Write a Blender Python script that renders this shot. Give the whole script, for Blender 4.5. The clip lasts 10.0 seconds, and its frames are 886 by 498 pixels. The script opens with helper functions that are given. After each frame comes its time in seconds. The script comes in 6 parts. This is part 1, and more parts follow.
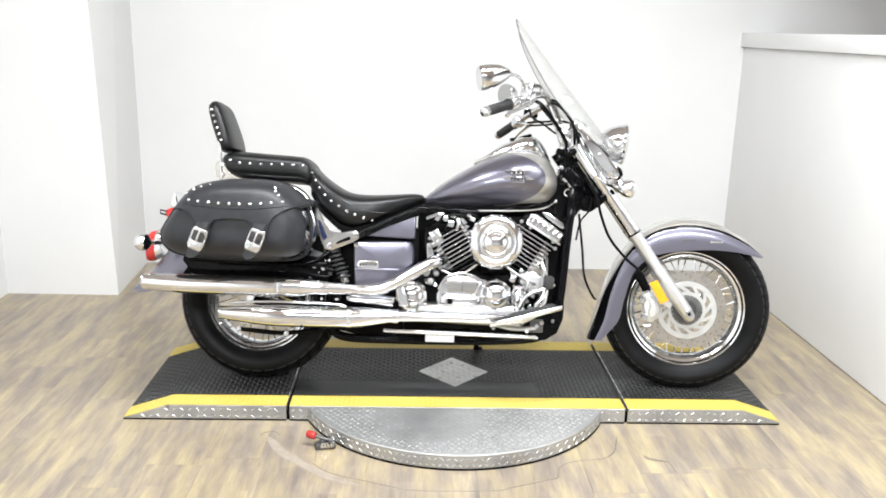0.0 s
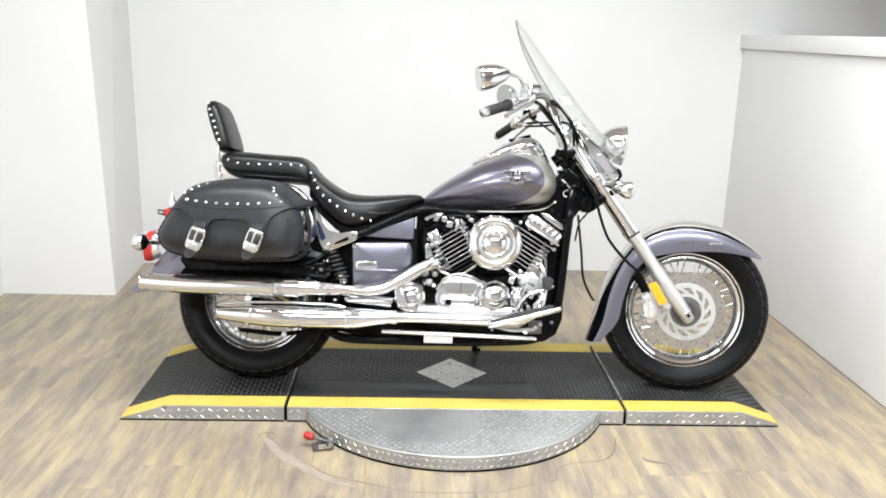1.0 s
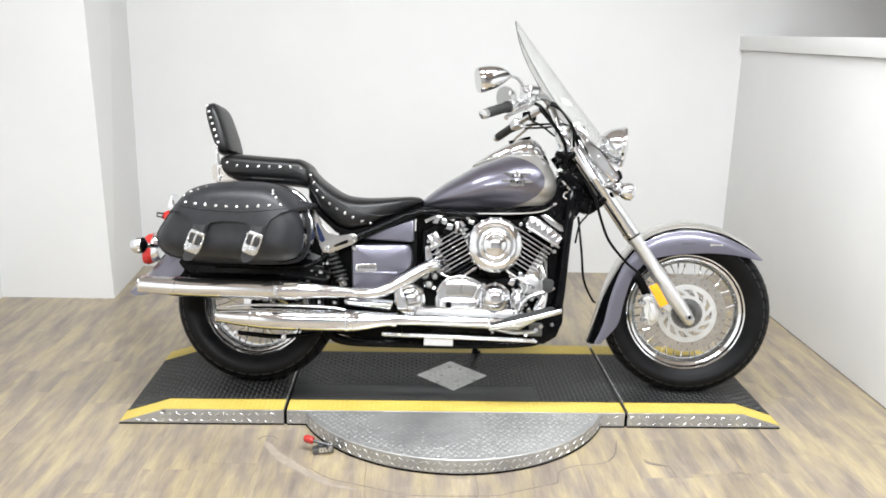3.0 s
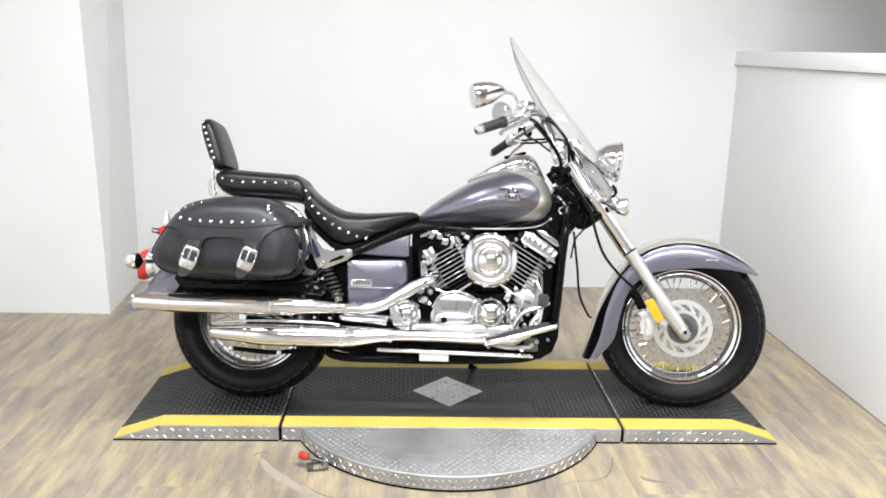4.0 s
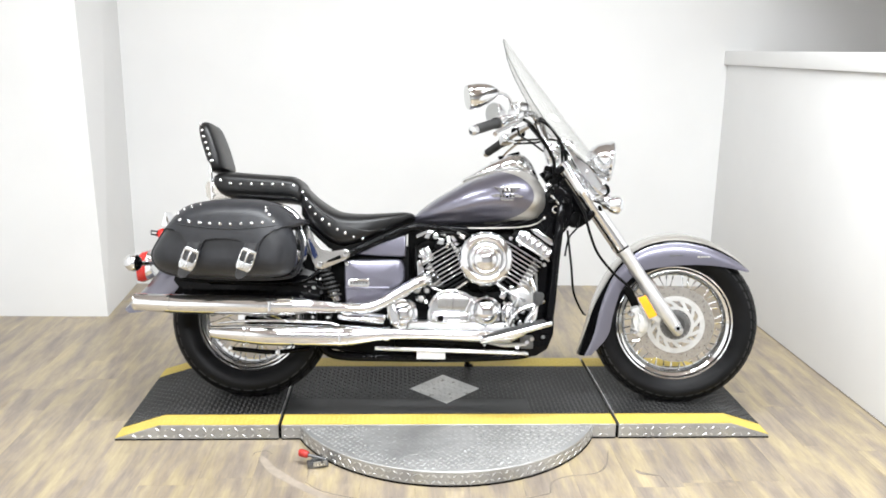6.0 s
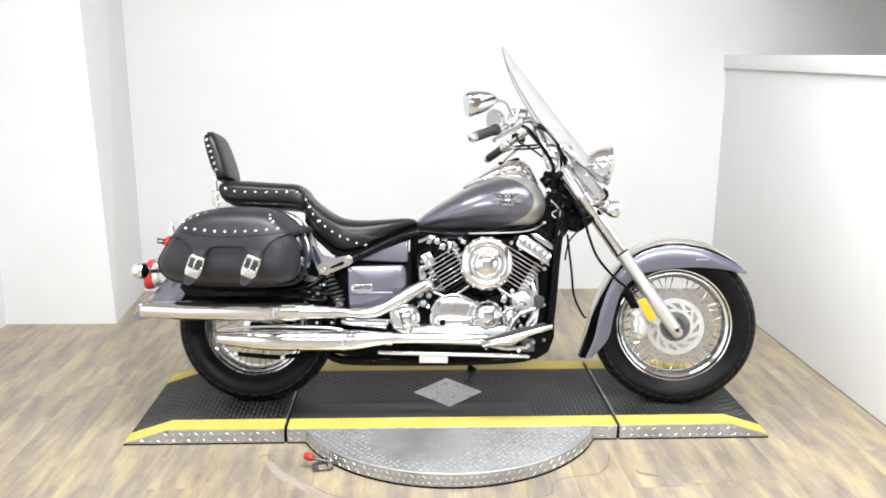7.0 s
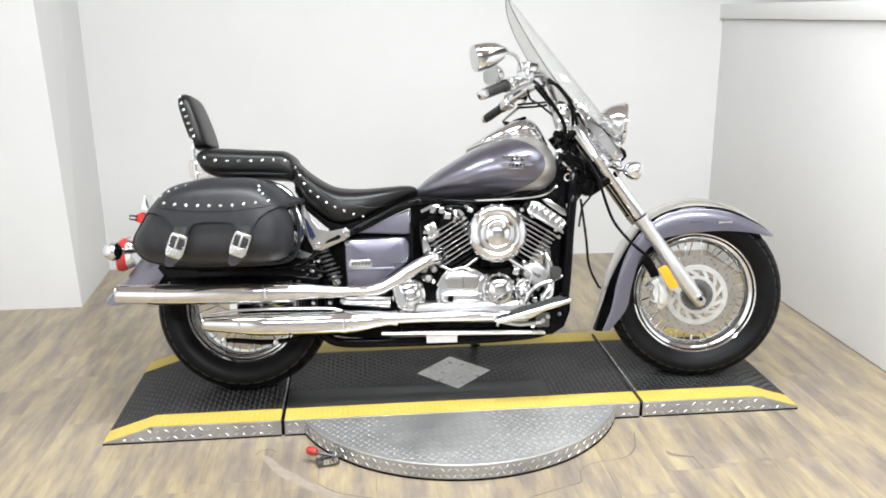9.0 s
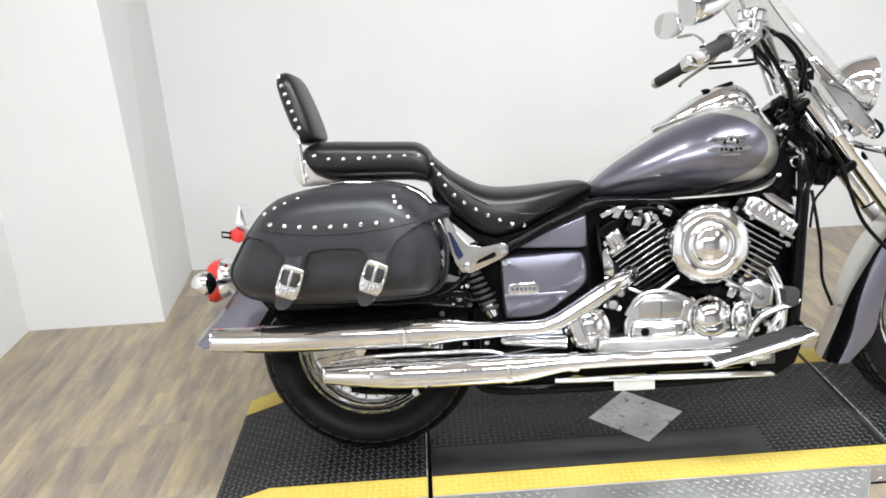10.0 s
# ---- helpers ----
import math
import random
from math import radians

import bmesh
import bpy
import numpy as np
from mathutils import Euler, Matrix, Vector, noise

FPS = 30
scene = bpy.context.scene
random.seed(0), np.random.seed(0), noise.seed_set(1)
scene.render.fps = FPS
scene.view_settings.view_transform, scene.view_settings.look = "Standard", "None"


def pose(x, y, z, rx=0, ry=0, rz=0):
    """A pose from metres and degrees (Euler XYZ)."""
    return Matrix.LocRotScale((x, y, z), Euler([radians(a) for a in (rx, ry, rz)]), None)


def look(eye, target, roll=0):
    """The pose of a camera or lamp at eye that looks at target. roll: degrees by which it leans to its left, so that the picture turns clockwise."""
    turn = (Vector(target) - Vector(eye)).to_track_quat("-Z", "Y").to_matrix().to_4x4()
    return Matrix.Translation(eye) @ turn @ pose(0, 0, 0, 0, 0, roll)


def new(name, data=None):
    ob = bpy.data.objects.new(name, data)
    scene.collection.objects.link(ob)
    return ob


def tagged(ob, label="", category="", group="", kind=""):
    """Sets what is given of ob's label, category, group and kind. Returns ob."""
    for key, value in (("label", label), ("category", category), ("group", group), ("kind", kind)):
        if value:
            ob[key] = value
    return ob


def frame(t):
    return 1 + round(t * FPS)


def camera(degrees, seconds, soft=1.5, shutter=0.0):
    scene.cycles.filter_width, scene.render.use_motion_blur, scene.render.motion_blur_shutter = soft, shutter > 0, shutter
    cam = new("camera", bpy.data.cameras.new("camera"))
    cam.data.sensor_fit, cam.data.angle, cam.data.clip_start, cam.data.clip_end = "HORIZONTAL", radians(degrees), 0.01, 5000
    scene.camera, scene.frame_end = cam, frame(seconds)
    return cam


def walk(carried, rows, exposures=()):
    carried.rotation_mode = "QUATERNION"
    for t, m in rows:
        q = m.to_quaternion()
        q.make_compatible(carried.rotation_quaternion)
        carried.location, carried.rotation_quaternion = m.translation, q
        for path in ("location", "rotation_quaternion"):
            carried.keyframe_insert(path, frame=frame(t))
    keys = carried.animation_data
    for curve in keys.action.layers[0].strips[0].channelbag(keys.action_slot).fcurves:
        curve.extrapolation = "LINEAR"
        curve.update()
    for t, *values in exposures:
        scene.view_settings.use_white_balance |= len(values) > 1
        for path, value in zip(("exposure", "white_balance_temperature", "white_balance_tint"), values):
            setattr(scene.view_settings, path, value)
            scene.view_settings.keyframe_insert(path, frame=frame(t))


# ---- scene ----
cam = camera(55.7, 10.0, soft=1.8)
PATH = [
    (0, (-0.177, -3.128, 1.387), (-0.104, -1.195, 0.878), 1.5),
    (0.5, (-0.178, -3.123, 1.384), (-0.107, -1.192, 0.867), 1.5),
    (1, (-0.181, -3.119, 1.383), (-0.102, -1.186, 0.877), 1.7),
    (1.5, (-0.178, -3.119, 1.383), (-0.097, -1.186, 0.877), 1.4),
    (2, (-0.179, -3.119, 1.38), (-0.1, -1.187, 0.871), 1.7),
    (3.5, (-0.185, -3.107, 1.379), (-0.103, -1.168, 0.895), 1.5),
    (4, (-0.171, -3.107, 1.384), (-0.088, -1.164, 0.916), 1.5),
    (4.5, (-0.174, -3.108, 1.389), (-0.084, -1.168, 0.915), 1.4),
    (5, (-0.179, -3.115, 1.385), (-0.083, -1.173, 0.918), 1.4),
    (5.5, (-0.19, -3.132, 1.384), (-0.086, -1.189, 0.919), 1.4),
    (7, (-0.165, -3.197, 1.402), (-0.082, -1.251, 0.947), 0.4),
    (7.5, (-0.163, -3.217, 1.404), (-0.066, -1.268, 0.966), 0.9),
    (8, (-0.176, -3.208, 1.404), (-0.083, -1.258, 0.967), 1.1),
    (8.2, (-0.199, -3.184, 1.403), (-0.087, -1.238, 0.954), 1.3),
    (8.5, (-0.241, -3.121, 1.388), (-0.051, -1.18, 0.945), 0.2),
    (8.6, (-0.259, -3.097, 1.386), (-0.065, -1.159, 0.933), -0.2),
    (8.8, (-0.289, -3.029, 1.376), (-0.089, -1.107, 0.860), -0.1),
    (9, (-0.322, -2.92, 1.361), (-0.138, -1.003, 0.822), -0.4),
    (9.2, (-0.365, -2.77, 1.353), (-0.314, -0.859, 0.768), -0.8),
    (9.3, (-0.384, -2.697, 1.352), (-0.404, -0.786, 0.764), -1.6),
    (9.4, (-0.401, -2.623, 1.349), (-0.446, -0.711, 0.764), -1.84),
    (9.5, (-0.422, -2.548, 1.348), (-0.504, -0.649, 0.724), -2.0),
    (9.6, (-0.449, -2.473, 1.352), (-0.533, -0.577, 0.720), -2.00),
    (9.7, (-0.478, -2.397, 1.357), (-0.527, -0.493, 0.749), -2.0),
    (9.8, (-0.520, -2.324, 1.346), (-0.529, -0.412, 0.761), -2.15),
    (9.9, (-0.550, -2.256, 1.346), (-0.566, -0.353, 0.733), -3.3),
    (10, (-0.571, -2.169, 1.356), (-0.544, -0.278, 0.707), -3.6),
]
EXPOSURES = [(0, 0.21), (0.5, 0.17), (2, 0.01), (3.5, 0.02), (4, 0.07), (5, 0.16), (5.5, 0.18), (7, 0.19), (8, 0.13), (8.5, 0.08), (9, 0.00), (9.5, -0.02), (10, -0.01)]
walk(cam, [(t, look(eye, target, roll)) for t, eye, target, roll in PATH], EXPOSURES)

# ---- light ----
world = bpy.data.worlds.new("world")
scene.world = world
world.use_nodes = True
world.node_tree.nodes["Background"].inputs[0].default_value = (1.0, 0.98, 0.95, 1)
world.node_tree.nodes["Background"].inputs[1].default_value = 0.02

CEILING = 3.0
LAMPS = [(x, y, w * k) for x, k in ((-1.15, 0.70), (-0.05, 1.2), (1.05, 1.22)) for y, w in ((-3.9, 80), (-0.95, 49))]
for lx, ly, watts in LAMPS:
    data = bpy.data.lights.new("ceiling_panel_lamp", "AREA")
    data.shape, data.size, data.size_y, data.energy, data.color = "RECTANGLE", 0.85, 0.42, watts, (0.925, 0.965, 1.0)
    lamp = new("ceiling_panel_lamp", data)
    lamp.matrix_world = look((lx, ly, CEILING - 0.05), (lx, ly, 0))


# ---- materials ----
def material(name):
    m = bpy.data.materials.new(name)
    m.use_nodes = True
    nt = m.node_tree
    return m, nt, nt.nodes["Principled BSDF"]


def node(nt, kind, **values):
    n = nt.nodes.new(kind)
    for key, value in values.items():
        n.inputs[key].default_value = value
    return n


def coords(nt, scale=(1, 1, 1)):
    tc = nt.nodes.new("ShaderNodeTexCoord")
    mp = nt.nodes.new("ShaderNodeMapping")
    mp.inputs["Scale"].default_value = scale
    nt.links.new(tc.outputs["Object"], mp.inputs["Vector"])
    return mp.outputs["Vector"]


def noise_tex(nt, vec, scale, detail=4.0, rough=0.55):
    n = node(nt, "ShaderNodeTexNoise", Scale=scale, Detail=detail, Roughness=rough)
    nt.links.new(vec, n.inputs["Vector"])
    return n.outputs["Fac"]


def ramp(nt, fac, stops):
    r = nt.nodes.new("ShaderNodeValToRGB")
    while len(r.color_ramp.elements) < len(stops):
        r.color_ramp.elements.new(0.5)
    for e, (p, c) in zip(r.color_ramp.elements, stops):
        e.position, e.color = p, (*c, 1)
    nt.links.new(fac, r.inputs["Fac"])
    return r.outputs["Color"]


def bump(nt, bsdf, height, strength, distance):
    b = node(nt, "ShaderNodeBump", Strength=strength, Distance=distance)
    nt.links.new(height, b.inputs["Height"])
    nt.links.new(b.outputs["Normal"], bsdf.inputs["Normal"])


def varied(name, low, high, scale=8.0, rough=(0.4, 0.55), metal=0.0, grain=200.0, bump_strength=0.1, bump_depth=0.001, coat=0.0, stretch=(1, 1, 1), gloss=0.5, specks=None):
    m, nt, bsdf = material(name)
    vec = coords(nt, stretch)
    f = noise_tex(nt, vec, scale)
    colour = ramp(nt, f, [(0.3, low), (0.7, high)])
    if specks:
        tint, size, amount = specks
        dirt = nt.nodes.new("ShaderNodeMix")
        dirt.data_type = "RGBA"
        spot = noise_tex(nt, vec, size, 6.0, 0.7)
        nt.links.new(ramp(nt, spot, [(amount, (0, 0, 0)), (amount + 0.06, (1, 1, 1))]), dirt.inputs[0])
        nt.links.new(colour, dirt.inputs[6])
        dirt.inputs[7].default_value = (*tint, 1)
        colour = dirt.outputs[2]
    nt.links.new(colour, bsdf.inputs["Base Color"])
    g = noise_tex(nt, vec, grain, 3.0)
    mix = nt.nodes.new("ShaderNodeMapRange")
    mix.inputs["To Min"].default_value, mix.inputs["To Max"].default_value = rough
    nt.links.new(f, mix.inputs["Value"])
    nt.links.new(mix.outputs["Result"], bsdf.inputs["Roughness"])
    bsdf.inputs["Metallic"].default_value = metal
    bsdf.inputs["Specular IOR Level"].default_value = gloss
    bsdf.inputs["Coat Weight"].default_value = coat
    bsdf.inputs["Coat Roughness"].default_value = 0.04
    if bump_strength:
        bump(nt, bsdf, g, bump_strength, bump_depth)
    return m


M_WALL = varied("white_wall_paint", (0.70, 0.70, 0.695), (0.74, 0.74, 0.735), 1.5, (0.55, 0.7), grain=350, bump_strength=0.12)
M_CEIL = varied("ceiling_paint", (0.55, 0.49, 0.465), (0.61, 0.55, 0.52), 3, (0.8, 0.9))
M_GREYWALL = varied("grey_wall_paint", (0.46, 0.46, 0.465), (0.54, 0.54, 0.545), 2, (0.6, 0.75))
M_CHROME = varied("chrome", (0.74, 0.75, 0.77), (0.82, 0.83, 0.85), 6, (0.03, 0.075), 1.0, grain=45, bump_strength=0.08, bump_depth=0.004)
M_COVER = varied("polished_engine_chrome", (0.72, 0.73, 0.75), (0.82, 0.83, 0.85), 9, (0.09, 0.17), 1.0, grain=30, bump_strength=0.04, bump_depth=0.004)
M_ALLOY = varied("cast_alloy", (0.55, 0.55, 0.55), (0.68, 0.68, 0.68), 14, (0.22, 0.36), 1.0, 400, 0.08)
M_SATINCHROME = varied("satin_chrome_plate", (0.52, 0.515, 0.505), (0.60, 0.595, 0.585), 14, (0.16, 0.26), 1.0, 300, 0.04)
M_STEEL = varied("brushed_steel", (0.5, 0.5, 0.5), (0.62, 0.62, 0.61), 20, (0.25, 0.4), 1.0, 300, 0.08)
M_BLACK = varied("gloss_black_paint", (0.002, 0.002, 0.0024), (0.0035, 0.0035, 0.004), 9, (0.06, 0.12), bump_strength=0.0, gloss=0.11)
M_SATIN = varied("satin_black_paint", (0.002, 0.002, 0.002), (0.005, 0.005, 0.005), 15, (0.35, 0.5), bump_strength=0.1, gloss=0.04)
M_PURPLE = varied("grey_violet_metallic_paint", (0.145, 0.141, 0.180), (0.167, 0.163, 0.205), 900, (0.28, 0.36), 0.75, bump_strength=0.0, coat=1.0)
M_SILVER = varied("warm_silver_metallic_paint", (0.50, 0.48, 0.45), (0.57, 0.55, 0.51), 900, (0.28, 0.36), 0.75, bump_strength=0.0, coat=1.0)
M_LEATHER = varied("black_leather", (0.0075, 0.0081, 0.0105), (0.0155, 0.0165, 0.0205), 30, (0.38, 0.5), gloss=0.5, grain=260, bump_strength=0.3, bump_depth=0.0012)
M_VINYL = varied("black_seat_vinyl", (0.002, 0.002, 0.0024), (0.005, 0.005, 0.0055), 24, (0.32, 0.42), gloss=0.42, grain=420, bump_strength=0.16, bump_depth=0.0008)
M_RUBBER = varied("tyre_rubber", (0.003, 0.003, 0.0034), (0.008, 0.008, 0.0087), 10, (0.38, 0.52), gloss=0.12, grain=150, bump_strength=0.2)
M_GROOVE = varied("dark_groove_rubber", (0.002, 0.002, 0.0022), (0.005, 0.005, 0.0054), 20, (0.5, 0.6), gloss=0.1, grain=150, bump_strength=0.1)
M_TREAD = varied("worn_tread_rubber", (0.010, 0.010, 0.0106), (0.022, 0.022, 0.023), 40, (0.5, 0.65), gloss=0.3, grain=150, bump_strength=0.25)
M_STRAP = varied("worn_black_strap_leather", (0.016, 0.016, 0.018), (0.042, 0.042, 0.045), 60, (0.34, 0.5), gloss=0.5, grain=260, bump_strength=0.3, bump_depth=0.0012)
M_ENGRAVED = varied("engraved_chrome", (0.62, 0.64, 0.67), (0.78, 0.80, 0.82), 120, (0.08, 0.2), 1.0, 420, bump_strength=0.5, bump_depth=0.0012)
M_GRIP = varied("rubber_grip", (0.016, 0.016, 0.016), (0.028, 0.028, 0.028), 40, (0.55, 0.7), grain=300, bump_strength=0.3)
M_CABLE = varied("black_cable", (0.002, 0.002, 0.002), (0.004, 0.004, 0.004), 30, (0.3, 0.4), bump_strength=0.0, gloss=0.12)
M_YELLOW = varied("yellow_safety_paint", (0.48, 0.355, 0.058), (0.58, 0.445, 0.095), 7, (0.5, 0.65), grain=120, bump_strength=0.25, specks=((0.20, 0.15, 0.05), 30, 0.645))
M_YELLOWLUG = varied("worn_yellow_lug", (0.54, 0.41, 0.085), (0.64, 0.51, 0.14), 30, (0.4, 0.55), grain=120, bump_strength=0.2, specks=((0.22, 0.17, 0.06), 46, 0.62))
M_MAT = varied("black_tread_mat", (0.007, 0.007, 0.0073), (0.016, 0.016, 0.0158), 6, (0.34, 0.5), grain=220, bump_strength=0.2, gloss=0.2, specks=((0.030, 0.029, 0.028), 7, 0.63))
M_BAND = varied("dusty_worn_rubber", (0.022, 0.022, 0.023), (0.048, 0.048, 0.048), 9, (0.45, 0.6), grain=160, bump_strength=0.2, gloss=0.3, specks=((0.012, 0.012, 0.012), 30, 0.62), stretch=(0.5, 1, 1))
M_PLATE = varied("bare_tread_plate", (0.31, 0.31, 0.305), (0.50, 0.50, 0.495), 4.5, (0.30, 0.48), 0.65, 260, 0.15, specks=((0.25, 0.245, 0.235), 16, 0.63))
M_LUG = varied("worn_bright_lug", (0.56, 0.56, 0.555), (0.66, 0.66, 0.65), 40, (0.22, 0.34), 0.7, 300, 0.1)
M_MATLUG = varied("worn_tread_lug", (0.034, 0.034, 0.0345), (0.074, 0.074, 0.073), 5, (0.28, 0.42), grain=220, bump_strength=0.15, gloss=0.5)
M_DIAMOND = varied("stained_bright_plate", (0.42, 0.42, 0.41), (0.60, 0.60, 0.59), 12, (0.34, 0.5), 0.55, 260, 0.12, specks=((0.20, 0.19, 0.17), 22, 0.57))
M_RED = varied("red_plastic", (0.5, 0.012, 0.008), (0.62, 0.02, 0.012), 20, (0.15, 0.25), bump_strength=0.05, coat=0.5)
M_REDGRIP = varied("red_rubber_sleeve", (0.32, 0.018, 0.014), (0.44, 0.03, 0.022), 60, (0.35, 0.5), bump_strength=0.15)
M_AMBER = varied("amber_reflector", (0.87, 0.31, 0.008), (0.95, 0.39, 0.012), 30, (0.15, 0.22), bump_strength=0.0, coat=0.6)
M_WHITE = varied("white_sticker", (0.74, 0.74, 0.73), (0.8, 0.8, 0.79), 30, (0.45, 0.5), bump_strength=0.0)
M_ENGINE = varied("engine_black", (0.002, 0.002, 0.002), (0.005, 0.005, 0.005), 18, (0.2, 0.35), grain=250, bump_strength=0.1, gloss=0.06)
M_DISC = varied("brake_disc_steel", (0.48, 0.455, 0.42), (0.56, 0.535, 0.50), 26, (0.2, 0.28), 0.9, 300, 0.05)

M_DARKSTEEL = varied("dull_steel", (0.10, 0.10, 0.10), (0.17, 0.17, 0.17), 25, (0.4, 0.55), 0.8, 250, 0.15)


def glass(name, colour, rough, alpha_mix):
    m, nt, bsdf = material(name)
    out = nt.nodes["Material Output"]
    clear = node(nt, "ShaderNodeBsdfTransparent", Color=(*colour, 1))
    bsdf.inputs["Base Color"].default_value = (*colour, 1)
    bsdf.inputs["Roughness"].default_value = rough
    mix = node(nt, "ShaderNodeMixShader", Fac=alpha_mix)
    nt.links.new(clear.outputs[0], mix.inputs[1])
    nt.links.new(bsdf.outputs[0], mix.inputs[2])
    nt.links.new(mix.outputs[0], out.inputs["Surface"])
    return m


M_SHIELD = glass("clear_windshield", (0.885, 0.885, 0.876), 0.05, 0.12)
M_LENS = glass("headlight_glass", (0.9, 0.92, 0.94), 0.05, 0.35)
m_mirror, nt_, b_ = material("mirror_glass")
b_.inputs["Metallic"].default_value, b_.inputs["Roughness"].default_value = 1.0, 0.02
b_.inputs["Base Color"].default_value = (0.72, 0.73, 0.72, 1)
M_MIRROR = m_mirror


def plank_material():
    m, nt, bsdf = material("oak_vinyl_plank")
    tc = nt.nodes.new("ShaderNodeTexCoord")
    info = nt.nodes.new("ShaderNodeObjectInfo")
    off = nt.nodes.new("ShaderNodeVectorMath")
    off.operation = "MULTIPLY_ADD"
    comb = nt.nodes.new("ShaderNodeCombineXYZ")
    for k in range(3):
        nt.links.new(info.outputs["Random"], comb.inputs[k])
    off.inputs[1].default_value = (37.0, 91.0, 53.0)
    nt.links.new(comb.outputs[0], off.inputs[0])
    nt.links.new(tc.outputs["Object"], off.inputs[2])
    mp = nt.nodes.new("ShaderNodeMapping")
    mp.inputs["Scale"].default_value = (13.0, 2.3, 1.0)
    nt.links.new(off.outputs[0], mp.inputs["Vector"])
    broad = noise_tex(nt, mp.outputs[0], 1.35, 6.0, 0.62)
    base = ramp(nt, broad, [(0.26, (0.175, 0.148, 0.128)), (0.40, (0.245, 0.207, 0.172)), (0.50, (0.312, 0.260, 0.190)), (0.60, (0.375, 0.312, 0.200)), (0.72, (0.425, 0.356, 0.225))])
    mp2 = nt.nodes.new("ShaderNodeMapping")
    mp2.inputs["Scale"].default_value = (42.0, 4.0, 1.0)
    nt.links.new(off.outputs[0], mp2.inputs["Vector"])
    fine = noise_tex(nt, mp2.outputs[0], 2.6, 8.0, 0.72)
    fr = ramp(nt, fine, [(0.3, (0.72, 0.70, 0.68)), (0.6, (1.0, 1.0, 1.0))])
    mul = nt.nodes.new("ShaderNodeMix")
    mul.data_type, mul.blend_type = "RGBA", "MULTIPLY"
    mul.inputs[0].default_value = 0.75
    nt.links.new(base, mul.inputs[6])
    nt.links.new(fr, mul.inputs[7])
    tone = ramp(nt, info.outputs["Random"], [(0.0, (0.80, 0.80, 0.82)), (0.5, (0.96, 0.95, 0.92)), (1.0, (1.06, 1.04, 1.0))])
    mul2 = nt.nodes.new("ShaderNodeMix")
    mul2.data_type, mul2.blend_type = "RGBA", "MULTIPLY"
    mul2.inputs[0].default_value = 0.15
    nt.links.new(mul.outputs[2], mul2.inputs[6])
    nt.links.new(tone, mul2.inputs[7])
    # printed strips of differing tone within each plank
    turn = nt.nodes.new("ShaderNodeMapping")
    turn.inputs["Rotation"].default_value = (0, 0, math.pi / 2)
    nt.links.new(off.outputs[0], turn.inputs["Vector"])
    strips = node(nt, "ShaderNodeTexBrick", Scale=1.0)
    strips.offset, strips.offset_frequency = 0.37, 2
    strips.inputs["Color1"].default_value, strips.inputs["Color2"].default_value = (0.84, 0.83, 0.84, 1), (1.12, 1.10, 1.04, 1)
    strips.inputs["Mortar Size"].default_value = 0.0
    strips.inputs["Brick Width"].default_value, strips.inputs["Row Height"].default_value = 0.47, 0.0593
    nt.links.new(turn.outputs[0], strips.inputs["Vector"])
    mul4 = nt.nodes.new("ShaderNodeMix")
    mul4.data_type, mul4.blend_type = "RGBA", "MULTIPLY"
    mul4.inputs[0].default_value = 0.8
    nt.links.new(mul2.outputs[2], mul4.inputs[6])
    nt.links.new(strips.outputs["Color"], mul4.inputs[7])
    mul2 = mul4
    mp3 = nt.nodes.new("ShaderNodeMapping")
    mp3.inputs["Scale"].default_value = (8.0, 1.8, 1.0)
    nt.links.new(off.outputs[0], mp3.inputs["Vector"])
    vor = node(nt, "ShaderNodeTexVoronoi", Scale=1.5)
    nt.links.new(mp3.outputs[0], vor.inputs["Vector"])
    knots = ramp(nt, vor.outputs["Distance"], [(0.0, (0.55, 0.47, 0.40)), (0.07, (0.72, 0.66, 0.60)), (0.13, (1.0, 1.0, 1.0))])
    mul3 = nt.nodes.new("ShaderNodeMix")
    mul3.data_type, mul3.blend_type = "RGBA", "MULTIPLY"
    mul3.inputs[0].default_value = 0.5
    nt.links.new(mul2.outputs[2], mul3.inputs[6])
    nt.links.new(knots, mul3.inputs[7])
    nt.links.new(mul3.outputs[2], bsdf.inputs["Base Color"])
    bsdf.inputs["Roughness"].default_value = 0.31
    bsdf.inputs["Specular IOR Level"].default_value = 0.6
    bump(nt, bsdf, fine, 0.12, 0.0008)
    return m


M_PLANK = plank_material()


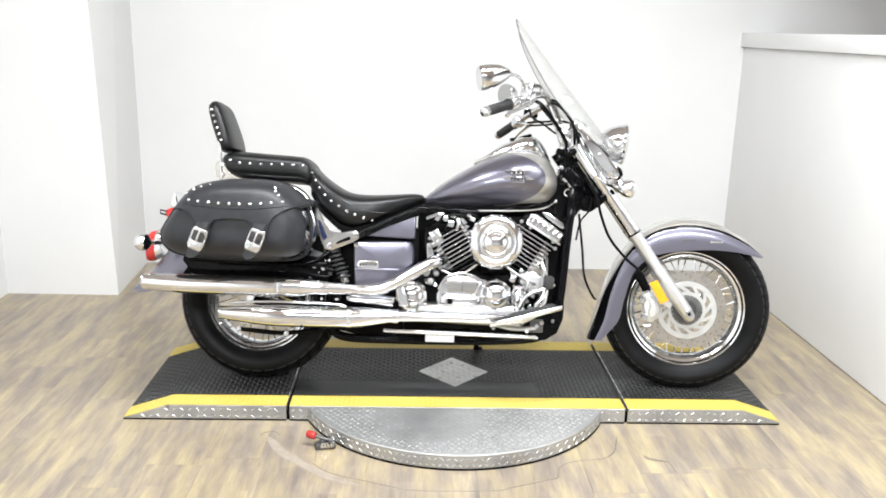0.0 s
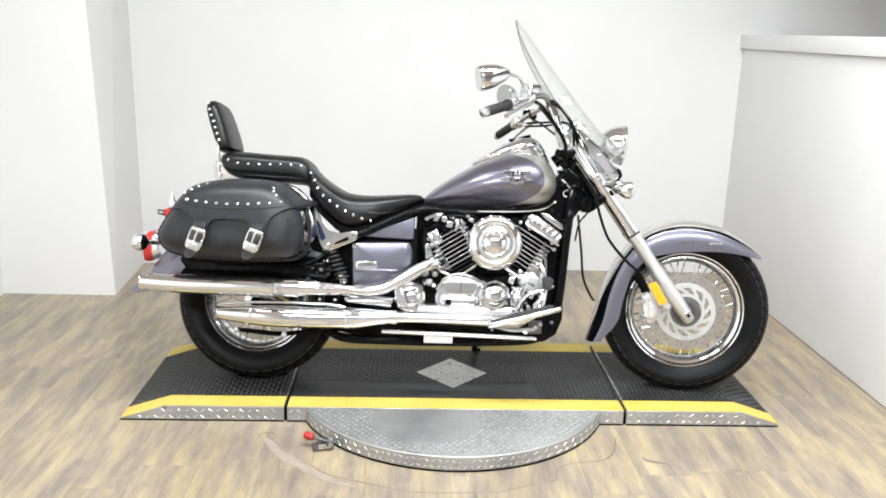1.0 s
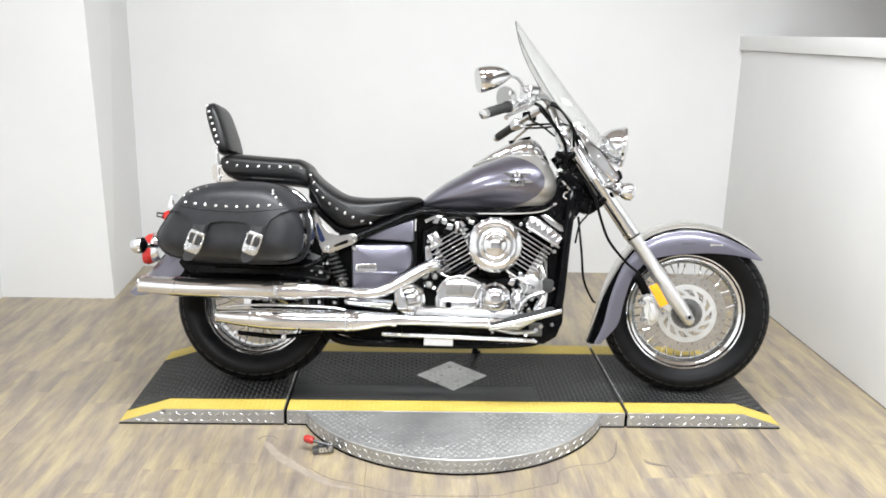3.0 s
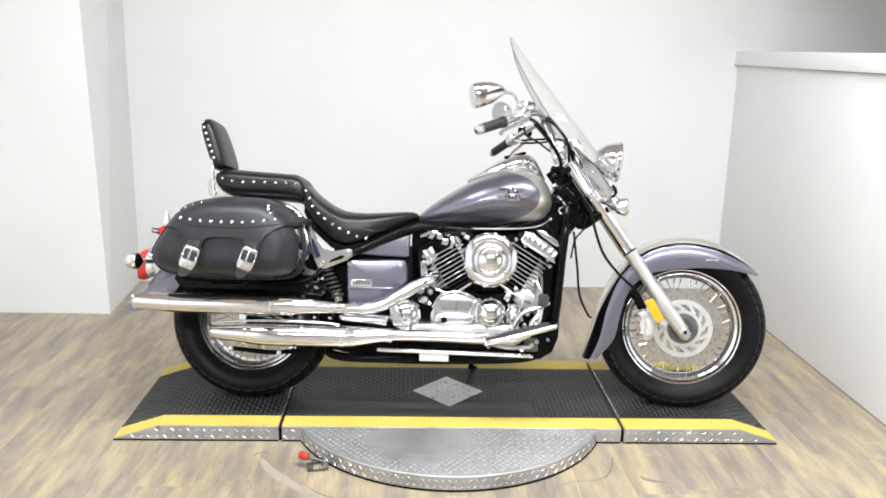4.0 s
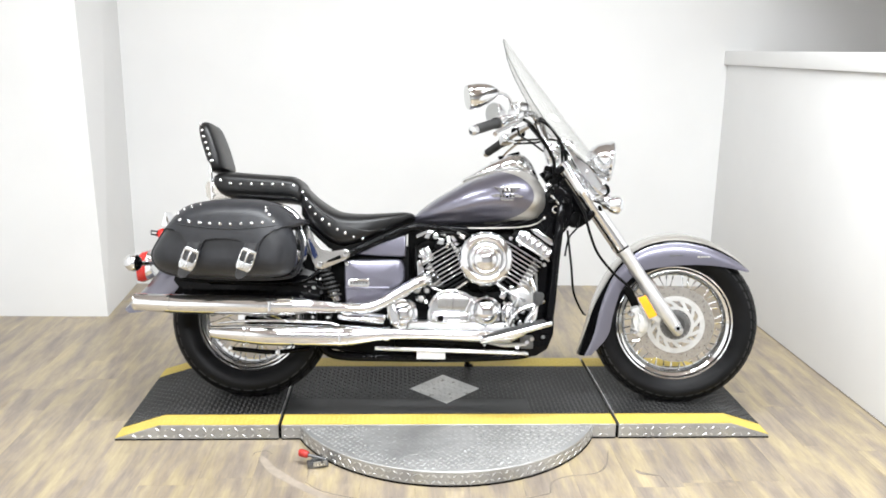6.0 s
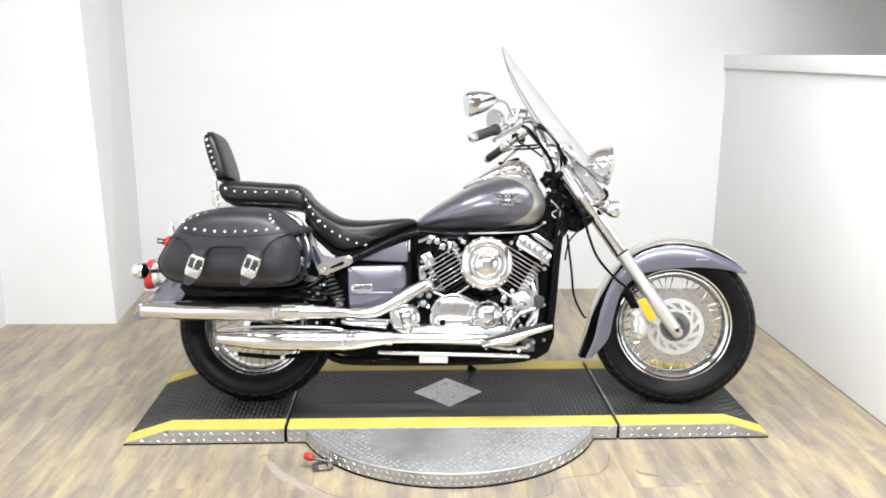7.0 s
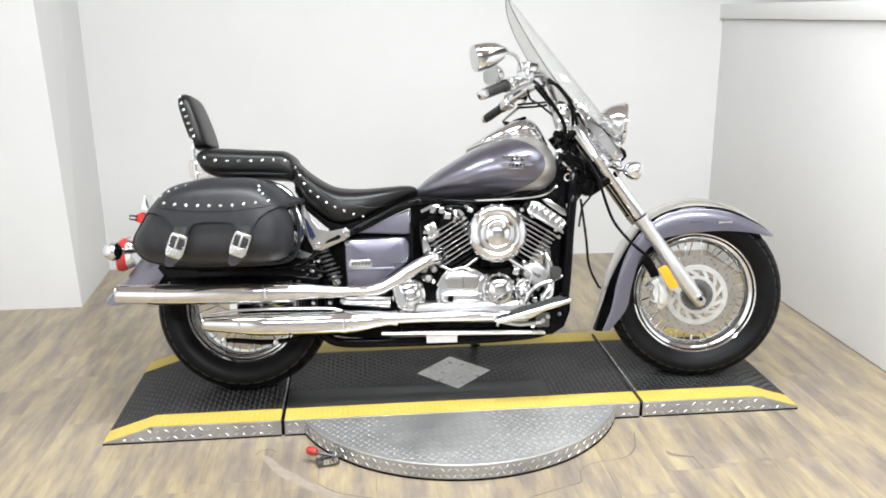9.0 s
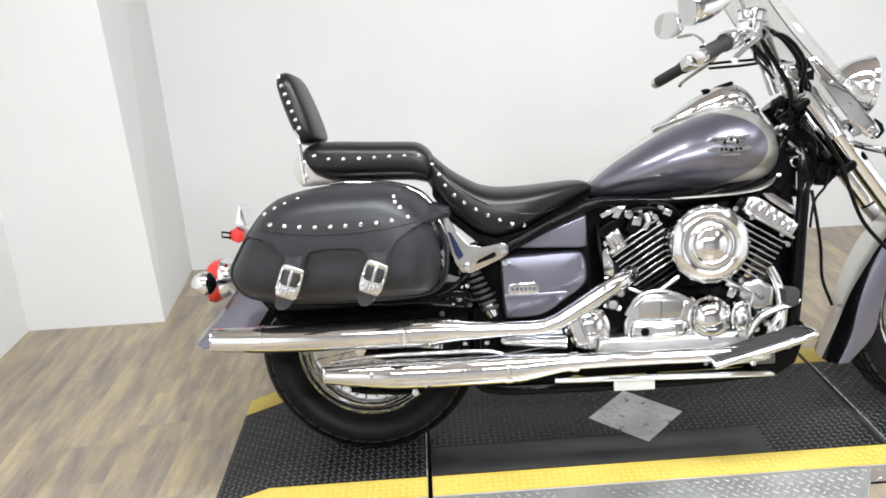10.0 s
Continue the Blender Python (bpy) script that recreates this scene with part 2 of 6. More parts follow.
def two_tone(name, first, second, centre, radii):
    """Violet paint with a silver border, which starts outside an ellipse in the side view ahead of its centre."""
    m, nt, bsdf = material(name)
    tc = nt.nodes.new("ShaderNodeTexCoord")
    sep = nt.nodes.new("ShaderNodeSeparateXYZ")
    nt.links.new(tc.outputs["Object"], sep.inputs[0])

    def calc(op, a, b):
        n = nt.nodes.new("ShaderNodeMath")
        n.operation = op
        for k, v in enumerate((a, b)):
            if isinstance(v, (int, float)):
                n.inputs[k].default_value = v
            else:
                nt.links.new(v, n.inputs[k])
        return n.outputs[0]

    u = calc("MAXIMUM", calc("DIVIDE", calc("SUBTRACT", sep.outputs[0], centre[0]), radii[0]), 0.0)
    v = calc("DIVIDE", calc("SUBTRACT", sep.outputs[2], centre[1]), radii[1])
    edge = calc("GREATER_THAN", calc("ADD", calc("MULTIPLY", u, u), calc("MULTIPLY", calc("MULTIPLY", v, v), calc("GREATER_THAN", u, 0.0))), 1.0)
    flake = noise_tex(nt, tc.outputs["Object"], 900)
    mix = nt.nodes.new("ShaderNodeMix")
    mix.data_type = "RGBA"
    nt.links.new(edge, mix.inputs[0])
    nt.links.new(ramp(nt, flake, [(0.3, first[0]), (0.7, first[1])]), mix.inputs[6])
    nt.links.new(ramp(nt, flake, [(0.3, second[0]), (0.7, second[1])]), mix.inputs[7])
    nt.links.new(mix.outputs[2], bsdf.inputs["Base Color"])
    bsdf.inputs["Metallic"].default_value, bsdf.inputs["Roughness"].default_value = 0.75, 0.32
    bsdf.inputs["Coat Weight"].default_value, bsdf.inputs["Coat Roughness"].default_value = 1.0, 0.04
    return m


VIOLET, WARM = ((0.145, 0.141, 0.180), (0.167, 0.163, 0.205)), ((0.50, 0.48, 0.45), (0.57, 0.55, 0.51))
M_TANK = two_tone("two_tone_tank_paint", VIOLET, WARM, (0.10, 0.785), (0.182, 0.100))
M_GAP = varied("plank_joint", (0.25, 0.21, 0.16), (0.30, 0.25, 0.19), 8, (0.7, 0.8), bump_strength=0.0)


# ---- mesh helpers ----
def finish(name, bm, mats, angle=38):
    me = bpy.data.meshes.new(name)
    bmesh.ops.recalc_face_normals(bm, faces=bm.faces[:])
    bm.to_mesh(me)
    bm.free()
    for m in mats if isinstance(mats, (list, tuple)) else [mats]:
        me.materials.append(m)
    me.polygons.foreach_set("use_smooth", [True] * len(me.polygons))
    me.set_sharp_from_angle(angle=radians(angle))
    return me


def part(name, bm, mats, parent, label="", angle=38):
    ob = new(name, bm if isinstance(bm, bpy.types.Mesh) else finish(name, bm, mats, angle))
    ob.parent = parent
    if label:
        tagged(ob, label)
    return ob


def thing(name, bm, mats, label, category, group="", kind="", angle=38):
    return tagged(new(name, finish(name, bm, mats, angle)), label, category, group, kind)


def holder(name, label, category, m=None, group="", kind=""):
    ob = new(name)
    if m is not None:
        ob.matrix_world = m
    return tagged(ob, label, category, group, kind)


def smooth_line(pts, n=6):
    """A Catmull-Rom line through the points, which may have any number of components."""
    p = [np.array(q, float) for q in pts]
    p = [2 * p[0] - p[1]] + p + [2 * p[-1] - p[-2]]
    out = []
    for i in range(1, len(p) - 2):
        for k in range(n):
            t = k / n
            a, b, c, d = p[i - 1], p[i], p[i + 1], p[i + 2]
            out.append(0.5 * (2 * b + (c - a) * t + (2 * a - 5 * b + 4 * c - d) * t * t + (3 * b - a - 3 * c + d) * t**3))
    return out + [p[-2]]


def loft(rings, caps=True, around=True, bm=None):
    bm = bm or bmesh.new()
    vs = [[bm.verts.new(tuple(map(float, q))) for q in ring] for ring in rings]
    n = len(rings[0])
    for a, b in zip(vs, vs[1:]):
        for k in range(n if around else n - 1):
            j = (k + 1) % n
            bm.faces.new((a[k], a[j], b[j], b[k]))
    if caps and around:
        bm.faces.new(vs[0][::-1])
        bm.faces.new(vs[-1])
    return bm


def tube(pts, r, seg=12, n=0, bm=None, flat=1.0):
    """A tube along the points. r: one radius, or one for each point. n: steps of smoothing between points."""
    rs = list(r) if isinstance(r, (list, tuple)) else [r] * len(pts)
    q = [(*p, w) for p, w in zip(pts, rs)]
    q = smooth_line(q, n) if n else [np.array(v, float) for v in q]
    rings, side = [], None
    for i, v in enumerate(q):
        d = Vector(q[min(i + 1, len(q) - 1)][:3] - q[max(i - 1, 0)][:3]).normalized()
        if side is None:
            side = d.cross(Vector((0, 0, 1)) if abs(d.z) < 0.9 else Vector((1, 0, 0))).normalized()
        side = (side - d * side.dot(d)).normalized()
        up = d.cross(side)
        c = Vector(v[:3])
        rings.append([c + (side * math.cos(a) + up * math.sin(a) * flat) * v[3] for a in (2 * math.pi * k / seg for k in range(seg))])
    return loft(rings, bm=bm)


def lathe(profile, seg=48, centre=(0, 0, 0), axis=(0, 1, 0), bm=None, closed=False):
    """Turns a profile of (radius, height) round the axis through the centre."""
    ax = Vector(axis).normalized()
    u = ax.cross(Vector((0, 0, 1)) if abs(ax.z) < 0.9 else Vector((1, 0, 0))).normalized()
    v = ax.cross(u)
    c = Vector(centre)
    prof = list(profile) + ([profile[0]] if closed else [])
    bm = bm or bmesh.new()
    vs = []
    for r, h in (prof[:-1] if closed else prof):
        if r < 1e-6:
            vs.append([bm.verts.new(c + ax * h)] * seg)
        else:
            vs.append([bm.verts.new(c + ax * h + (u * math.cos(a) + v * math.sin(a)) * r) for a in (2 * math.pi * k / seg for k in range(seg))])
    if closed:
        vs.append(vs[0])
    for a, b in zip(vs, vs[1:]):
        for k in range(seg):
            j = (k + 1) % seg
            corner = list(dict.fromkeys((a[k], a[j], b[j], b[k])))
            if len(corner) > 2:
                bm.faces.new(corner)
    return bm


def prism(outline, y0, y1, bevel=0.0, seg=2, bm=None):
    """An outline of (x, z), extruded from y0 to y1, with rounded edges."""
    own = bmesh.new()
    a = [own.verts.new((x, y0, z)) for x, z in outline]
    b = [own.verts.new((x, y1, z)) for x, z in outline]
    own.faces.new(a)
    own.faces.new(b[::-1])
    for k in range(len(a)):
        j = (k + 1) % len(a)
        own.faces.new((a[j], a[k], b[k], b[j]))
    if bevel:
        rim = [e for e in own.edges if abs(e.verts[0].co.y - e.verts[1].co.y) < 1e-9]
        bmesh.ops.bevel(own, geom=rim, offset=bevel, segments=seg, affect="EDGES", profile=0.6, clamp_overlap=True)
    return merge(bm, own)


def merge(bm, own):
    if bm is None:
        return own
    me = bpy.data.meshes.new("scratch")
    own.to_mesh(me)
    own.free()
    bm.from_mesh(me)
    bpy.data.meshes.remove(me)
    return bm


def box(c, s, bevel=0.0, seg=2, turn=None, bm=None):
    own = bmesh.new()
    bmesh.ops.create_cube(own, size=1, matrix=Matrix.Diagonal((*s, 1)))
    if bevel:
        bmesh.ops.bevel(own, geom=own.edges[:], offset=bevel, segments=seg, affect="EDGES", profile=0.6, clamp_overlap=True)
    bmesh.ops.transform(own, matrix=Matrix.Translation(c) @ (turn or Matrix()), verts=own.verts[:])
    return merge(bm, own)


def ball(c, s, bm=None, u=20, v=12, turn=None):
    own = bmesh.new()
    bmesh.ops.create_uvsphere(own, u_segments=u, v_segments=v, radius=1, matrix=Matrix.Translation(c) @ (turn or Matrix()) @ Matrix.Diagonal((*s, 1)))
    return merge(bm, own)


def superring(c, ax, ay, n=2.5, seg=32, u=(0, 1, 0), v=(0, 0, 1)):
    """A rounded-rectangle ring round c, with half sizes ax along u and ay along v."""
    u, v, c, out = Vector(u), Vector(v), Vector(c), []
    for k in range(seg):
        a = 2 * math.pi * k / seg
        x, y = math.cos(a), math.sin(a)
        out.append(c + u * ax * math.copysign(abs(x) ** (2 / n), x) + v * ay * math.copysign(abs(y) ** (2 / n), y))
    return out


def pillow(outline, y_edge, y_face, y_back, edge=0.006, bulge=0.006):
    """A side panel with rounded rim and a gently domed face: outline in (x, z)."""
    pts = smooth_line(list(outline) + [outline[0]], 4)[:-1]
    c = np.mean(np.array(pts, float), axis=0)
    rings = []
    for s, y in ((1.0, y_back), (1.0, y_edge), (1 - edge / 0.25, (y_edge + 2 * y_face) / 3), (1 - 2 * edge / 0.25, y_face), (0.75, y_face - bulge * 0.45), (0.5, y_face - bulge * 0.8), (0.25, y_face - bulge * 0.97), (0.02, y_face - bulge)):
        rings.append([(c[0] + (p[0] - c[0]) * s, y, c[1] + (p[1] - c[1]) * s) for p in pts])
    return loft(rings)

# ---- the bay: floor, walls, ceiling ----
BACK, LEFT, RIGHT, FRONT, FAR = 1.72, -2.27, 1.69, -7.0, 4.6


def slab(name, x0, x1, y0, y1, z0, z1, mats, label, category, bevel=0.0):
    return thing(name, box(((x0 + x1) / 2, (y0 + y1) / 2, (z0 + z1) / 2), (x1 - x0, y1 - y0, z1 - z0), bevel), mats, label, category, kind="structure")


slab("wall_back", LEFT - 0.15, FAR + 0.15, BACK, BACK + 0.15, -0.05, CEILING, M_WALL, "smooth white painted wall behind the motorcycle", "wall")
slab("wall_left", LEFT - 0.15, LEFT, FRONT, BACK, -0.05, CEILING, M_WALL, "plain white painted side wall of the bay", "wall")
pillar = bmesh.new()
loft([[(LEFT, 1.09, z), (-1.705 - 0.027 * z, 1.09, z), (-1.746 - 0.003 * z, BACK, z), (LEFT, BACK, z)] for z in (-0.05, CEILING)], bm=pillar)
thing("wall_pillar", pillar, M_WALL, "white painted square pillar in the corner of the bay", "pillar", kind="structure")
slab("wall_front", LEFT - 0.15, FAR + 0.15, FRONT - 0.15, FRONT, -0.05, CEILING, M_GREYWALL, "plain grey wall facing the bay", "wall")
slab("wall_far", FAR, FAR + 0.15, FRONT, BACK, -0.05, CEILING, M_GREYWALL, "plain grey wall beyond the low partition", "wall")
slab("ceiling", LEFT - 0.15, FAR + 0.15, FRONT - 0.15, BACK + 0.15, CEILING, CEILING + 0.1, M_CEIL, "plain warm beige ceiling over the bay", "ceiling")
# added out of view: blocks the lamps so the wall beyond the partition darkens
slab("shade_header", RIGHT, RIGHT + 0.13, -1.9, BACK, 2.14, CEILING, M_WALL, "unseen white header added to shade the wall beyond the partition", "wall")
partition = slab("wall_partition", RIGHT, RIGHT + 0.13, -1.9, BACK, -0.05, 1.325, M_WALL, "low white partition wall with a flat cap", "partition wall", 0.003)
part("cap", box((RIGHT + 0.065, (-1.9 + BACK) / 2, 1.366), (0.17, BACK + 1.92, 0.078), 0.004), M_WALL, partition, "white painted cap board along the partition")
floor_base = slab("floor", LEFT, FAR, FRONT, BACK, -0.05, -0.003, M_GAP, "light oak vinyl plank floor with greyish streaks", "floor")


# ---- turntable platform ----
PX, FLAT, GAP, PY0, PY1, PZ = 1.205, 1.045, 0.615, -0.335, 0.335, 0.057


def tread_bumps(cells, length, width, height, bm=None):
    """Raised tread lozenges: cells of (centre, along, across, up)."""
    bm = bm or bmesh.new()
    for c, a, b, n in cells:
        c, a, b, n = Vector(c), Vector(a), Vector(b), Vector(n)
        low = [bm.verts.new(c + a * length * s + b * width * t) for s, t in ((-1, 0), (0, -1), (1, 0), (0, 1))]
        top = [bm.verts.new(c + a * length * s * 0.72 + b * width * t * 0.5 + n * height) for s, t in ((-1, 0), (0, -1), (1, 0), (0, 1))]
        bm.faces.new(top)
        for k in range(4):
            j = (k + 1) % 4
            bm.faces.new((low[k], low[j], top[j], top[k]))
    return bm


def top_height(x):
    return PZ if abs(x) <= FLAT else 0.006 + (PZ - 0.006) * max(0.0, (PX - abs(x)) / (PX - FLAT))


def deck_outline(x0, x1):
    xs = sorted({x0, x1, *[s * FLAT for s in (-1, 1) if x0 < s * FLAT < x1]})
    return [(x, top_height(x)) for x in xs] + [(x1, 0.004), (x0, 0.004)]


def strip(x0, x1, y0, y1, lift):
    """A thin painted strip that follows the deck."""
    xs = sorted({x0, x1, *[s * FLAT for s in (-1, 1) if x0 < s * FLAT < x1]})
    return loft([[(x, y0, top_height(x) + 0.0005), (x, y1, top_height(x) + 0.0005), (x, y1, top_height(x) + lift), (x, y0, top_height(x) + lift)] for x in xs])


platform = holder("turntable_platform", "black tread-plate turntable platform with yellow edges, on the floor", "turntable")
STRIPE, REAR_STRIPE = 0.086, 0.098
for name, x0, x1 in (("ramp", -PX, -GAP - 0.007), ("deck", -GAP + 0.004, GAP - 0.004), ("ramp", GAP + 0.007, PX - 0.016)):
    deck = part(name, prism(deck_outline(x0, x1), PY0, PY1, 0.0015, 1), M_PLATE, platform, "bare aluminium tread-plate body")
    # stands proud front and back, so its black draws the shadow line on the floor
    part("base_pad", box(((x0 + x1) / 2, 0, 0.002), (x1 - x0 - 0.002, PY1 - PY0 + 0.003, 0.006)), M_SATIN, deck, "thin black rubber base that also paints the shadow line")
    for y0, y1 in ((PY0, PY0 + STRIPE), (PY1 - REAR_STRIPE, PY1)):
        part("edge_stripe", strip(x0 + 0.001, x1 - 0.001, y0 + 0.001, y1, 0.002), M_YELLOW, deck, "worn yellow painted edge stripe")
        cells = []
        for i in range(int((x1 - x0) / 0.0175)):
            for j in range(4):
                x, y, s = x0 + (i + 0.6) * 0.0175, y0 + 0.014 + j * 0.0175, 1 if (i + j) % 2 else -1
                if x < x1 - 0.012:
                    dz = 0.0 if abs(x) <= FLAT else -math.copysign(PZ / (PX - FLAT), x)
                    cells.append(((x, y, top_height(x) + 0.0020), Vector((1, s, dz)).normalized(), Vector((-s, 1, 0)).normalized(), (0, 0, 1)))
        tagged(part("stripe_relief", tread_bumps(cells, 0.0088, 0.0032, 0.0009), M_YELLOWLUG, deck, "worn yellow tops of the raised tread"), kind="stuff")
    mat = strip(x0 + 0.001, x1 - 0.001, PY0 + STRIPE + 0.002, PY1 - REAR_STRIPE - 0.002, 0.002)
    cells = []
    pitch = 0.0175
    for i in range(int((x1 - x0) / pitch)):
        for j in range(int((PY1 - PY0 - STRIPE - REAR_STRIPE) / pitch)):
            x, y = x0 + (i + 0.6) * pitch, PY0 + STRIPE + 0.010 + j * pitch
            if x > x1 - 0.012 or abs(x + 0.005) / 0.153 + abs(y + 0.010) / 0.161 < 1 or (name == "deck" and x < 0.30 and y < -0.106):
                continue
            s = 1 if (i + j) % 2 else -1
            dz = 0.0 if abs(x) <= FLAT else -math.copysign(PZ / (PX - FLAT), x)
            a = Vector((1, s, dz)).normalized()
            cells.append(((x, y, top_height(x) + 0.0024), a, Vector((-s, 1, 0)).normalized(), (0, 0, 1)))
    part("tread_mat", mat, M_MAT, deck, "black anti-slip tread surface")
    if name == "deck":
        part("worn_band", strip(x0 + 0.003, 0.305, PY0 + STRIPE + 0.004, -0.112, 0.0027), M_BAND, deck, "dusty grey band worn smooth along the edge")
    tagged(part("tread_relief", tread_bumps(cells, 0.0088, 0.0032, 0.0020), M_MATLUG, deck, "worn grey tops of the raised tread"), kind="stuff")
    cells = []
    for i in range(int((x1 - x0) / 0.028)):
        for j in range(2):
            x, z = x0 + 0.014 + i * 0.028, 0.014 + 0.026 * j
            if z < top_height(x) - 0.01:
                s = 1 if (i + j) % 2 else -1
                cells.append(((x, PY0 - 0.0002, z), Vector((1, 0, s * 0.8)).normalized(), Vector((-s * 0.8, 0, 1)).normalized(), (0, -1, 0)))
    part("side_tread", tread_bumps(cells, 0.0095, 0.0030, 0.0016), M_LUG, deck)
for side in (-1, 1):
    part("joint_strip", box((side * (GAP + 0.0015), 0.002, 0.024), (0.0105, PY1 - PY0 - 0.006, 0.042)), M_SATIN, platform, "black strip in the joint between ramp and deck")
    part("gap_edge", box((side * (GAP + 0.0085), (STRIPE - REAR_STRIPE) / 2, PZ + 0.0022), (0.0032, PY1 - PY0 - STRIPE - REAR_STRIPE - 0.01, 0.0034), 0.0006, 1), M_LUG, platform, "bare metal edge along the joint")
diamond = bmesh.new()
loft([[(0.139 * x - 0.005, 0.147 * y - 0.010, z) for x, y in ((-1, 0), (0, -1), (1, 0), (0, 1))] for z in (PZ + 0.001, PZ + 0.0032)], bm=diamond)
cells = []
for i in range(-6, 7):
    for j in range(-6, 7):
        if abs(i) + abs(j) < 6:
            s = 1 if (i + j) % 2 else -1
            cells.append(((i * 0.0215 - 0.005, j * 0.0225 - 0.010, PZ + 0.0032), Vector((1, s, 0)).normalized(), Vector((-s, 1, 0)).normalized(), (0, 0, 1)))
tread_bumps(cells, 0.011, 0.0036, 0.0012, diamond)
part("diamond_plate", diamond, M_DIAMOND, platform, "bare silver diamond-shaped tread plate")

CX, CY, CR = -0.01, -0.10, 0.583
disc = lathe([(0.0, 0.004), (CR - 0.003, 0.004), (CR, 0.007), (CR, PZ - 0.005), (CR - 0.003, PZ - 0.002), (0.0, PZ - 0.002)], 128, (CX, CY, 0), (0, 0, 1))
bmesh.ops.bisect_plane(disc, geom=disc.verts[:] + disc.edges[:] + disc.faces[:], plane_co=(0, PY0 - 0.0025, 0), plane_no=(0, 1, 0), clear_outer=True)
cells, worn = [], []
for i in range(-24, 25):
    for j in range(0, 24):
        x, y = CX + i * 0.0255 + 0.0127 * (j % 2), PY0 - 0.016 - j * 0.0160
        if (x - CX) ** 2 + (y - CY) ** 2 < (CR - 0.014) ** 2:
            s = 1 if j % 2 else -1
            cell = ((x, y, PZ - 0.002), Vector((1, s, 0)).normalized(), Vector((-s, 1, 0)).normalized(), (0, 0, 1))
            (worn if ((x + 0.10) / 0.21) ** 2 + ((y + 0.43) / 0.15) ** 2 < 1 + 0.3 * math.sin(9 * x + 3) else cells).append(cell)
for i in range(84):
    a = math.pi + math.pi * i / 84
    n = Vector((math.cos(a), math.sin(a), 0))
    p = Vector((CX, CY, 0)) + n * CR
    if p.y < PY0 - 0.015:
        t = Vector((-n.y, n.x, 0))
        for j in range(2):
            s = 1 if (i + j) % 2 else -1
            cells.append((p + t * (0.006 * j) + Vector((0, 0, 0.016 + 0.022 * j)), (t + Vector((0, 0, 0.8 * s))).normalized(), (Vector((0, 0, 1)) - t * 0.8 * s).normalized(), n))
turn_disc = part("turn_disc", disc, M_PLATE, platform, "round bare tread-plate turning disc")
part("disc_tread", tread_bumps(cells, 0.0092, 0.0028, 0.0016), M_LUG, turn_disc)
part("worn_tread", tread_bumps(worn, 0.0088, 0.0026, 0.0009), M_PLATE, turn_disc, "tread worn nearly smooth")
pad = lathe([(0.0, 0.0005), (CR + 0.0015, 0.0005), (CR + 0.0015, 0.006), (0.0, 0.006)], 128, (CX, CY, 0), (0, 0, 1))
bmesh.ops.bisect_plane(pad, geom=pad.verts[:] + pad.edges[:] + pad.faces[:], plane_co=(0, PY0 - 0.0035, 0), plane_no=(0, 1, 0), clear_outer=True)
# black rim doubles as the painted shadow line under the disc
part("base_ring", pad, M_SATIN, turn_disc, "thin black rubber base that also paints the shadow line")

# floor latch with a red handle
latch = holder("floor_latch", "steel foot latch with a red rubber handle on the floor", "latch")
aim_l = Matrix.Rotation(radians(14), 4, "Z")
part("bracket", box((-0.462, -0.535, 0.010), (0.070, 0.034, 0.016), 0.003, turn=aim_l), M_DARKSTEEL, latch, "dull steel bracket")
for k in (-1, 1):
    part("bracket_cheek", box((-0.456 - 0.004 * k, -0.535 + 0.016 * k, 0.018), (0.045, 0.005, 0.018), 0.002, turn=aim_l), M_STEEL, latch)
part("pivot_pin", tube([(-0.445, -0.555, 0.026), (-0.452, -0.508, 0.026)], 0.005, 12), M_DARKSTEEL, latch)
part("lever", tube([(-0.435, -0.535, 0.024), (-0.475, -0.530, 0.034), (-0.505, -0.520, 0.036)], 0.0055, 10, 4), M_DARKSTEEL, latch)
part("red_handle", tube([(-0.494, -0.524, 0.036), (-0.498, -0.522, 0.036), (-0.520, -0.509, 0.037), (-0.525, -0.506, 0.036)], [0.006, 0.012, 0.0135, 0.007], 14, 3), M_REDGRIP, latch, "red rubber handle sleeve")
part("spring", tube([(-0.470 + 0.0022 * k, -0.552 + 0.005 * math.cos(k * 1.3), 0.018 + 0.005 * math.sin(k * 1.3)) for k in range(20)], 0.0016, 6), M_DARKSTEEL, latch, "small return spring")
part("latch_bolt", lathe([(0.0, 0.010), (0.006, 0.009), (0.007, 0.0)], 6, (-0.480, -0.540, 0.018), (0, 0, 1)), M_DARKSTEEL, latch)

# cuts in the vinyl where the disc was once dragged
M_SCUFF = varied("dirty_vinyl_cut", (0.14, 0.12, 0.095), (0.22, 0.185, 0.15), 20, (0.6, 0.8), bump_strength=0.0)
CUTS = (([(-0.492, -0.644), (-0.427, -0.704), (-0.316, -0.750), (-0.209, -0.792), (-0.122, -0.807), (0.089, -0.804), (0.152, -0.783), (0.302, -0.726)], (0.0012, 0.0022, 0.0026, 0.0022, 0.0024, 0.0022, 0.0026, 0.003)),
        ([(0.302, -0.726), (0.321, -0.655), (0.379, -0.617), (0.478, -0.596), (0.528, -0.540), (0.560, -0.437)], (0.003, 0.0032, 0.0022, 0.0026, 0.0034, 0.001)),
        ([(-0.695, -0.456), (-0.684, -0.431), (-0.652, -0.422), (-0.629, -0.446)], (0.001, 0.0026, 0.0022, 0.0008)),
        ([(0.621, -0.570), (0.635, -0.597), (0.696, -0.618)], (0.0015, 0.009, 0.0012)),
        ([(0.694, -0.615), (0.698, -0.663), (0.701, -0.692)], (0.0012, 0.0016, 0.0006)))
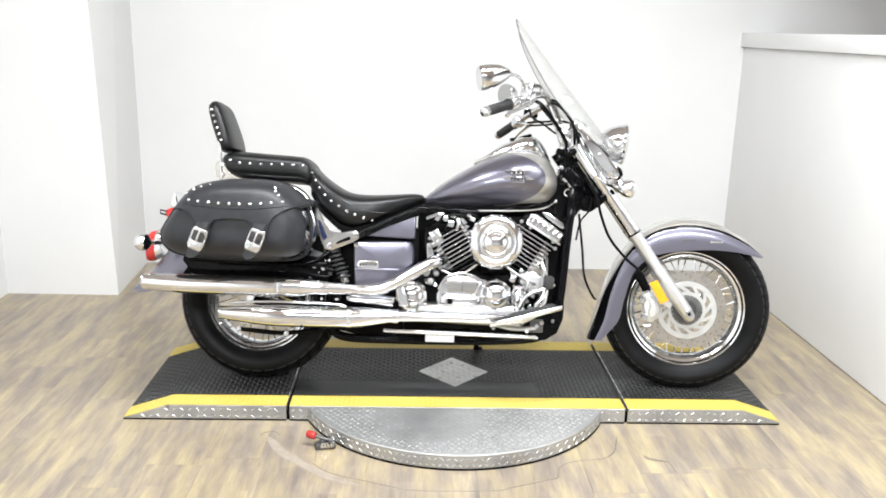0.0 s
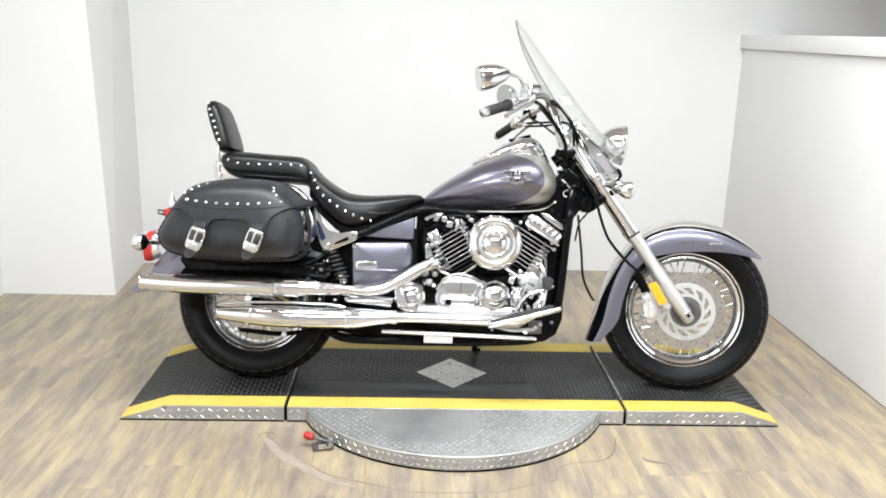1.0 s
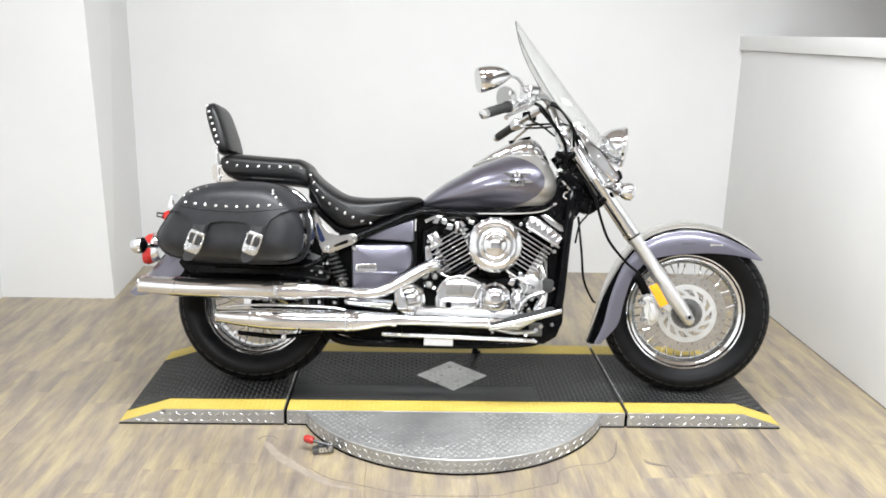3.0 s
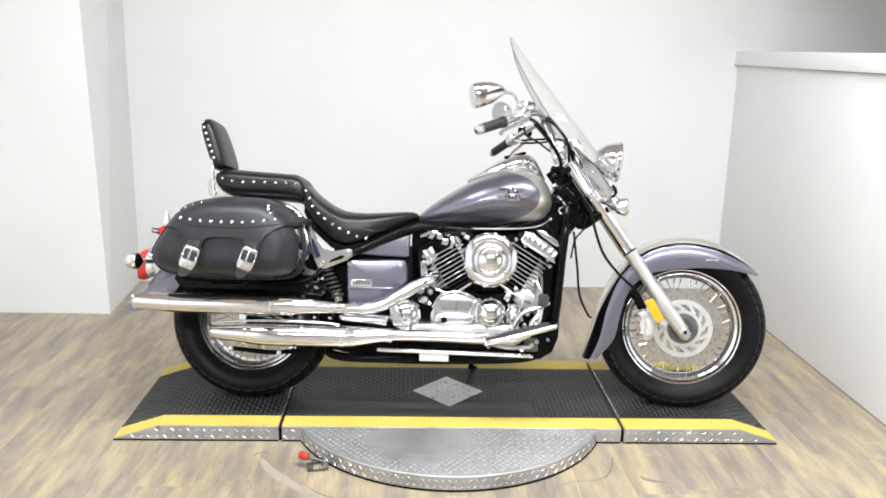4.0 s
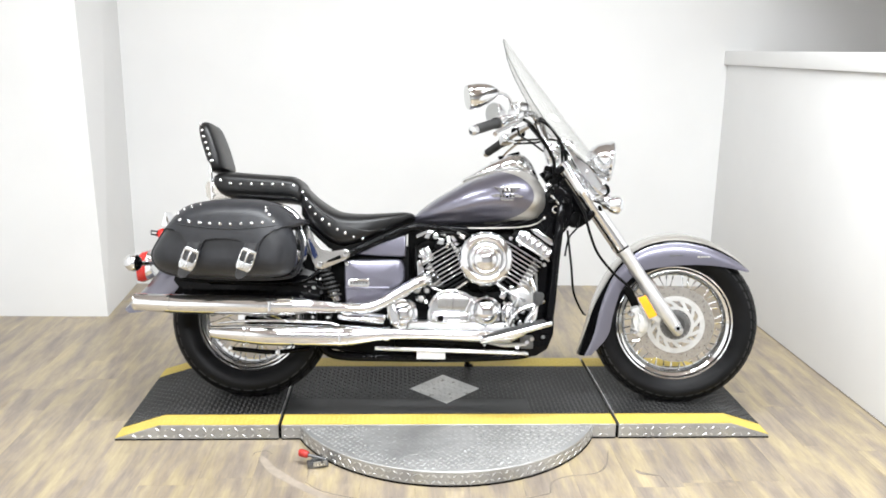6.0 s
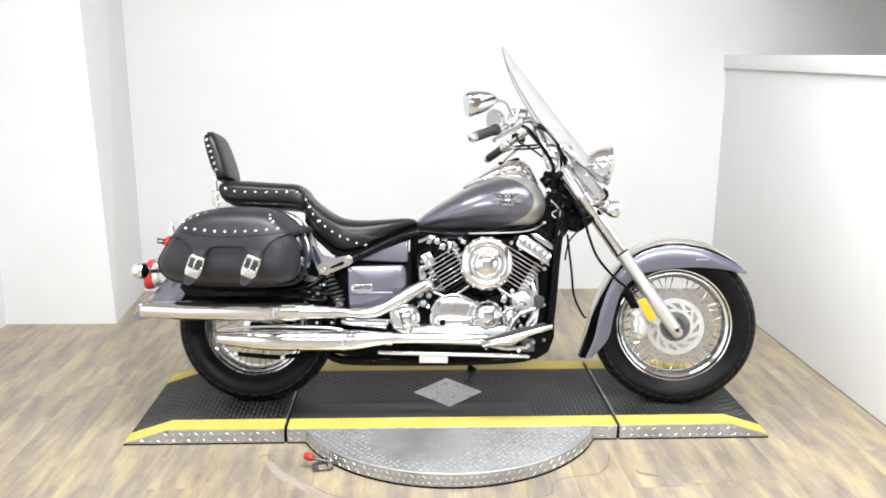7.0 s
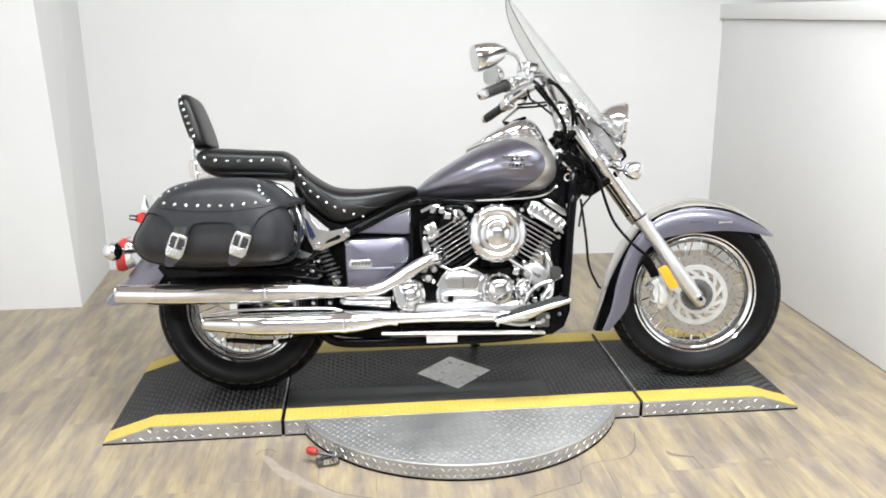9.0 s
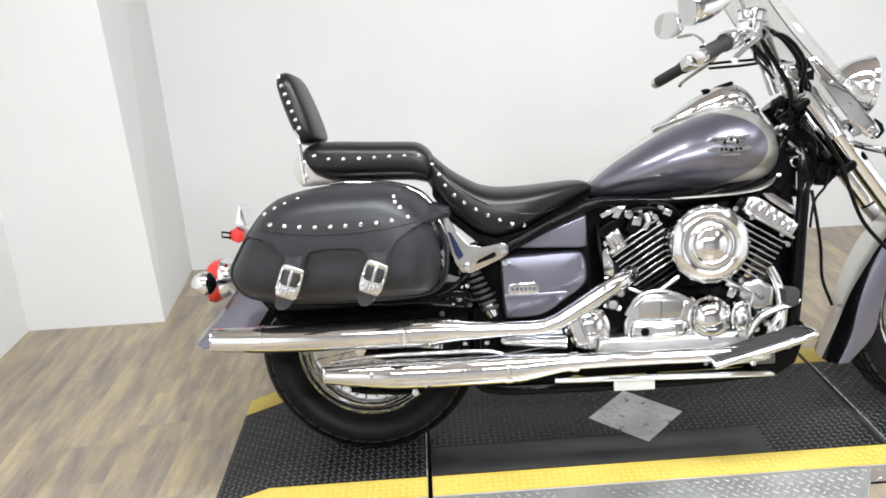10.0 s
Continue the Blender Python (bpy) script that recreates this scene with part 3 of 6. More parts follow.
M_BARE = varied("bare_pinkish_vinyl_backing", (0.25, 0.21, 0.17), (0.33, 0.28, 0.225), 26, (0.5, 0.7), bump_strength=0.1, grain=160)
band = smooth_line([(x, y, w) for (x, y), w in zip([(-0.665, -0.464), (-0.607, -0.563), (-0.524, -0.648), (-0.424, -0.735), (-0.314, -0.784)], (0.010, 0.018, 0.017, 0.012, 0.002))], 6)
rows = []
for k, p in enumerate(band):
    d = band[min(k + 1, len(band) - 1)] - band[max(k - 1, 0)]
    n = Vector((-d[1], d[0], 0)).normalized() * (float(p[2]) * (1 + 0.08 * math.sin(k * 0.9)))
    rows.append([Vector((p[0], p[1], 0.0003)) + n * g for g in (-1, -0.4, 0.3, 1)])
part("worn_patch", loft(rows, caps=False, around=False), M_BARE, floor_base, "worn patch of bare vinyl backing")
for line, widths in CUTS:
    pts = smooth_line([(x, y, w) for (x, y), w in zip(line, widths)], 6)
    rows = []
    for k, p in enumerate(pts):
        d = pts[min(k + 1, len(pts) - 1)] - pts[max(k - 1, 0)]
        n = Vector((-d[1], d[0], 0)).normalized() * max(0.0006, float(p[2]))
        c = Vector((p[0], p[1], 0))
        rows.append([c + n + Vector((0, 0, 0.0002)), c + Vector((0, 0, 0.0012)), c - n + Vector((0, 0, 0.0002))])
    part("floor_cut", loft(rows, caps=False, around=False), M_SCUFF, floor_base, "dirty worn cut in the vinyl floor")
part("joint_line", box((RIGHT - 0.0025, (-1.9 + BACK) / 2, 0.002), (0.005, BACK + 1.9, 0.003), 0.0005, 1), M_SCUFF, floor_base, "dark open joint along the partition")

# ---- the motorcycle: x ahead, y to its left, z up from the tyres' line ----
bike = holder("motorcycle", "grey-violet cruiser motorcycle with studded black seat, leaning on its side stand", "motorcycle",
              Matrix.Translation((0.03, -0.095, PZ + 0.003)) @ Matrix.Rotation(radians(-2.4), 4, "Z") @ Matrix.Rotation(radians(-13), 4, "X"))
HEAD = Matrix.Translation((0.36, 0, 0.90))
STEER = HEAD @ Matrix.Rotation(radians(-8), 4, Vector((-math.sin(radians(35)), 0, math.cos(radians(35))))) @ HEAD.inverted()


def steered(bm):
    bmesh.ops.transform(bm, matrix=STEER, verts=bm.verts[:])
    return bm


def table(x, rows):
    """Linear look-up of every column at x, in rows that begin with x."""
    a = np.array(rows, float)
    return [float(np.interp(x, a[:, 0], a[:, k])) for k in range(1, a.shape[1])]


def stud_mesh(r, name="stud"):
    return finish(name, lathe([(r, 0.0), (r * 0.95, r * 0.3), (r * 0.6, r * 0.62), (0.0, r * 0.75)], 12, axis=(0, 0, 1)), M_CHROME)


def set_on(mesh, name, parent, p, normal, spin=0.0):
    ob = new(name, mesh)
    ob.parent = parent
    ob.matrix_local = Matrix.Translation(p) @ Vector(normal).to_track_quat("Z", "Y").to_matrix().to_4x4() @ Matrix.Rotation(spin, 4, "Z")
    return ob


# wheels
def wheel(name, c, tyre_r, tyre_w, rim_r, rim_w, fix, spokes, blocks, label):
    x, z = c
    o = (x, 0, z)
    q = rim_r
    lip = [(q + 0.003, rim_w - 0.005), (q + 0.002, rim_w), (q - 0.002, rim_w + 0.002), (q - 0.006, rim_w), (q - 0.009, rim_w - 0.007), (q - 0.014, rim_w - 0.012), (q - 0.020, rim_w - 0.013), (q - 0.027, rim_w - 0.018), (q - 0.034, rim_w - 0.028), (q - 0.037, 0.006)]
    outer = [(q - 0.004, rim_w - 0.012), (q - 0.016, rim_w - 0.02), (q - 0.022, 0.004)]
    rim = part(name, fix(lathe([(a, -b) for a, b in lip] + lip[::-1] + outer + [(a, -b) for a, b in outer[::-1]], 96, o, closed=True)), M_CHROME, bike, label)
    w, r = tyre_w, tyre_r
    prof = [(q - 0.012, -rim_w + 0.006), (q + 0.004, -rim_w - 0.004), (q + 0.02, -w * 0.86), (q + (r - q) * 0.45, -w), (r - 0.032, -w * 0.95), (r - 0.016, -w * 0.78), (r - 0.005, -w * 0.5), (r, -w * 0.16)]
    prof = [tuple(v) for v in smooth_line(prof, 3)]
    tyre = lathe(prof + [(a, -b) for a, b in prof[::-1]], 144, o)
    for f in tyre.faces:
        p = f.calc_center_median()
        if math.hypot(p.x - x, p.z - z) > r - 0.034:
            f.material_index = 1
    part("tyre", fix(tyre), [M_RUBBER, M_GROOVE], rim, "black rubber tyre with a grooved tread")
    shape = ([0, w * 0.16, w * 0.5, w * 0.78, w * 0.95], [r, r, r - 0.005, r - 0.016, r - 0.032])
    for k in range(blocks):
        for side in (-1, 1):
            a0 = 2 * math.pi * (k + (0.5 if side > 0 else 0)) / blocks
            wide = 2 * math.pi / blocks * 0.79
            rings = []
            for s in range(7):
                f = s / 6
                yy = side * w * (0.10 + 0.86 * f)
                up = 0.0016 if s < 4 else 0.0014 if s < 6 else 0.0003
                rr = float(np.interp(abs(yy), *shape))
                slant = a0 + 0.11 * f * f
                ring = [(rr - 0.004, 0.0), (rr + up, 0.04), (rr + up, 0.5), (rr + up, 0.96), (rr - 0.004, 1.0)]
                rings.append([(x + q0 * math.cos(slant + wide * g), yy, z + q0 * math.sin(slant + wide * g)) for q0, g in ring])
            lug = loft(rings)
            bmesh.ops.recalc_face_normals(lug, faces=lug.faces[:])
            part("tread_block", fix(lug), M_TREAD, rim)
    hub = lathe([(0.0, -0.075), (0.02, -0.075), (0.024, -0.06), (0.05, -0.052), (0.052, -0.044), (0.03, -0.036), (0.028, 0.036), (0.052, 0.044), (0.05, 0.052), (0.024, 0.06), (0.0, 0.062)], 40, o)
    part("hub", fix(hub), M_CHROME, rim, "polished wheel hub")
    for k in range(spokes):
        side = -1 if k % 2 else 1
        a = 2 * math.pi * k / spokes
        lay = 0.62 if (k // 2) % 2 else -0.62
        p0 = (x + 0.048 * math.cos(a + lay), side * 0.046, z + 0.048 * math.sin(a + lay))
        p1 = (x + (q - 0.034) * math.cos(a), side * 0.006, z + (q - 0.034) * math.sin(a))
        mid = tuple(0.86 * v + 0.14 * u for u, v in zip(p0, p1))
        part("spoke", fix(tube([p0, mid, mid, p1], [0.0019, 0.0019, 0.0032, 0.0032], 6)), M_CHROME, rim)
    return rim


front_wheel = wheel("front_wheel", (0.848, 0.311), 0.3155, 0.066, 0.222, 0.038, steered, 40, 46, "chrome spoked front wheel rim")
wheel("rear_wheel", (-0.79, 0.303), 0.306, 0.086, 0.203, 0.052, lambda b: b, 40, 36, "chrome spoked rear wheel rim")

# front brake
M_CARRIER = varied("pale_cast_alloy", (0.53, 0.53, 0.525), (0.62, 0.62, 0.61), 30, (0.35, 0.45), 0.6, bump_strength=0.05)
M_CALIPER = varied("pale_caliper_alloy", (0.66, 0.66, 0.65), (0.76, 0.76, 0.75), 30, (0.3, 0.42), 0.55, bump_strength=0.05)
M_BADGE = varied("bright_badge_alloy", (0.50, 0.50, 0.51), (0.66, 0.66, 0.67), 60, (0.1, 0.2), 0.95, bump_strength=0.0)
M_SLIDER = varied("satin_fork_alloy", (0.66, 0.66, 0.66), (0.74, 0.74, 0.74), 12, (0.26, 0.36), 0.8, bump_strength=0.03)
FC = (0.848, -0.066, 0.311)
brake = bmesh.new()
lathe([(0.104, 0.0025), (0.146, 0.0025), (0.1465, 0.0), (0.146, -0.0025), (0.104, -0.0025)], 96, FC, bm=brake, closed=True)
part("brake_disc", steered(brake), M_DISC, front_wheel, "drilled steel front brake disc")
arms = bmesh.new()
lathe([(0.092, -0.005), (0.110, -0.005), (0.111, 0.003), (0.092, 0.003)], 64, FC, bm=arms, closed=True)
lathe([(0.058, -0.005), (0.070, -0.005), (0.071, 0.003), (0.058, 0.003)], 64, FC, bm=arms, closed=True)
for k in range(12):
    a = 2 * math.pi * k / 12
    bar = [(0.066, -0.20), (0.066, 0.02), (0.078, 0.20), (0.097, 0.42), (0.097, 0.24), (0.080, -0.02)]
    prism([(FC[0] + r * math.cos(a + t), FC[2] + r * math.sin(a + t)) for r, t in bar], FC[1] - 0.0046, FC[1] + 0.002, 0.001, 1, arms)
part("disc_carrier", steered(arms), M_CARRIER, front_wheel, "pale cast alloy disc carrier with slanted slots")
plate = lathe([(0.0, -0.004), (0.030, -0.004), (0.032, -0.009), (0.038, -0.009), (0.040, -0.005), (0.060, -0.003), (0.063, 0.0), (0.063, 0.004)], 48, FC)
part("hub_plate", steered(plate), M_DARKSTEEL, front_wheel, "dark steel hub plate")
holes = bmesh.new()
for k in range(42):
    a = 2 * math.pi * k / 42
    r = 0.117 + 0.010 * (k % 3)
    lathe([(0.0, -0.0002), (0.0022, -0.0001), (0.0022, 0.002)], 8, (FC[0] + r * math.cos(a), FC[1] - 0.0027, FC[2] + r * math.sin(a)), bm=holes)
tagged(part("disc_holes", steered(holes), M_SATIN, front_wheel, "drilled cooling holes"), kind="stuff")
bolts = bmesh.new()
for k in range(22):
    a = 2 * math.pi * k / 22 + 0.3
    lathe([(0.0, -0.003), (0.0022, -0.0025), (0.0024, 0.0)], 8, (FC[0] + 0.054 * math.cos(a), FC[1] - 0.003, FC[2] + 0.054 * math.sin(a)), bm=bolts)
tagged(part("disc_bolts", steered(bolts), M_CHROME, front_wheel), kind="stuff")
caliper = prism([(0.676, 0.372), (0.70, 0.384), (0.728, 0.362), (0.742, 0.318), (0.738, 0.283), (0.715, 0.262), (0.690, 0.272), (0.682, 0.30), (0.694, 0.325), (0.686, 0.345)], -0.108, -0.045, 0.010, 3)
caliper_ob = part("brake_caliper", steered(caliper), M_CALIPER, bike, "bare alloy front brake caliper")
part("caliper_body", steered(pillow([(0.700, 0.362), (0.722, 0.350), (0.734, 0.315), (0.727, 0.287), (0.708, 0.283), (0.700, 0.305), (0.704, 0.332)], -0.112, -0.120, -0.10, 0.012, 0.006)), M_CALIPER, caliper_ob)
for x, z in ((0.678, 0.350), (0.690, 0.282)):
    lug = lathe([(0.0, -0.012), (0.006, -0.012), (0.0075, -0.009), (0.0115, -0.008), (0.0125, -0.002), (0.0125, 0.035)], 18, (x, -0.104, z))
    part("caliper_bolt", steered(lug), M_CHROME, caliper_ob, "round slide pin boss")
part("caliper_bracket", steered(prism([(0.705, 0.40), (0.735, 0.395), (0.790, 0.335), (0.780, 0.318), (0.735, 0.345), (0.712, 0.365)], -0.100, -0.088, 0.003)), M_CALIPER, caliper_ob)

# front fork
AX = Vector((-0.577, 0, 0.817))


def along(s, y, off=0.0):
    p = Vector((0.845, y, 0.303)) + AX * s + Vector((0.817, 0, 0.577)) * off
    return tuple(p)


for y in (-0.098, 0.098):
    leg = part("fork_slider", steered(tube([along(-0.03, y), along(-0.02, y), along(0.03, y), along(0.20, y), along(0.21, y), along(0.335, y), along(0.35, y), along(0.362, y)], [0.012, 0.021, 0.025, 0.0255, 0.023, 0.0245, 0.0275, 0.026], 24)), M_SLIDER, bike, "satin alloy lower fork leg")
    part("fork_cover", steered(tube([along(0.362, y), along(0.365, y), along(0.62, y), along(0.625, y), along(0.63, y), along(0.76, y), along(0.765, y)], [0.022, 0.0262, 0.0262, 0.0285, 0.0262, 0.0262, 0.019], 24)), M_CHROME, bike, "chrome upper fork cover")
    d = math.copysign(1, y)
    nut = part("axle_nut", steered(lathe([(0.0065, -0.004 * d), (0.0065, 0.0), (0.011, 0.0), (0.013, -0.003 * d), (0.013, -0.03 * d)], 20, (0.848, y + 0.034 * d, 0.307))), M_CHROME, leg, "chrome axle bolt with a dark socket")
    part("bolt_socket", steered(lathe([(0.0, -0.0035 * d), (0.0066, -0.0035 * d), (0.0066, -0.008 * d)], 16, (0.848, y + 0.034 * d, 0.307))), M_SATIN, nut)
    part("fork_seal", steered(tube([along(0.356, y), along(0.366, y)], 0.0264, 20)), M_SATIN, leg)
for s, th in ((0.54, 0.028), (0.745, 0.026)):
    c = Vector(along(s, 0, -0.02))
    part("triple_clamp", steered(box(c, (0.085 if s < 0.6 else 0.06, 0.245, th), 0.01, 3, Matrix.Rotation(radians(-35.2), 4, "Y"))), M_BLACK, bike, "gloss black fork clamp")
part("steering_head", tube([(0.50, 0, 0.69), (0.345, 0, 0.90)], 0.036, 20), M_BLACK, bike, "gloss black steering head")
part("reflector_holder", steered(prism([(0.690, 0.421), (0.724, 0.437), (0.772, 0.357), (0.738, 0.339)], -0.142, -0.128, 0.003)), M_CHROME, bike)
part("side_reflector", steered(prism([(0.694, 0.420), (0.723, 0.433), (0.768, 0.358), (0.739, 0.343)], -0.148, -0.138, 0.003)), M_AMBER, bike, "amber side reflector on the fork")


# fenders: crown line, lower edge, half width
def fender(crown, edge, half, n, steer, name, label, stripe):
    ca, ea = smooth_line(crown, n), smooth_line(edge, n)
    rows = []
    inner = math.acos((stripe / half) ** (4 / 3))
    for c, e in zip(ca, ea):
        # the black band widens towards the tail to paint in the recessed panel's shade
        outer = inner - 0.175 - 0.33 * min(1.0, max(0.0, (0.62 - (c[0] + e[0]) / 2) / 0.12)) if stripe else 0.7
        tail_shade = min(1.0, max(0.0, (0.47 - c[1]) / 0.34)) if stripe and c[0] < 0.7 else 0.0
        edge_in = inner + (math.pi / 2 - inner) * 0.85 * tail_shade
        half_turn = [*np.linspace(0, outer, 13)[:-1], *np.linspace(outer, edge_in, 3)[:-1], *np.linspace(edge_in, math.pi / 2, 9)]
        row = []
        for a in half_turn + [math.pi - v for v in half_turn[-2::-1]]:
            f = math.sin(a) ** 0.55 if a > 0 and a < math.pi else 0.0
            row.append((e[0] + (c[0] - e[0]) * f, -half * math.copysign(abs(math.cos(a)) ** 0.75, math.cos(a)), e[1] + (c[1] - e[1]) * f))
        rows.append(row)
    bm = loft(rows, caps=False, around=False)
    if stripe:
        columns = len(rows[0]) - 1
        for i, f in enumerate(bm.faces):
            k = min(i % columns, columns - 1 - i % columns)
            f.material_index = 0 if k < 12 else 2 if k < 14 else 1
    bmesh.ops.recalc_face_normals(bm, faces=bm.faces[:])
    bmesh.ops.solidify(bm, geom=bm.faces[:], thickness=0.0035)
    if steer:
        steered(bm)
    return part(name, bm, [M_PURPLE, M_SILVER, M_BLACK], bike, label)


front_fender = fender([(0.478, 0.178), (0.505, 0.27), (0.537, 0.39), (0.598, 0.515), (0.692, 0.614), (0.815, 0.656), (0.950, 0.640), (1.054, 0.586), (1.115, 0.527)],
                      [(0.532, 0.184), (0.592, 0.262), (0.612, 0.350), (0.642, 0.447), (0.705, 0.512), (0.80, 0.535), (0.91, 0.545), (1.01, 0.540), (1.101, 0.522)],
                      0.090, 6, True, "front_fender", "two-tone violet and silver front fender", 0.070)
fender([(-1.268, 0.338), (-1.244, 0.370), (-1.197, 0.420), (-1.135, 0.50), (-1.04, 0.60), (-0.92, 0.685), (-0.76, 0.715), (-0.58, 0.68)],
                     [(-1.236, 0.318), (-1.172, 0.328), (-1.09, 0.352), (-1.02, 0.405), (-0.965, 0.480), (-0.89, 0.545), (-0.77, 0.59), (-0.60, 0.57)],
                     0.105, 6, False, "rear_fender", "grey-violet rear fender with flared end", 0.0)

# fuel tank
TANK = [(-0.172, 0.703, 0.668, 0.040), (-0.14, 0.735, 0.664, 0.075), (-0.086, 0.776, 0.662, 0.112), (-0.02, 0.817, 0.661, 0.138), (0.041, 0.851, 0.661, 0.155), (0.10, 0.874, 0.662, 0.163), (0.148, 0.888, 0.663, 0.166), (0.20, 0.895, 0.665, 0.163), (0.234, 0.894, 0.668, 0.157), (0.268, 0.885, 0.673, 0.147), (0.298, 0.866, 0.683, 0.127), (0.321, 0.840, 0.698, 0.099), (0.335, 0.81, 0.718, 0.067), (0.341, 0.785, 0.743, 0.03)]


def tank_ring(x, zt, zb, w, seg=88):
    out = []
    for k in range(seg):
        a = 2 * math.pi * k / seg
        s, c = math.sin(a), math.cos(a)
        zc = zb + (zt - zb) * 0.48
        h = (zt - zc) if s > 0 else (zc - zb)
        n = 2.15 if s > 0 else 1.6
        out.append((x, w * math.copysign(abs(c) ** (2 / n), c), zc + h * math.copysign(abs(s) ** (2 / n), s)))
    return out


bm = loft([tank_ring(*v) for v in smooth_line(TANK, 7)])
for f in bm.faces:
    c = f.calc_center_median()
    top, low = table(c.x, [(r[0], r[1], r[2]) for r in TANK])
    if (c.z - low - 0.46 * (top - low)) / (0.54 * (top - low)) > 0.925 and c.x > -0.16:
        f.material_index = 1
tank = part("fuel_tank", bm, [M_TANK, M_SILVER], bike, "two-tone violet and silver teardrop fuel tank")
# seam flange; its rise up the nose draws the highlight on the silver edge
flange = loft([[(x, q * (0.80 * w + 0.004), zb - 0.0015 + d) for q, d in ((-1, -0.001), (1, -0.001), (1, 0.004), (-1, 0.004))] for x, zb, w in [(r[0], r[2], r[3]) for r in TANK[1:13]]])
part("tank_seam", flange, M_SILVER, tank, "bright welded seam along the tank's lower edge, a drawn highlight at the nose")
# tank dash
DASH = [(0.015, 0.846, 0.006, 0.010), (0.05, 0.860, 0.012, 0.026), (0.09, 0.876, 0.022, 0.040), (0.13, 0.888, 0.034, 0.050), (0.17, 0.895, 0.046, 0.057), (0.205, 0.897, 0.058, 0.060), (0.24, 0.893, 0.062, 0.059), (0.27, 0.884, 0.055, 0.052), (0.292, 0.872, 0.038, 0.040), (0.306, 0.860, 0.018, 0.022), (0.312, 0.853, 0.005, 0.008)]
dash = part("dash_console", loft([superring((x, 0, z), w, h, 2.1, 40) for x, z, h, w in smooth_line(DASH, 5)]), M_CHROME, bike, "domed chrome dash console on the tank")
part("dash_base", loft([superring((x, 0, z), w, 0.007, 2.6, 32) for x, z, w in ((0.02, 0.850, 0.016), (0.08, 0.872, 0.048), (0.15, 0.892, 0.066), (0.22, 0.900, 0.070), (0.28, 0.884, 0.058), (0.31, 0.858, 0.03))]), M_CHROME, dash, "chrome base rim of the console")
for x, z, w in ((0.075, 0.874, 0.046), (0.105, 0.884, 0.055), (0.135, 0.892, 0.062), (0.165, 0.898, 0.067), (0.195, 0.902, 0.069), (0.225, 0.903, 0.069), (0.255, 0.897, 0.064), (0.28, 0.888, 0.057)):
    part("trim_bead", ball((x, -w, z), (0.006, 0.006, 0.006), u=10, v=8), M_CHROME, dash)
part("speedometer", lathe([(0.026, -0.006), (0.027, 0.002), (0.024, 0.004), (0.0, 0.005)], 32, (0.213, 0, 0.954), (-0.3, 0, 1)), M_BLACK, dash, "dark round speedometer face")
part("dash_button", ball((0.165, 0, 0.942), (0.012, 0.02, 0.006), u=14, v=8), M_SATIN, dash)

# tank badge: winged plain shape
badge = bmesh.new()
lathe([(0.0, -0.006), (0.010, -0.005), (0.013, 0.0), (0.013, 0.004)], 20, (0.178, 0.0, 0.806), bm=badge)
for s in (-1, 1):
    for k, (l, z) in enumerate(((0.050, 0.808), (0.038, 0.799), (0.028, 0.791))):
        prism([(0.178 + s * 0.012, z + 0.004), (0.178 + s * l, z + 0.007), (0.178 + s * l * 0.92, z + 0.001), (0.178 + s * 0.012, z - 0.001)], -0.003, 0.004, 0.001, 1, badge)
for k in range(3):
    a = math.pi / 2 + 2 * math.pi * k / 3
    ball((0.178 + 0.009 * math.cos(a), -0.005, 0.806 + 0.009 * math.sin(a)), (0.0055, 0.004, 0.0055), badge, 10, 8)
for s in (-1, 1):
    prism([(0.178 + s * 0.006, 0.788), (0.178 + s * 0.040, 0.789), (0.178 + s * 0.062, 0.782), (0.178 + s * 0.046, 0.776), (0.178 + s * 0.030, 0.779), (0.178 + s * 0.022, 0.773), (0.178 + s * 0.006, 0.776)], -0.0035, 0.004, 0.001, 1, badge)
prism([(0.15, 0.771), (0.205, 0.771), (0.2, 0.765), (0.155, 0.765)], -0.003, 0.004, 0.001, 1, badge)
bmesh.ops.transform(badge, matrix=Matrix.Translation((0, -0.1645, 0)) , verts=badge.verts[:])
emblem = part("tank_badge", badge, M_BADGE, tank, "small chrome winged tank emblem")
for dx, z, w, h in ((-0.024, 0.7815, 0.007, 0.006), (-0.013, 0.781, 0.007, 0.007), (0.0, 0.780, 0.008, 0.008), (0.013, 0.781, 0.007, 0.007), (0.024, 0.7815, 0.007, 0.006), (-0.016, 0.799, 0.004, 0.012), (0.016, 0.799, 0.004, 0.012), (0.0, 0.8055, 0.008, 0.008)):
    part("badge_mark", box((0.178 + dx, -0.1682 if z < 0.79 else -0.1698, z), (w, 0.0016, h), 0.0005, 1), M_SATIN, emblem)

# seat
RIDER = [(-0.612, 0.815, 0.748, 0.09), (-0.592, 0.812, 0.715, 0.125), (-0.547, 0.772, 0.645, 0.155), (-0.481, 0.73, 0.588, 0.172), (-0.428, 0.714, 0.572, 0.178), (-0.355, 0.711, 0.59, 0.17), (-0.272, 0.716, 0.633, 0.14), (-0.21, 0.72, 0.668, 0.108), (-0.178, 0.716, 0.686, 0.088), (-0.166, 0.706, 0.694, 0.07)]
PILLION = [(-0.932, 0.842, 0.815, 0.09), (-0.922, 0.852, 0.79, 0.115), (-0.895, 0.861, 0.767, 0.128), (-0.85, 0.862, 0.754, 0.134), (-0.768, 0.857, 0.750, 0.138), (-0.66, 0.851, 0.746, 0.142), (-0.625, 0.846, 0.742, 0.142), (-0.598, 0.826, 0.735, 0.135), (-0.586, 0.80, 0.74, 0.11)]


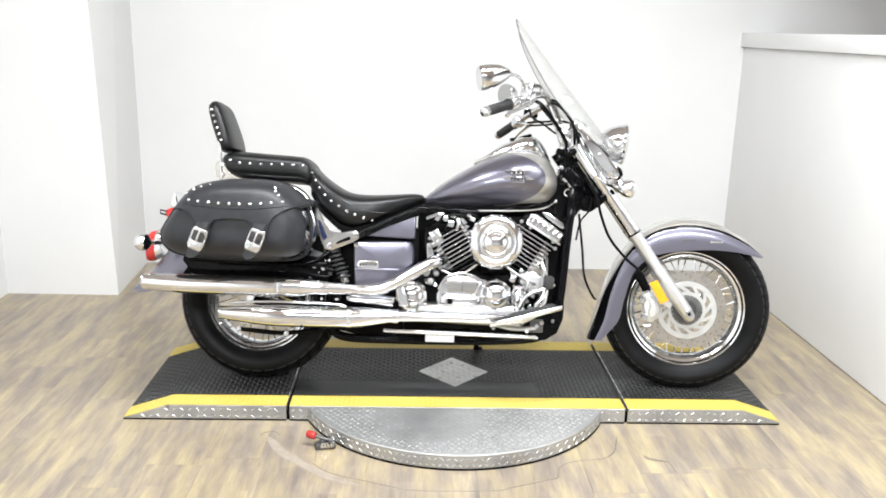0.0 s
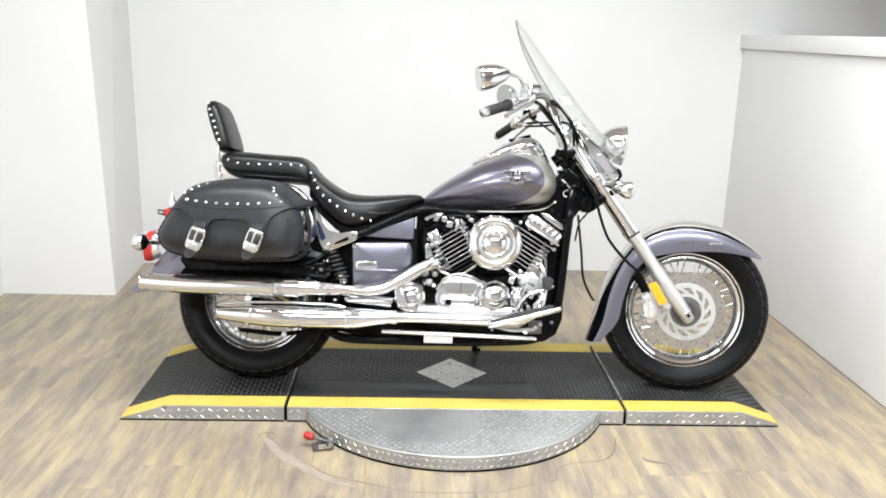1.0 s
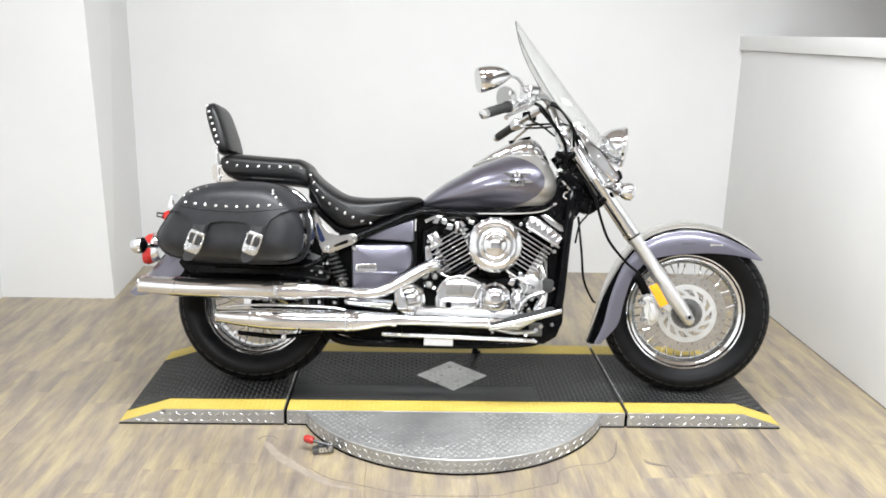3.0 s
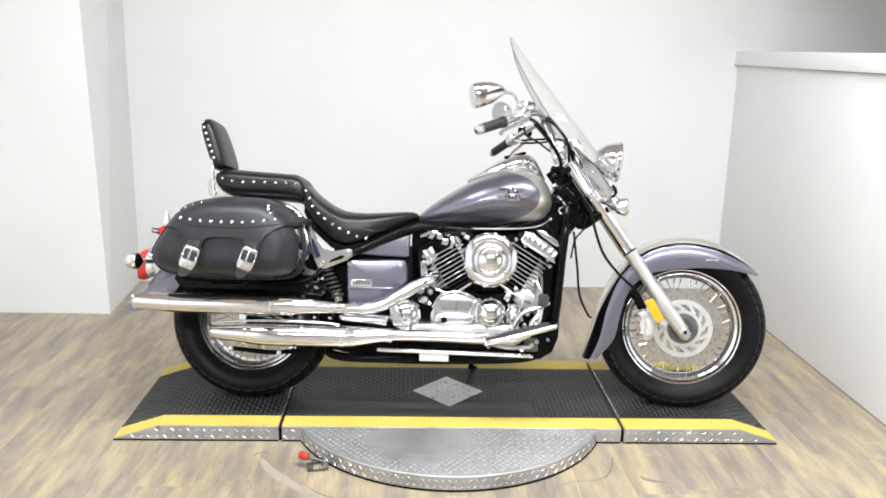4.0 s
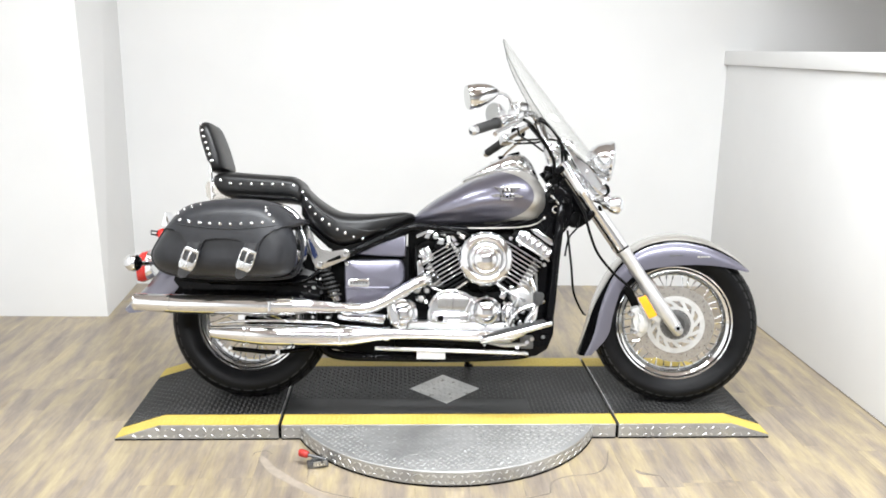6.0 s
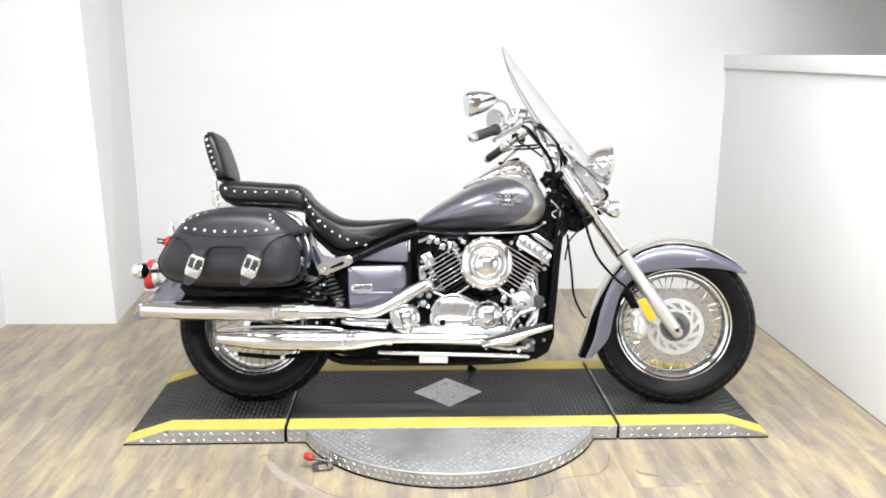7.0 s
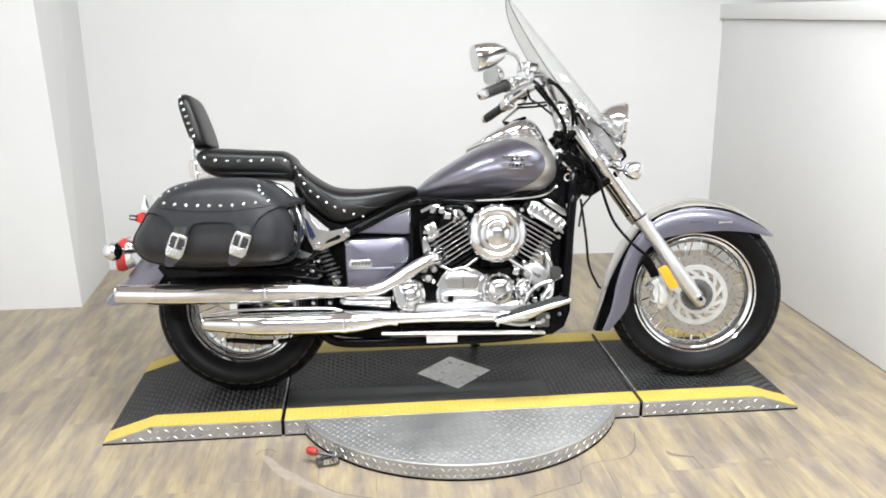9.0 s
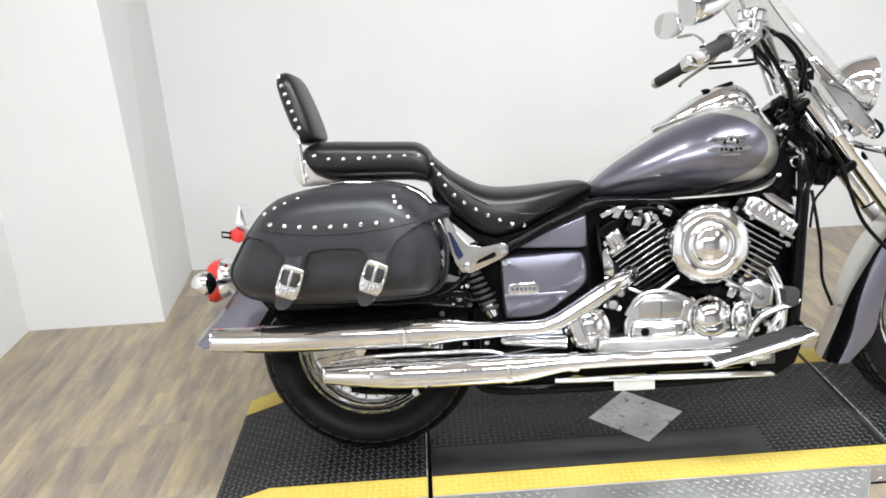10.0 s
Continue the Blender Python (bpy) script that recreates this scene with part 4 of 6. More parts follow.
def seat_ring(x, zt, zb, w, n=3.2, dish=0.0):
    return superring((x, 0, (zt + zb) / 2), w, (zt - zb) / 2, n, 48)


def on_seat(rows, x, z, n=3.2):
    zt, zb, w = table(x, rows)
    f = min(0.98, abs((z - (zt + zb) / 2) / ((zt - zb) / 2)))
    return -w * (1 - f**n) ** (1 / n)


seat = part("rider_seat", loft([seat_ring(*v) for v in smooth_line(RIDER, 6)]), M_VINYL, bike, "black vinyl rider seat with chrome studs")
pillion = part("pillion_seat", loft([seat_ring(*v) for v in smooth_line(PILLION, 6)]), M_VINYL, bike, "black vinyl pillion seat with chrome studs")
STUD = stud_mesh(0.0062)
for rows, owner, line in ((PILLION, pillion, [(-0.895, 0.824), (-0.86, 0.814), (-0.80, 0.811), (-0.65, 0.811), (-0.612, 0.808)]),
                          (RIDER, seat, [(-0.588, 0.785), (-0.574, 0.762), (-0.555, 0.727), (-0.52, 0.690), (-0.46, 0.652), (-0.39, 0.621), (-0.352, 0.613)])):
    pts = smooth_line(line, 40)
    total, last = 0.0, pts[0]
    gap = 0.038 if owner is pillion else 0.0325
    for i, p in enumerate(pts):
        total += float(np.hypot(*(p - last)))
        last = p
        if i == 0 or total >= gap:
            total = 0.0
            for side in (-1, 1):
                y = on_seat(rows, p[0], p[1])
                set_on(STUD, "stud", owner, (p[0], -side * y, p[1]), (0, side, 0))
# rider seat welt
for side in (-1, 1):
    welt = [(x, -side * (on_seat(RIDER, x, z) + 0.001), z) for x, z in ((-0.566, 0.778), (-0.545, 0.745), (-0.515, 0.716), (-0.46, 0.681), (-0.40, 0.655), (-0.345, 0.643), (-0.30, 0.645), (-0.25, 0.66))]
    part("seat_welt", tube(welt, 0.003, 8, 5), M_VINYL, seat)
part("seat_base", loft([[(x, s * (w - 0.012), zb + d) for s, d in ((-1, -0.012), (1, -0.012), (1, 0.012), (-1, 0.012))] for x, zt, zb, w in RIDER[1:]]), M_SATIN, seat)

# passenger backrest and its bar
BR = [(0.862, 0.09, 0.018), (0.869, 0.120, 0.027), (0.91, 0.128, 0.031), (0.97, 0.126, 0.031), (1.015, 0.118, 0.028), (1.037, 0.102, 0.022), (1.047, 0.08, 0.012)]
rings = []
for z, w, d in smooth_line(BR, 5):
    cx = -0.914 - (z - 0.87) * 0.34
    rings.append(superring((cx, 0, z), w, d, 3.4, 40, (0, 1, 0), (1, 0, 0.3)))
pad = part("backrest_pad", loft(rings), M_VINYL, bike, "black padded backrest edged with chrome studs")
for k in range(7):
    z = 0.898 + k * 0.0225
    set_on(STUD, "stud", pad, (-0.914 - (z - 0.87) * 0.34 - 0.006, -0.1285 + max(0, z - 1.0) * 0.2, z), (0, -1, 0))
for y in (-0.118, 0.118):
    bar = part("sissy_bar", tube([(-0.955, y * 0.7, 0.955), (-0.937, y, 0.88), (-0.930, y, 0.80), (-0.925, y, 0.755)], 0.0065, 12, 5), M_CHROME, bike, "chrome backrest upright")
    part("side_plate", prism([(-0.954, 0.801), (-0.948, 0.817), (-0.934, 0.825), (-0.919, 0.813), (-0.911, 0.791), (-0.897, 0.775), (-0.877, 0.766), (-0.842, 0.753), (-0.842, 0.748), (-0.930, 0.745), (-0.948, 0.763)], y - 0.004, y + 0.004, 0.0015), M_DISC, bar, "chrome bracket plate")
    part("plate_bolt", lathe([(0.0, -0.007), (0.006, -0.006), (0.007, 0)], 12, (-0.928, y - 0.004, 0.806)), M_CHROME, bar)
    part("plate_bolt", lathe([(0.0, -0.007), (0.006, -0.006), (0.007, 0)], 12, (-0.922, y - 0.004, 0.772)), M_CHROME, bar)
part("fender_rail", tube([(-0.86, -0.112, 0.748), (-0.80, -0.118, 0.750), (-0.68, -0.125, 0.735), (-0.61, -0.14, 0.70), (-0.555, -0.158, 0.61), (-0.53, -0.165, 0.54)], [0.011, 0.013, 0.014, 0.014, 0.013, 0.012], 14, 6, flat=0.6), M_CHROME, bike, "chrome rail over the rear fender")

# saddlebag
BAG_Z, BAG_X = 0.597, -0.812
OUT = [(-1.093, 0.540), (-1.072, 0.592), (-1.026, 0.662), (-0.973, 0.712), (-0.885, 0.736), (-0.790, 0.742), (-0.700, 0.738), (-0.632, 0.712), (-0.585, 0.66), (-0.560, 0.60), (-0.560, 0.53), (-0.583, 0.482), (-0.65, 0.465), (-0.80, 0.462), (-0.965, 0.468), (-1.058, 0.488)]
loop = [tuple(v) for v in smooth_line([OUT[-1]] + OUT + [OUT[0], OUT[1]], 8)][8:-8]
ANG = np.array([math.atan2(z - BAG_Z, x - BAG_X) for x, z in loop])
RAD = np.array([math.hypot(z - BAG_Z, x - BAG_X) for x, z in loop])
order = np.argsort(ANG)
ANG, RAD = ANG[order], RAD[order]


def bag_rho(x, z):
    a = math.atan2(z - BAG_Z, x - BAG_X)
    return math.hypot(x - BAG_X, z - BAG_Z) / float(np.interp(a, ANG, RAD, period=2 * math.pi))


def bag_y(rho):
    return -0.235 - 0.165 * max(0.0, 1 - min(1.0, rho) ** 5.5) ** 0.42


rings = []
for rho, y in [(0.93, -0.185), (1.0, -0.195)] + [(math.sin(t), None) for t in np.linspace(math.pi / 2, 0.05, 18)]:
    yy = bag_y(rho) if y is None else y
    rings.append([(BAG_X + rho * r * math.cos(a), yy, BAG_Z + rho * r * math.sin(a)) for a, r in ((2 * math.pi * k / 96 - math.pi, float(np.interp(2 * math.pi * k / 96 - math.pi, ANG, RAD, period=2 * math.pi))) for k in range(96))])
bag = part("saddlebag", loft(rings), M_LEATHER, bike, "black leather saddlebag with studded lid and two buckles")
piping = [(BAG_X + 1.0 * r * math.cos(a), bag_y(0.985), BAG_Z + 1.0 * r * math.sin(a)) for a, r in ((2 * math.pi * k / 96, float(np.interp(2 * math.pi * k / 96, ANG, RAD, period=2 * math.pi))) for k in range(97))]
trim = []
for a in np.linspace(radians(34), radians(-40), 14):
    r = float(np.interp(a, ANG, RAD, period=2 * math.pi))
    inner, outer = 0.945, 1.004
    trim.append([(BAG_X + q * r * math.cos(a), bag_y(q) - lift, BAG_Z + q * r * math.sin(a)) for q, lift in ((inner, 0.004), (0.975, 0.0065), (outer, 0.005), (1.012, -0.014), (0.99, -0.016), (inner, -0.01))])
part("edge_trim", loft(trim), M_CHROME, bag, "polished metal trim along the front edge of the bag")
part("piping", tube(piping, 0.0042, 8), M_LEATHER, bag, "stitched leather welt")


def lid_edge(x):
    return table(x, [(-1.06, 0.62), (-1.03, 0.640), (-0.99, 0.636), (-0.955, 0.622), (-0.942, 0.607), (-0.935, 0.590), (-0.931, 0.560), (-0.889, 0.560), (-0.884, 0.585), (-0.872, 0.600), (-0.84, 0.606), (-0.78, 0.606), (-0.752, 0.600), (-0.741, 0.585), (-0.737, 0.560), (-0.694, 0.560), (-0.688, 0.588), (-0.672, 0.615), (-0.64, 0.638), (-0.60, 0.655), (-0.57, 0.662), (-0.545, 0.66)])[0]


def lid_ridge(x):
    """The top of the bag's outline at x."""
    lo, hi = 0.6, 0.8
    for _ in range(24):
        mid = (lo + hi) / 2
        lo, hi = (mid, hi) if bag_rho(x, mid) < 1.0 else (lo, mid)
    return lo


rows = []
NX = 110
for i in range(NX + 1):
    x = -1.05 + (-0.548 + 1.05) * i / NX
    q = min(x, -0.600)
    zt, ze = lid_ridge(q) - 0.22 * (x - q), lid_edge(q) + 0.30 * (x - q)
    ze = min(ze, zt - 0.003)
    row = [(x, -0.19, zt + 0.007)]
    for k in range(15):
        f = (k / 14) ** 2.2
        z = zt + (ze - zt) * f
        row.append((x, bag_y(bag_rho(q, z)) - 0.0185, z + 0.007 * (1 - f) ** 6))
    rows.append(row)
bm = loft(rows, caps=False, around=False)
bmesh.ops.recalc_face_normals(bm, faces=bm.faces[:])
bmesh.ops.solidify(bm, geom=bm.faces[:], thickness=0.012)
lid = part("lid", bm, M_LEATHER, bag, "black leather lid with a scalloped edge")


def on_bag(x, z, lift):
    return (x, bag_y(bag_rho(x, z)) - lift, z)


part("lid_seam", tube([on_bag(x, 0.640 + 0.5 * (x + 0.805) ** 2, 0.0192) for x in np.linspace(-0.985, -0.625, 15)], 0.0022, 8, 2), M_LEATHER, lid, "embossed seam below the studs")
line = [on_bag(x, 0.656 + 0.45 * (x + 0.805) ** 2, 0.0198) for x in np.linspace(-0.962, -0.643, 10)]
line += [on_bag(x, z, 0.0198) for x, z in ((-0.982, 0.690), (-0.955, 0.703), (-0.930, 0.712), (-0.901, 0.721), (-0.66, 0.69), (-0.671, 0.703), (-0.675, 0.715), (-0.668, 0.726))]
for p in line:
    set_on(STUD, "stud", lid, p, (0, -1, 0.35))
for x in (-0.908, -0.714):
    rows = [[(x + dx * thin - 0.33 * (0.585 - z), bag_y(bag_rho(x, max(z, 0.53))) - 0.0228 - lift, z) for dx, lift in ((-0.021, 0), (-0.019, 0.003), (0.019, 0.003), (0.021, 0), (0.019, -0.004), (-0.019, -0.004))] for z, thin in ((0.592, 1), (0.57, 1), (0.54, 1), (0.51, 1), (0.487, 1), (0.477, 0.8), (0.470, 0.35))]
    part("strap", loft(rows), M_STRAP, bag, "leather strap hanging through the buckle")
    bk = bmesh.new()
    tilt = Matrix.Translation(on_bag(x - 0.013, 0.536, 0.0310)) @ Matrix.Rotation(radians(7), 4, "X") @ Matrix.Rotation(radians(21), 4, "Y")
    ring = superring((0, 0, 0), 0.0235, 0.035, 5.0, 48, (1, 0, 0), (0, 0, 1))
    tube(ring + [ring[0], ring[1]], 0.0046, 10, bm=bk)
    for k in range(0, 48, 3):
        ball((ring[k][0], -0.0025, ring[k][2]), (0.0052, 0.0048, 0.0052), bk, 10, 6)
    plate = pillow([(-0.022, -0.006), (0.022, -0.006), (0.023, -0.033), (0.018, -0.039), (-0.018, -0.039), (-0.023, -0.033)], -0.0015, -0.0065, 0.003, 0.004, 0.003)
    merge(bk, plate)
    for k in range(-2, 3):
        ball((0.0082 * k, -0.0095 + 0.0007 * k * k, -0.024 + 0.0010 * k * k), (0.0037, 0.0026, 0.010 - 0.0012 * abs(k)), bk, 10, 6)
    merge(bk, pillow([(-0.022, 0.038), (0.022, 0.038), (0.021, 0.027), (-0.021, 0.027)], -0.003, -0.007, 0.003, 0.003, 0.002))
    tube([(0, -0.006, 0.030), (0, -0.0105, 0.020), (0, -0.0105, 0.002), (0, -0.008, -0.008)], [0.0034, 0.0042, 0.0042, 0.0036], 10, 3, bm=bk)
    bmesh.ops.transform(bk, matrix=tilt, verts=bk.verts[:])
    buckle = part("buckle", bk, M_ENGRAVED, bag, "engraved chrome western buckle")
    keeper = prism([(-0.018, 0.027), (0.018, 0.027), (0.0185, -0.014), (-0.0185, -0.014)], -0.0075, 0.003, 0.003)
    lathe([(0.0, -0.0085), (0.0028, -0.008), (0.0028, -0.004)], 10, (0, 0, 0.012), bm=keeper)
    bmesh.ops.transform(keeper, matrix=tilt, verts=keeper.verts[:])
    part("strap_end", keeper, M_STRAP, buckle, "black leather strap end inside the buckle")

# exhausts
def pipe(name, pts, rs, label, seg=28, n=6):
    return part(name, tube(pts, rs, seg, n), M_CHROME, bike, label, 50)


upper = pipe("upper_muffler", [(-1.158, -0.262, 0.374), (-1.10, -0.262, 0.372), (-1.0, -0.262, 0.369), (-0.84, -0.262, 0.369), (-0.69, -0.262, 0.369), (-0.62, -0.262, 0.369), (-0.545, -0.262, 0.368), (-0.52, -0.262, 0.366), (-0.42, -0.262, 0.364), (-0.36, -0.262, 0.363)],
             [0.030, 0.032, 0.035, 0.0365, 0.037, 0.0365, 0.028, 0.025, 0.0195, 0.018], "long chrome upper muffler")
part("muffler_tip", lathe([(0.030, 0), (0.0305, -0.004), (0.027, -0.006), (0.025, 0.03), (0.0, 0.032)], 28, (-1.158, -0.262, 0.374), (1, 0, -0.03)), M_CHROME, upper)
part("clamp", tube([(-0.615, -0.262, 0.369), (-0.595, -0.262, 0.369)], 0.0385, 28), M_CHROME, upper, "chrome muffler clamp")
pipe("upper_header", [(-0.40, -0.262, 0.364), (-0.34, -0.262, 0.364), (-0.29, -0.26, 0.376), (-0.22, -0.255, 0.415), (-0.15, -0.245, 0.456), (-0.115, -0.225, 0.470), (-0.09, -0.18, 0.478)], [0.019, 0.0195, 0.021, 0.022, 0.022, 0.022, 0.021], "chrome heat shield over the rear header")
lower = pipe("lower_muffler", [(-0.882, -0.262, 0.270), (-0.84, -0.262, 0.268), (-0.76, -0.262, 0.265), (-0.70, -0.262, 0.263), (-0.60, -0.262, 0.262), (-0.42, -0.262, 0.263), (-0.36, -0.262, 0.266), (-0.29, -0.262, 0.271), (-0.25, -0.262, 0.272)],
             [0.022, 0.027, 0.034, 0.0375, 0.038, 0.037, 0.034, 0.025, 0.0215], "long chrome lower muffler with slanted end")
part("muffler_tip", lathe([(0.0235, 0), (0.024, -0.004), (0.020, -0.006), (0.018, 0.03), (0.0, 0.032)], 28, (-0.882, -0.262, 0.270), (1, 0, 0)), M_CHROME, lower)
part("clamp", tube([(-0.43, -0.262, 0.263), (-0.412, -0.262, 0.2632)], 0.0395, 28), M_CHROME, lower, "chrome muffler clamp")
part("clamp", tube([(-0.265, -0.262, 0.272), (-0.245, -0.262, 0.272)], 0.026, 24), M_CHROME, lower, "chrome muffler clamp")
for x, z, r in ((-1.035, 0.3702, 0.0352), (-0.690, 0.369, 0.0382), (-0.662, 0.369, 0.0382)):
    part("seam_ring", tube([(x - 0.002, -0.262, z), (x, -0.262, z), (x + 0.005, -0.262, z), (x + 0.007, -0.262, z)], [r - 0.002, r + 0.0006, r + 0.0006, r - 0.002], 28), M_CHROME, upper)
for x, z, r in ((-0.765, 0.2652, 0.0350), (-0.398, 0.2635, 0.0380), (-0.380, 0.2645, 0.0365)):
    part("seam_ring", tube([(x - 0.002, -0.262, z), (x, -0.262, z), (x + 0.005, -0.262, z), (x + 0.007, -0.262, z)], [r - 0.002, r + 0.0008, r + 0.0008, r - 0.002], 28), M_CHROME, lower)
part("clamp_bolt", tube([(-0.672, -0.300, 0.352), (-0.672, -0.302, 0.386)], 0.0055, 10), M_CHROME, upper)
part("clamp_bolt", tube([(-0.420, -0.302, 0.248), (-0.420, -0.302, 0.280)], 0.0055, 10), M_CHROME, lower)
part("link_pipe", tube([(-0.432, -0.235, 0.327), (-0.428, -0.235, 0.327), (-0.40, -0.235, 0.325), (-0.33, -0.235, 0.322), (-0.27, -0.232, 0.318)], [0.006, 0.010, 0.0115, 0.016, 0.019], 20), M_CHROME, bike, "tapered chrome link pipe between the mufflers")
part("link_bolt", lathe([(0.0, -0.012), (0.007, -0.011), (0.009, 0.0), (0.009, 0.02)], 12, (-0.428, -0.235, 0.332)), M_CHROME, bike)
for x in (-0.53, -0.475):
    part("muffler_hanger", box((x, -0.20, 0.322), (0.024, 0.05, 0.034), 0.005, 2), M_ENGINE, bike, "black muffler hanger")
    part("hanger_bolt", lathe([(0.0, -0.010), (0.006, -0.009), (0.008, 0.0)], 10, (x + 0.004, -0.225, 0.325)), M_CHROME, bike)
pipe("muffler_shield", [(-0.87, -0.255, 0.300), (-0.80, -0.255, 0.308), (-0.70, -0.255, 0.312), (-0.55, -0.255, 0.312), (-0.47, -0.255, 0.309), (-0.43, -0.255, 0.300)], [0.003, 0.0045, 0.0055, 0.006, 0.0055, 0.004], "narrow chrome shield along the lower muffler", 16)
pipe("lower_header", [(-0.27, -0.262, 0.272), (-0.10, -0.262, 0.274), (0.08, -0.258, 0.272), (0.20, -0.25, 0.275), (0.262, -0.225, 0.305), (0.286, -0.20, 0.37), (0.284, -0.185, 0.43), (0.272, -0.165, 0.47)], [0.0195, 0.0185, 0.018, 0.017, 0.0135, 0.0115, 0.0115, 0.012], "chrome front header pipe")

# engine
part("crankcase", prism([(-0.24, 0.30), (-0.22, 0.40), (-0.12, 0.43), (-0.02, 0.44), (0.10, 0.45), (0.2, 0.45), (0.28, 0.40), (0.29, 0.30), (0.26, 0.23), (0.1, 0.215), (-0.12, 0.215), (-0.21, 0.24)], -0.13, 0.13, 0.02, 3), M_ENGINE, bike, "black engine crankcase")


def cylinder(centre, axis, name, count=11):
    a = Vector((axis[0], 0, axis[1])).normalized()
    u = Vector((a.z, 0, -a.x))
    turn = Matrix((( u.x, 0, a.x), (0, 1, 0), (u.z, 0, a.z))).to_4x4()
    core = part(name, box(centre, (0.105, 0.20, 0.20), 0.02, 2, turn), M_ENGINE, bike, "black finned engine cylinder")
    for k in range(count):
        t = (k - (count - 1) / 2) * 0.0158
        w = 0.168 - 0.0022 * max(0, 4 - k) * 4
        c = Vector(centre) + a * t
        rings = [superring(c + a * d, w / 2 - g, 0.145 - g, 5, 24, u, (0, 1, 0)) for d, g in ((-0.0022, 0.001), (-0.0012, 0.0), (0.0012, 0.0), (0.0022, 0.001))]
        part("fin", loft(rings), M_FIN, core, "machined edge cooling fin" if k == 0 else "")
    head = Vector(centre) + a * 0.115
    part("head", box(head, (0.15, 0.23, 0.05), 0.012, 2, turn), M_ENGINE, core, "black cylinder head")
    return core, a, u, turn


M_FIN = varied("fin_alloy_edge", (0.01, 0.01, 0.01), (0.03, 0.03, 0.03), 30, (0.25, 0.35), 0.4, bump_strength=0.0)
REAR_C, FRONT_C = (-0.032, -0.005, 0.506), (0.207, -0.005, 0.505)
rear_cyl = cylinder(REAR_C, (-0.52, 0.85), "rear_cylinder")
front_cyl = cylinder(FRONT_C, (0.52, 0.85), "front_cylinder")
# bright machined fin faces, rocker covers
for core, a, u, turn in (rear_cyl, front_cyl):
    rear = core is rear_cyl[0]
    c0 = Vector(REAR_C) if rear else Vector(FRONT_C)
    for k in range(3, 11):
        t = (k - 5) * 0.0158
        w = 0.168 - 0.0022 * max(0, 4 - k) * 4
        c = c0 + a * t + Vector((0, -0.1502, 0))
        part("fin_edge", box(c, (w - 0.012, 0.0025, 0.0046), 0.0008, 1, turn), M_CHROME, core)
    if rear:
        cover = part("rocker_cover", prism([(-0.150, 0.572), (-0.112, 0.594), (-0.086, 0.546), (-0.092, 0.536), (-0.120, 0.522), (-0.128, 0.528)], -0.150, -0.02, 0.008, 3), M_COVER, core, "chrome rocker cover")
        for x, z in ((-0.131, 0.556), (-0.110, 0.566)):
            part("cover_rib", box((x, -0.152, z), (0.012, 0.016, 0.048), 0.005, 2, turn), M_COVER, cover)
        part("cover_rib", box((-0.122, -0.150, 0.536), (0.030, 0.014, 0.010), 0.004, 2, turn), M_ALLOY, cover)
        coil = part("ignition_coil", prism([(-0.096, 0.585), (-0.083, 0.622), (-0.045, 0.630), (-0.026, 0.606), (-0.034, 0.580), (-0.072, 0.566)], -0.150, -0.04, 0.012, 3), M_BLACK, core, "gloss black coil over the rear cylinder")
        part("coil_plate", prism([(-0.080, 0.600), (-0.072, 0.622), (-0.050, 0.618), (-0.056, 0.596)], -0.158, -0.146, 0.003), M_COVER, coil, "bright square plate on the coil")
        part("coil_clamp", tube([(-0.044, -0.150, 0.588), (-0.036, -0.158, 0.606), (-0.040, -0.150, 0.626)], 0.008, 12, 4), M_ALLOY, coil)
        part("head_nut", lathe([(0.0, -0.012), (0.008, -0.011), (0.009, 0.0), (0.009, 0.02)], 6, (-0.018, -0.145, 0.618)), M_COVER, core)
        part("head_nut", lathe([(0.0, -0.012), (0.007, -0.011), (0.008, 0.0), (0.008, 0.02)], 6, (-0.008, -0.145, 0.600)), M_COVER, core)
        part("choke_lever", prism([(-0.128, 0.622), (-0.114, 0.650), (-0.086, 0.650), (-0.104, 0.636), (-0.110, 0.618)], -0.150, -0.142, 0.002), M_COVER, core, "bright bracket under the tank")
        part("fuel_line", tube([(-0.105, -0.145, 0.618), (-0.07, -0.152, 0.640), (-0.02, -0.152, 0.640), (0.005, -0.145, 0.628)], 0.004, 8, 5), M_CABLE, core)
        part("engine_bracket", prism([(-0.154, 0.532), (-0.141, 0.540), (-0.128, 0.505), (-0.120, 0.470), (-0.150, 0.468)], -0.135, -0.120, 0.003), M_COVER, core, "bright engine bracket behind the cylinder")
    else:
        cover = part("rocker_cover", prism([(0.213, 0.622), (0.231, 0.656), (0.256, 0.654), (0.275, 0.640), (0.352, 0.588), (0.342, 0.548), (0.322, 0.552), (0.226, 0.610)], -0.140, -0.02, 0.009, 3), M_COVER, core, "ribbed chrome rocker cover")
        for k, (x, z) in enumerate(((0.243, 0.632), (0.262, 0.622), (0.282, 0.608), (0.302, 0.595), (0.322, 0.580), (0.338, 0.566))):
            part("cover_rib", box((x, -0.144, z), (0.0125, 0.018, 0.036 if k else 0.044), 0.005, 2, turn), M_COVER, cover)
        part("cover_rim", box((0.280, -0.142, 0.580), (0.145, 0.014, 0.007), 0.002, 2, turn), M_ALLOY, cover)
        part("engine_bracket", prism([(0.272, 0.662), (0.300, 0.660), (0.356, 0.622), (0.360, 0.600), (0.345, 0.604), (0.290, 0.642)], -0.115, -0.105, 0.003), M_COVER, core, "polished bracket above the rocker cover")
        part("bolt_boss", lathe([(0.0, -0.012), (0.007, -0.011), (0.009, 0.0), (0.009, 0.02)], 14, (0.322, -0.148, 0.528)), M_COVER, core)
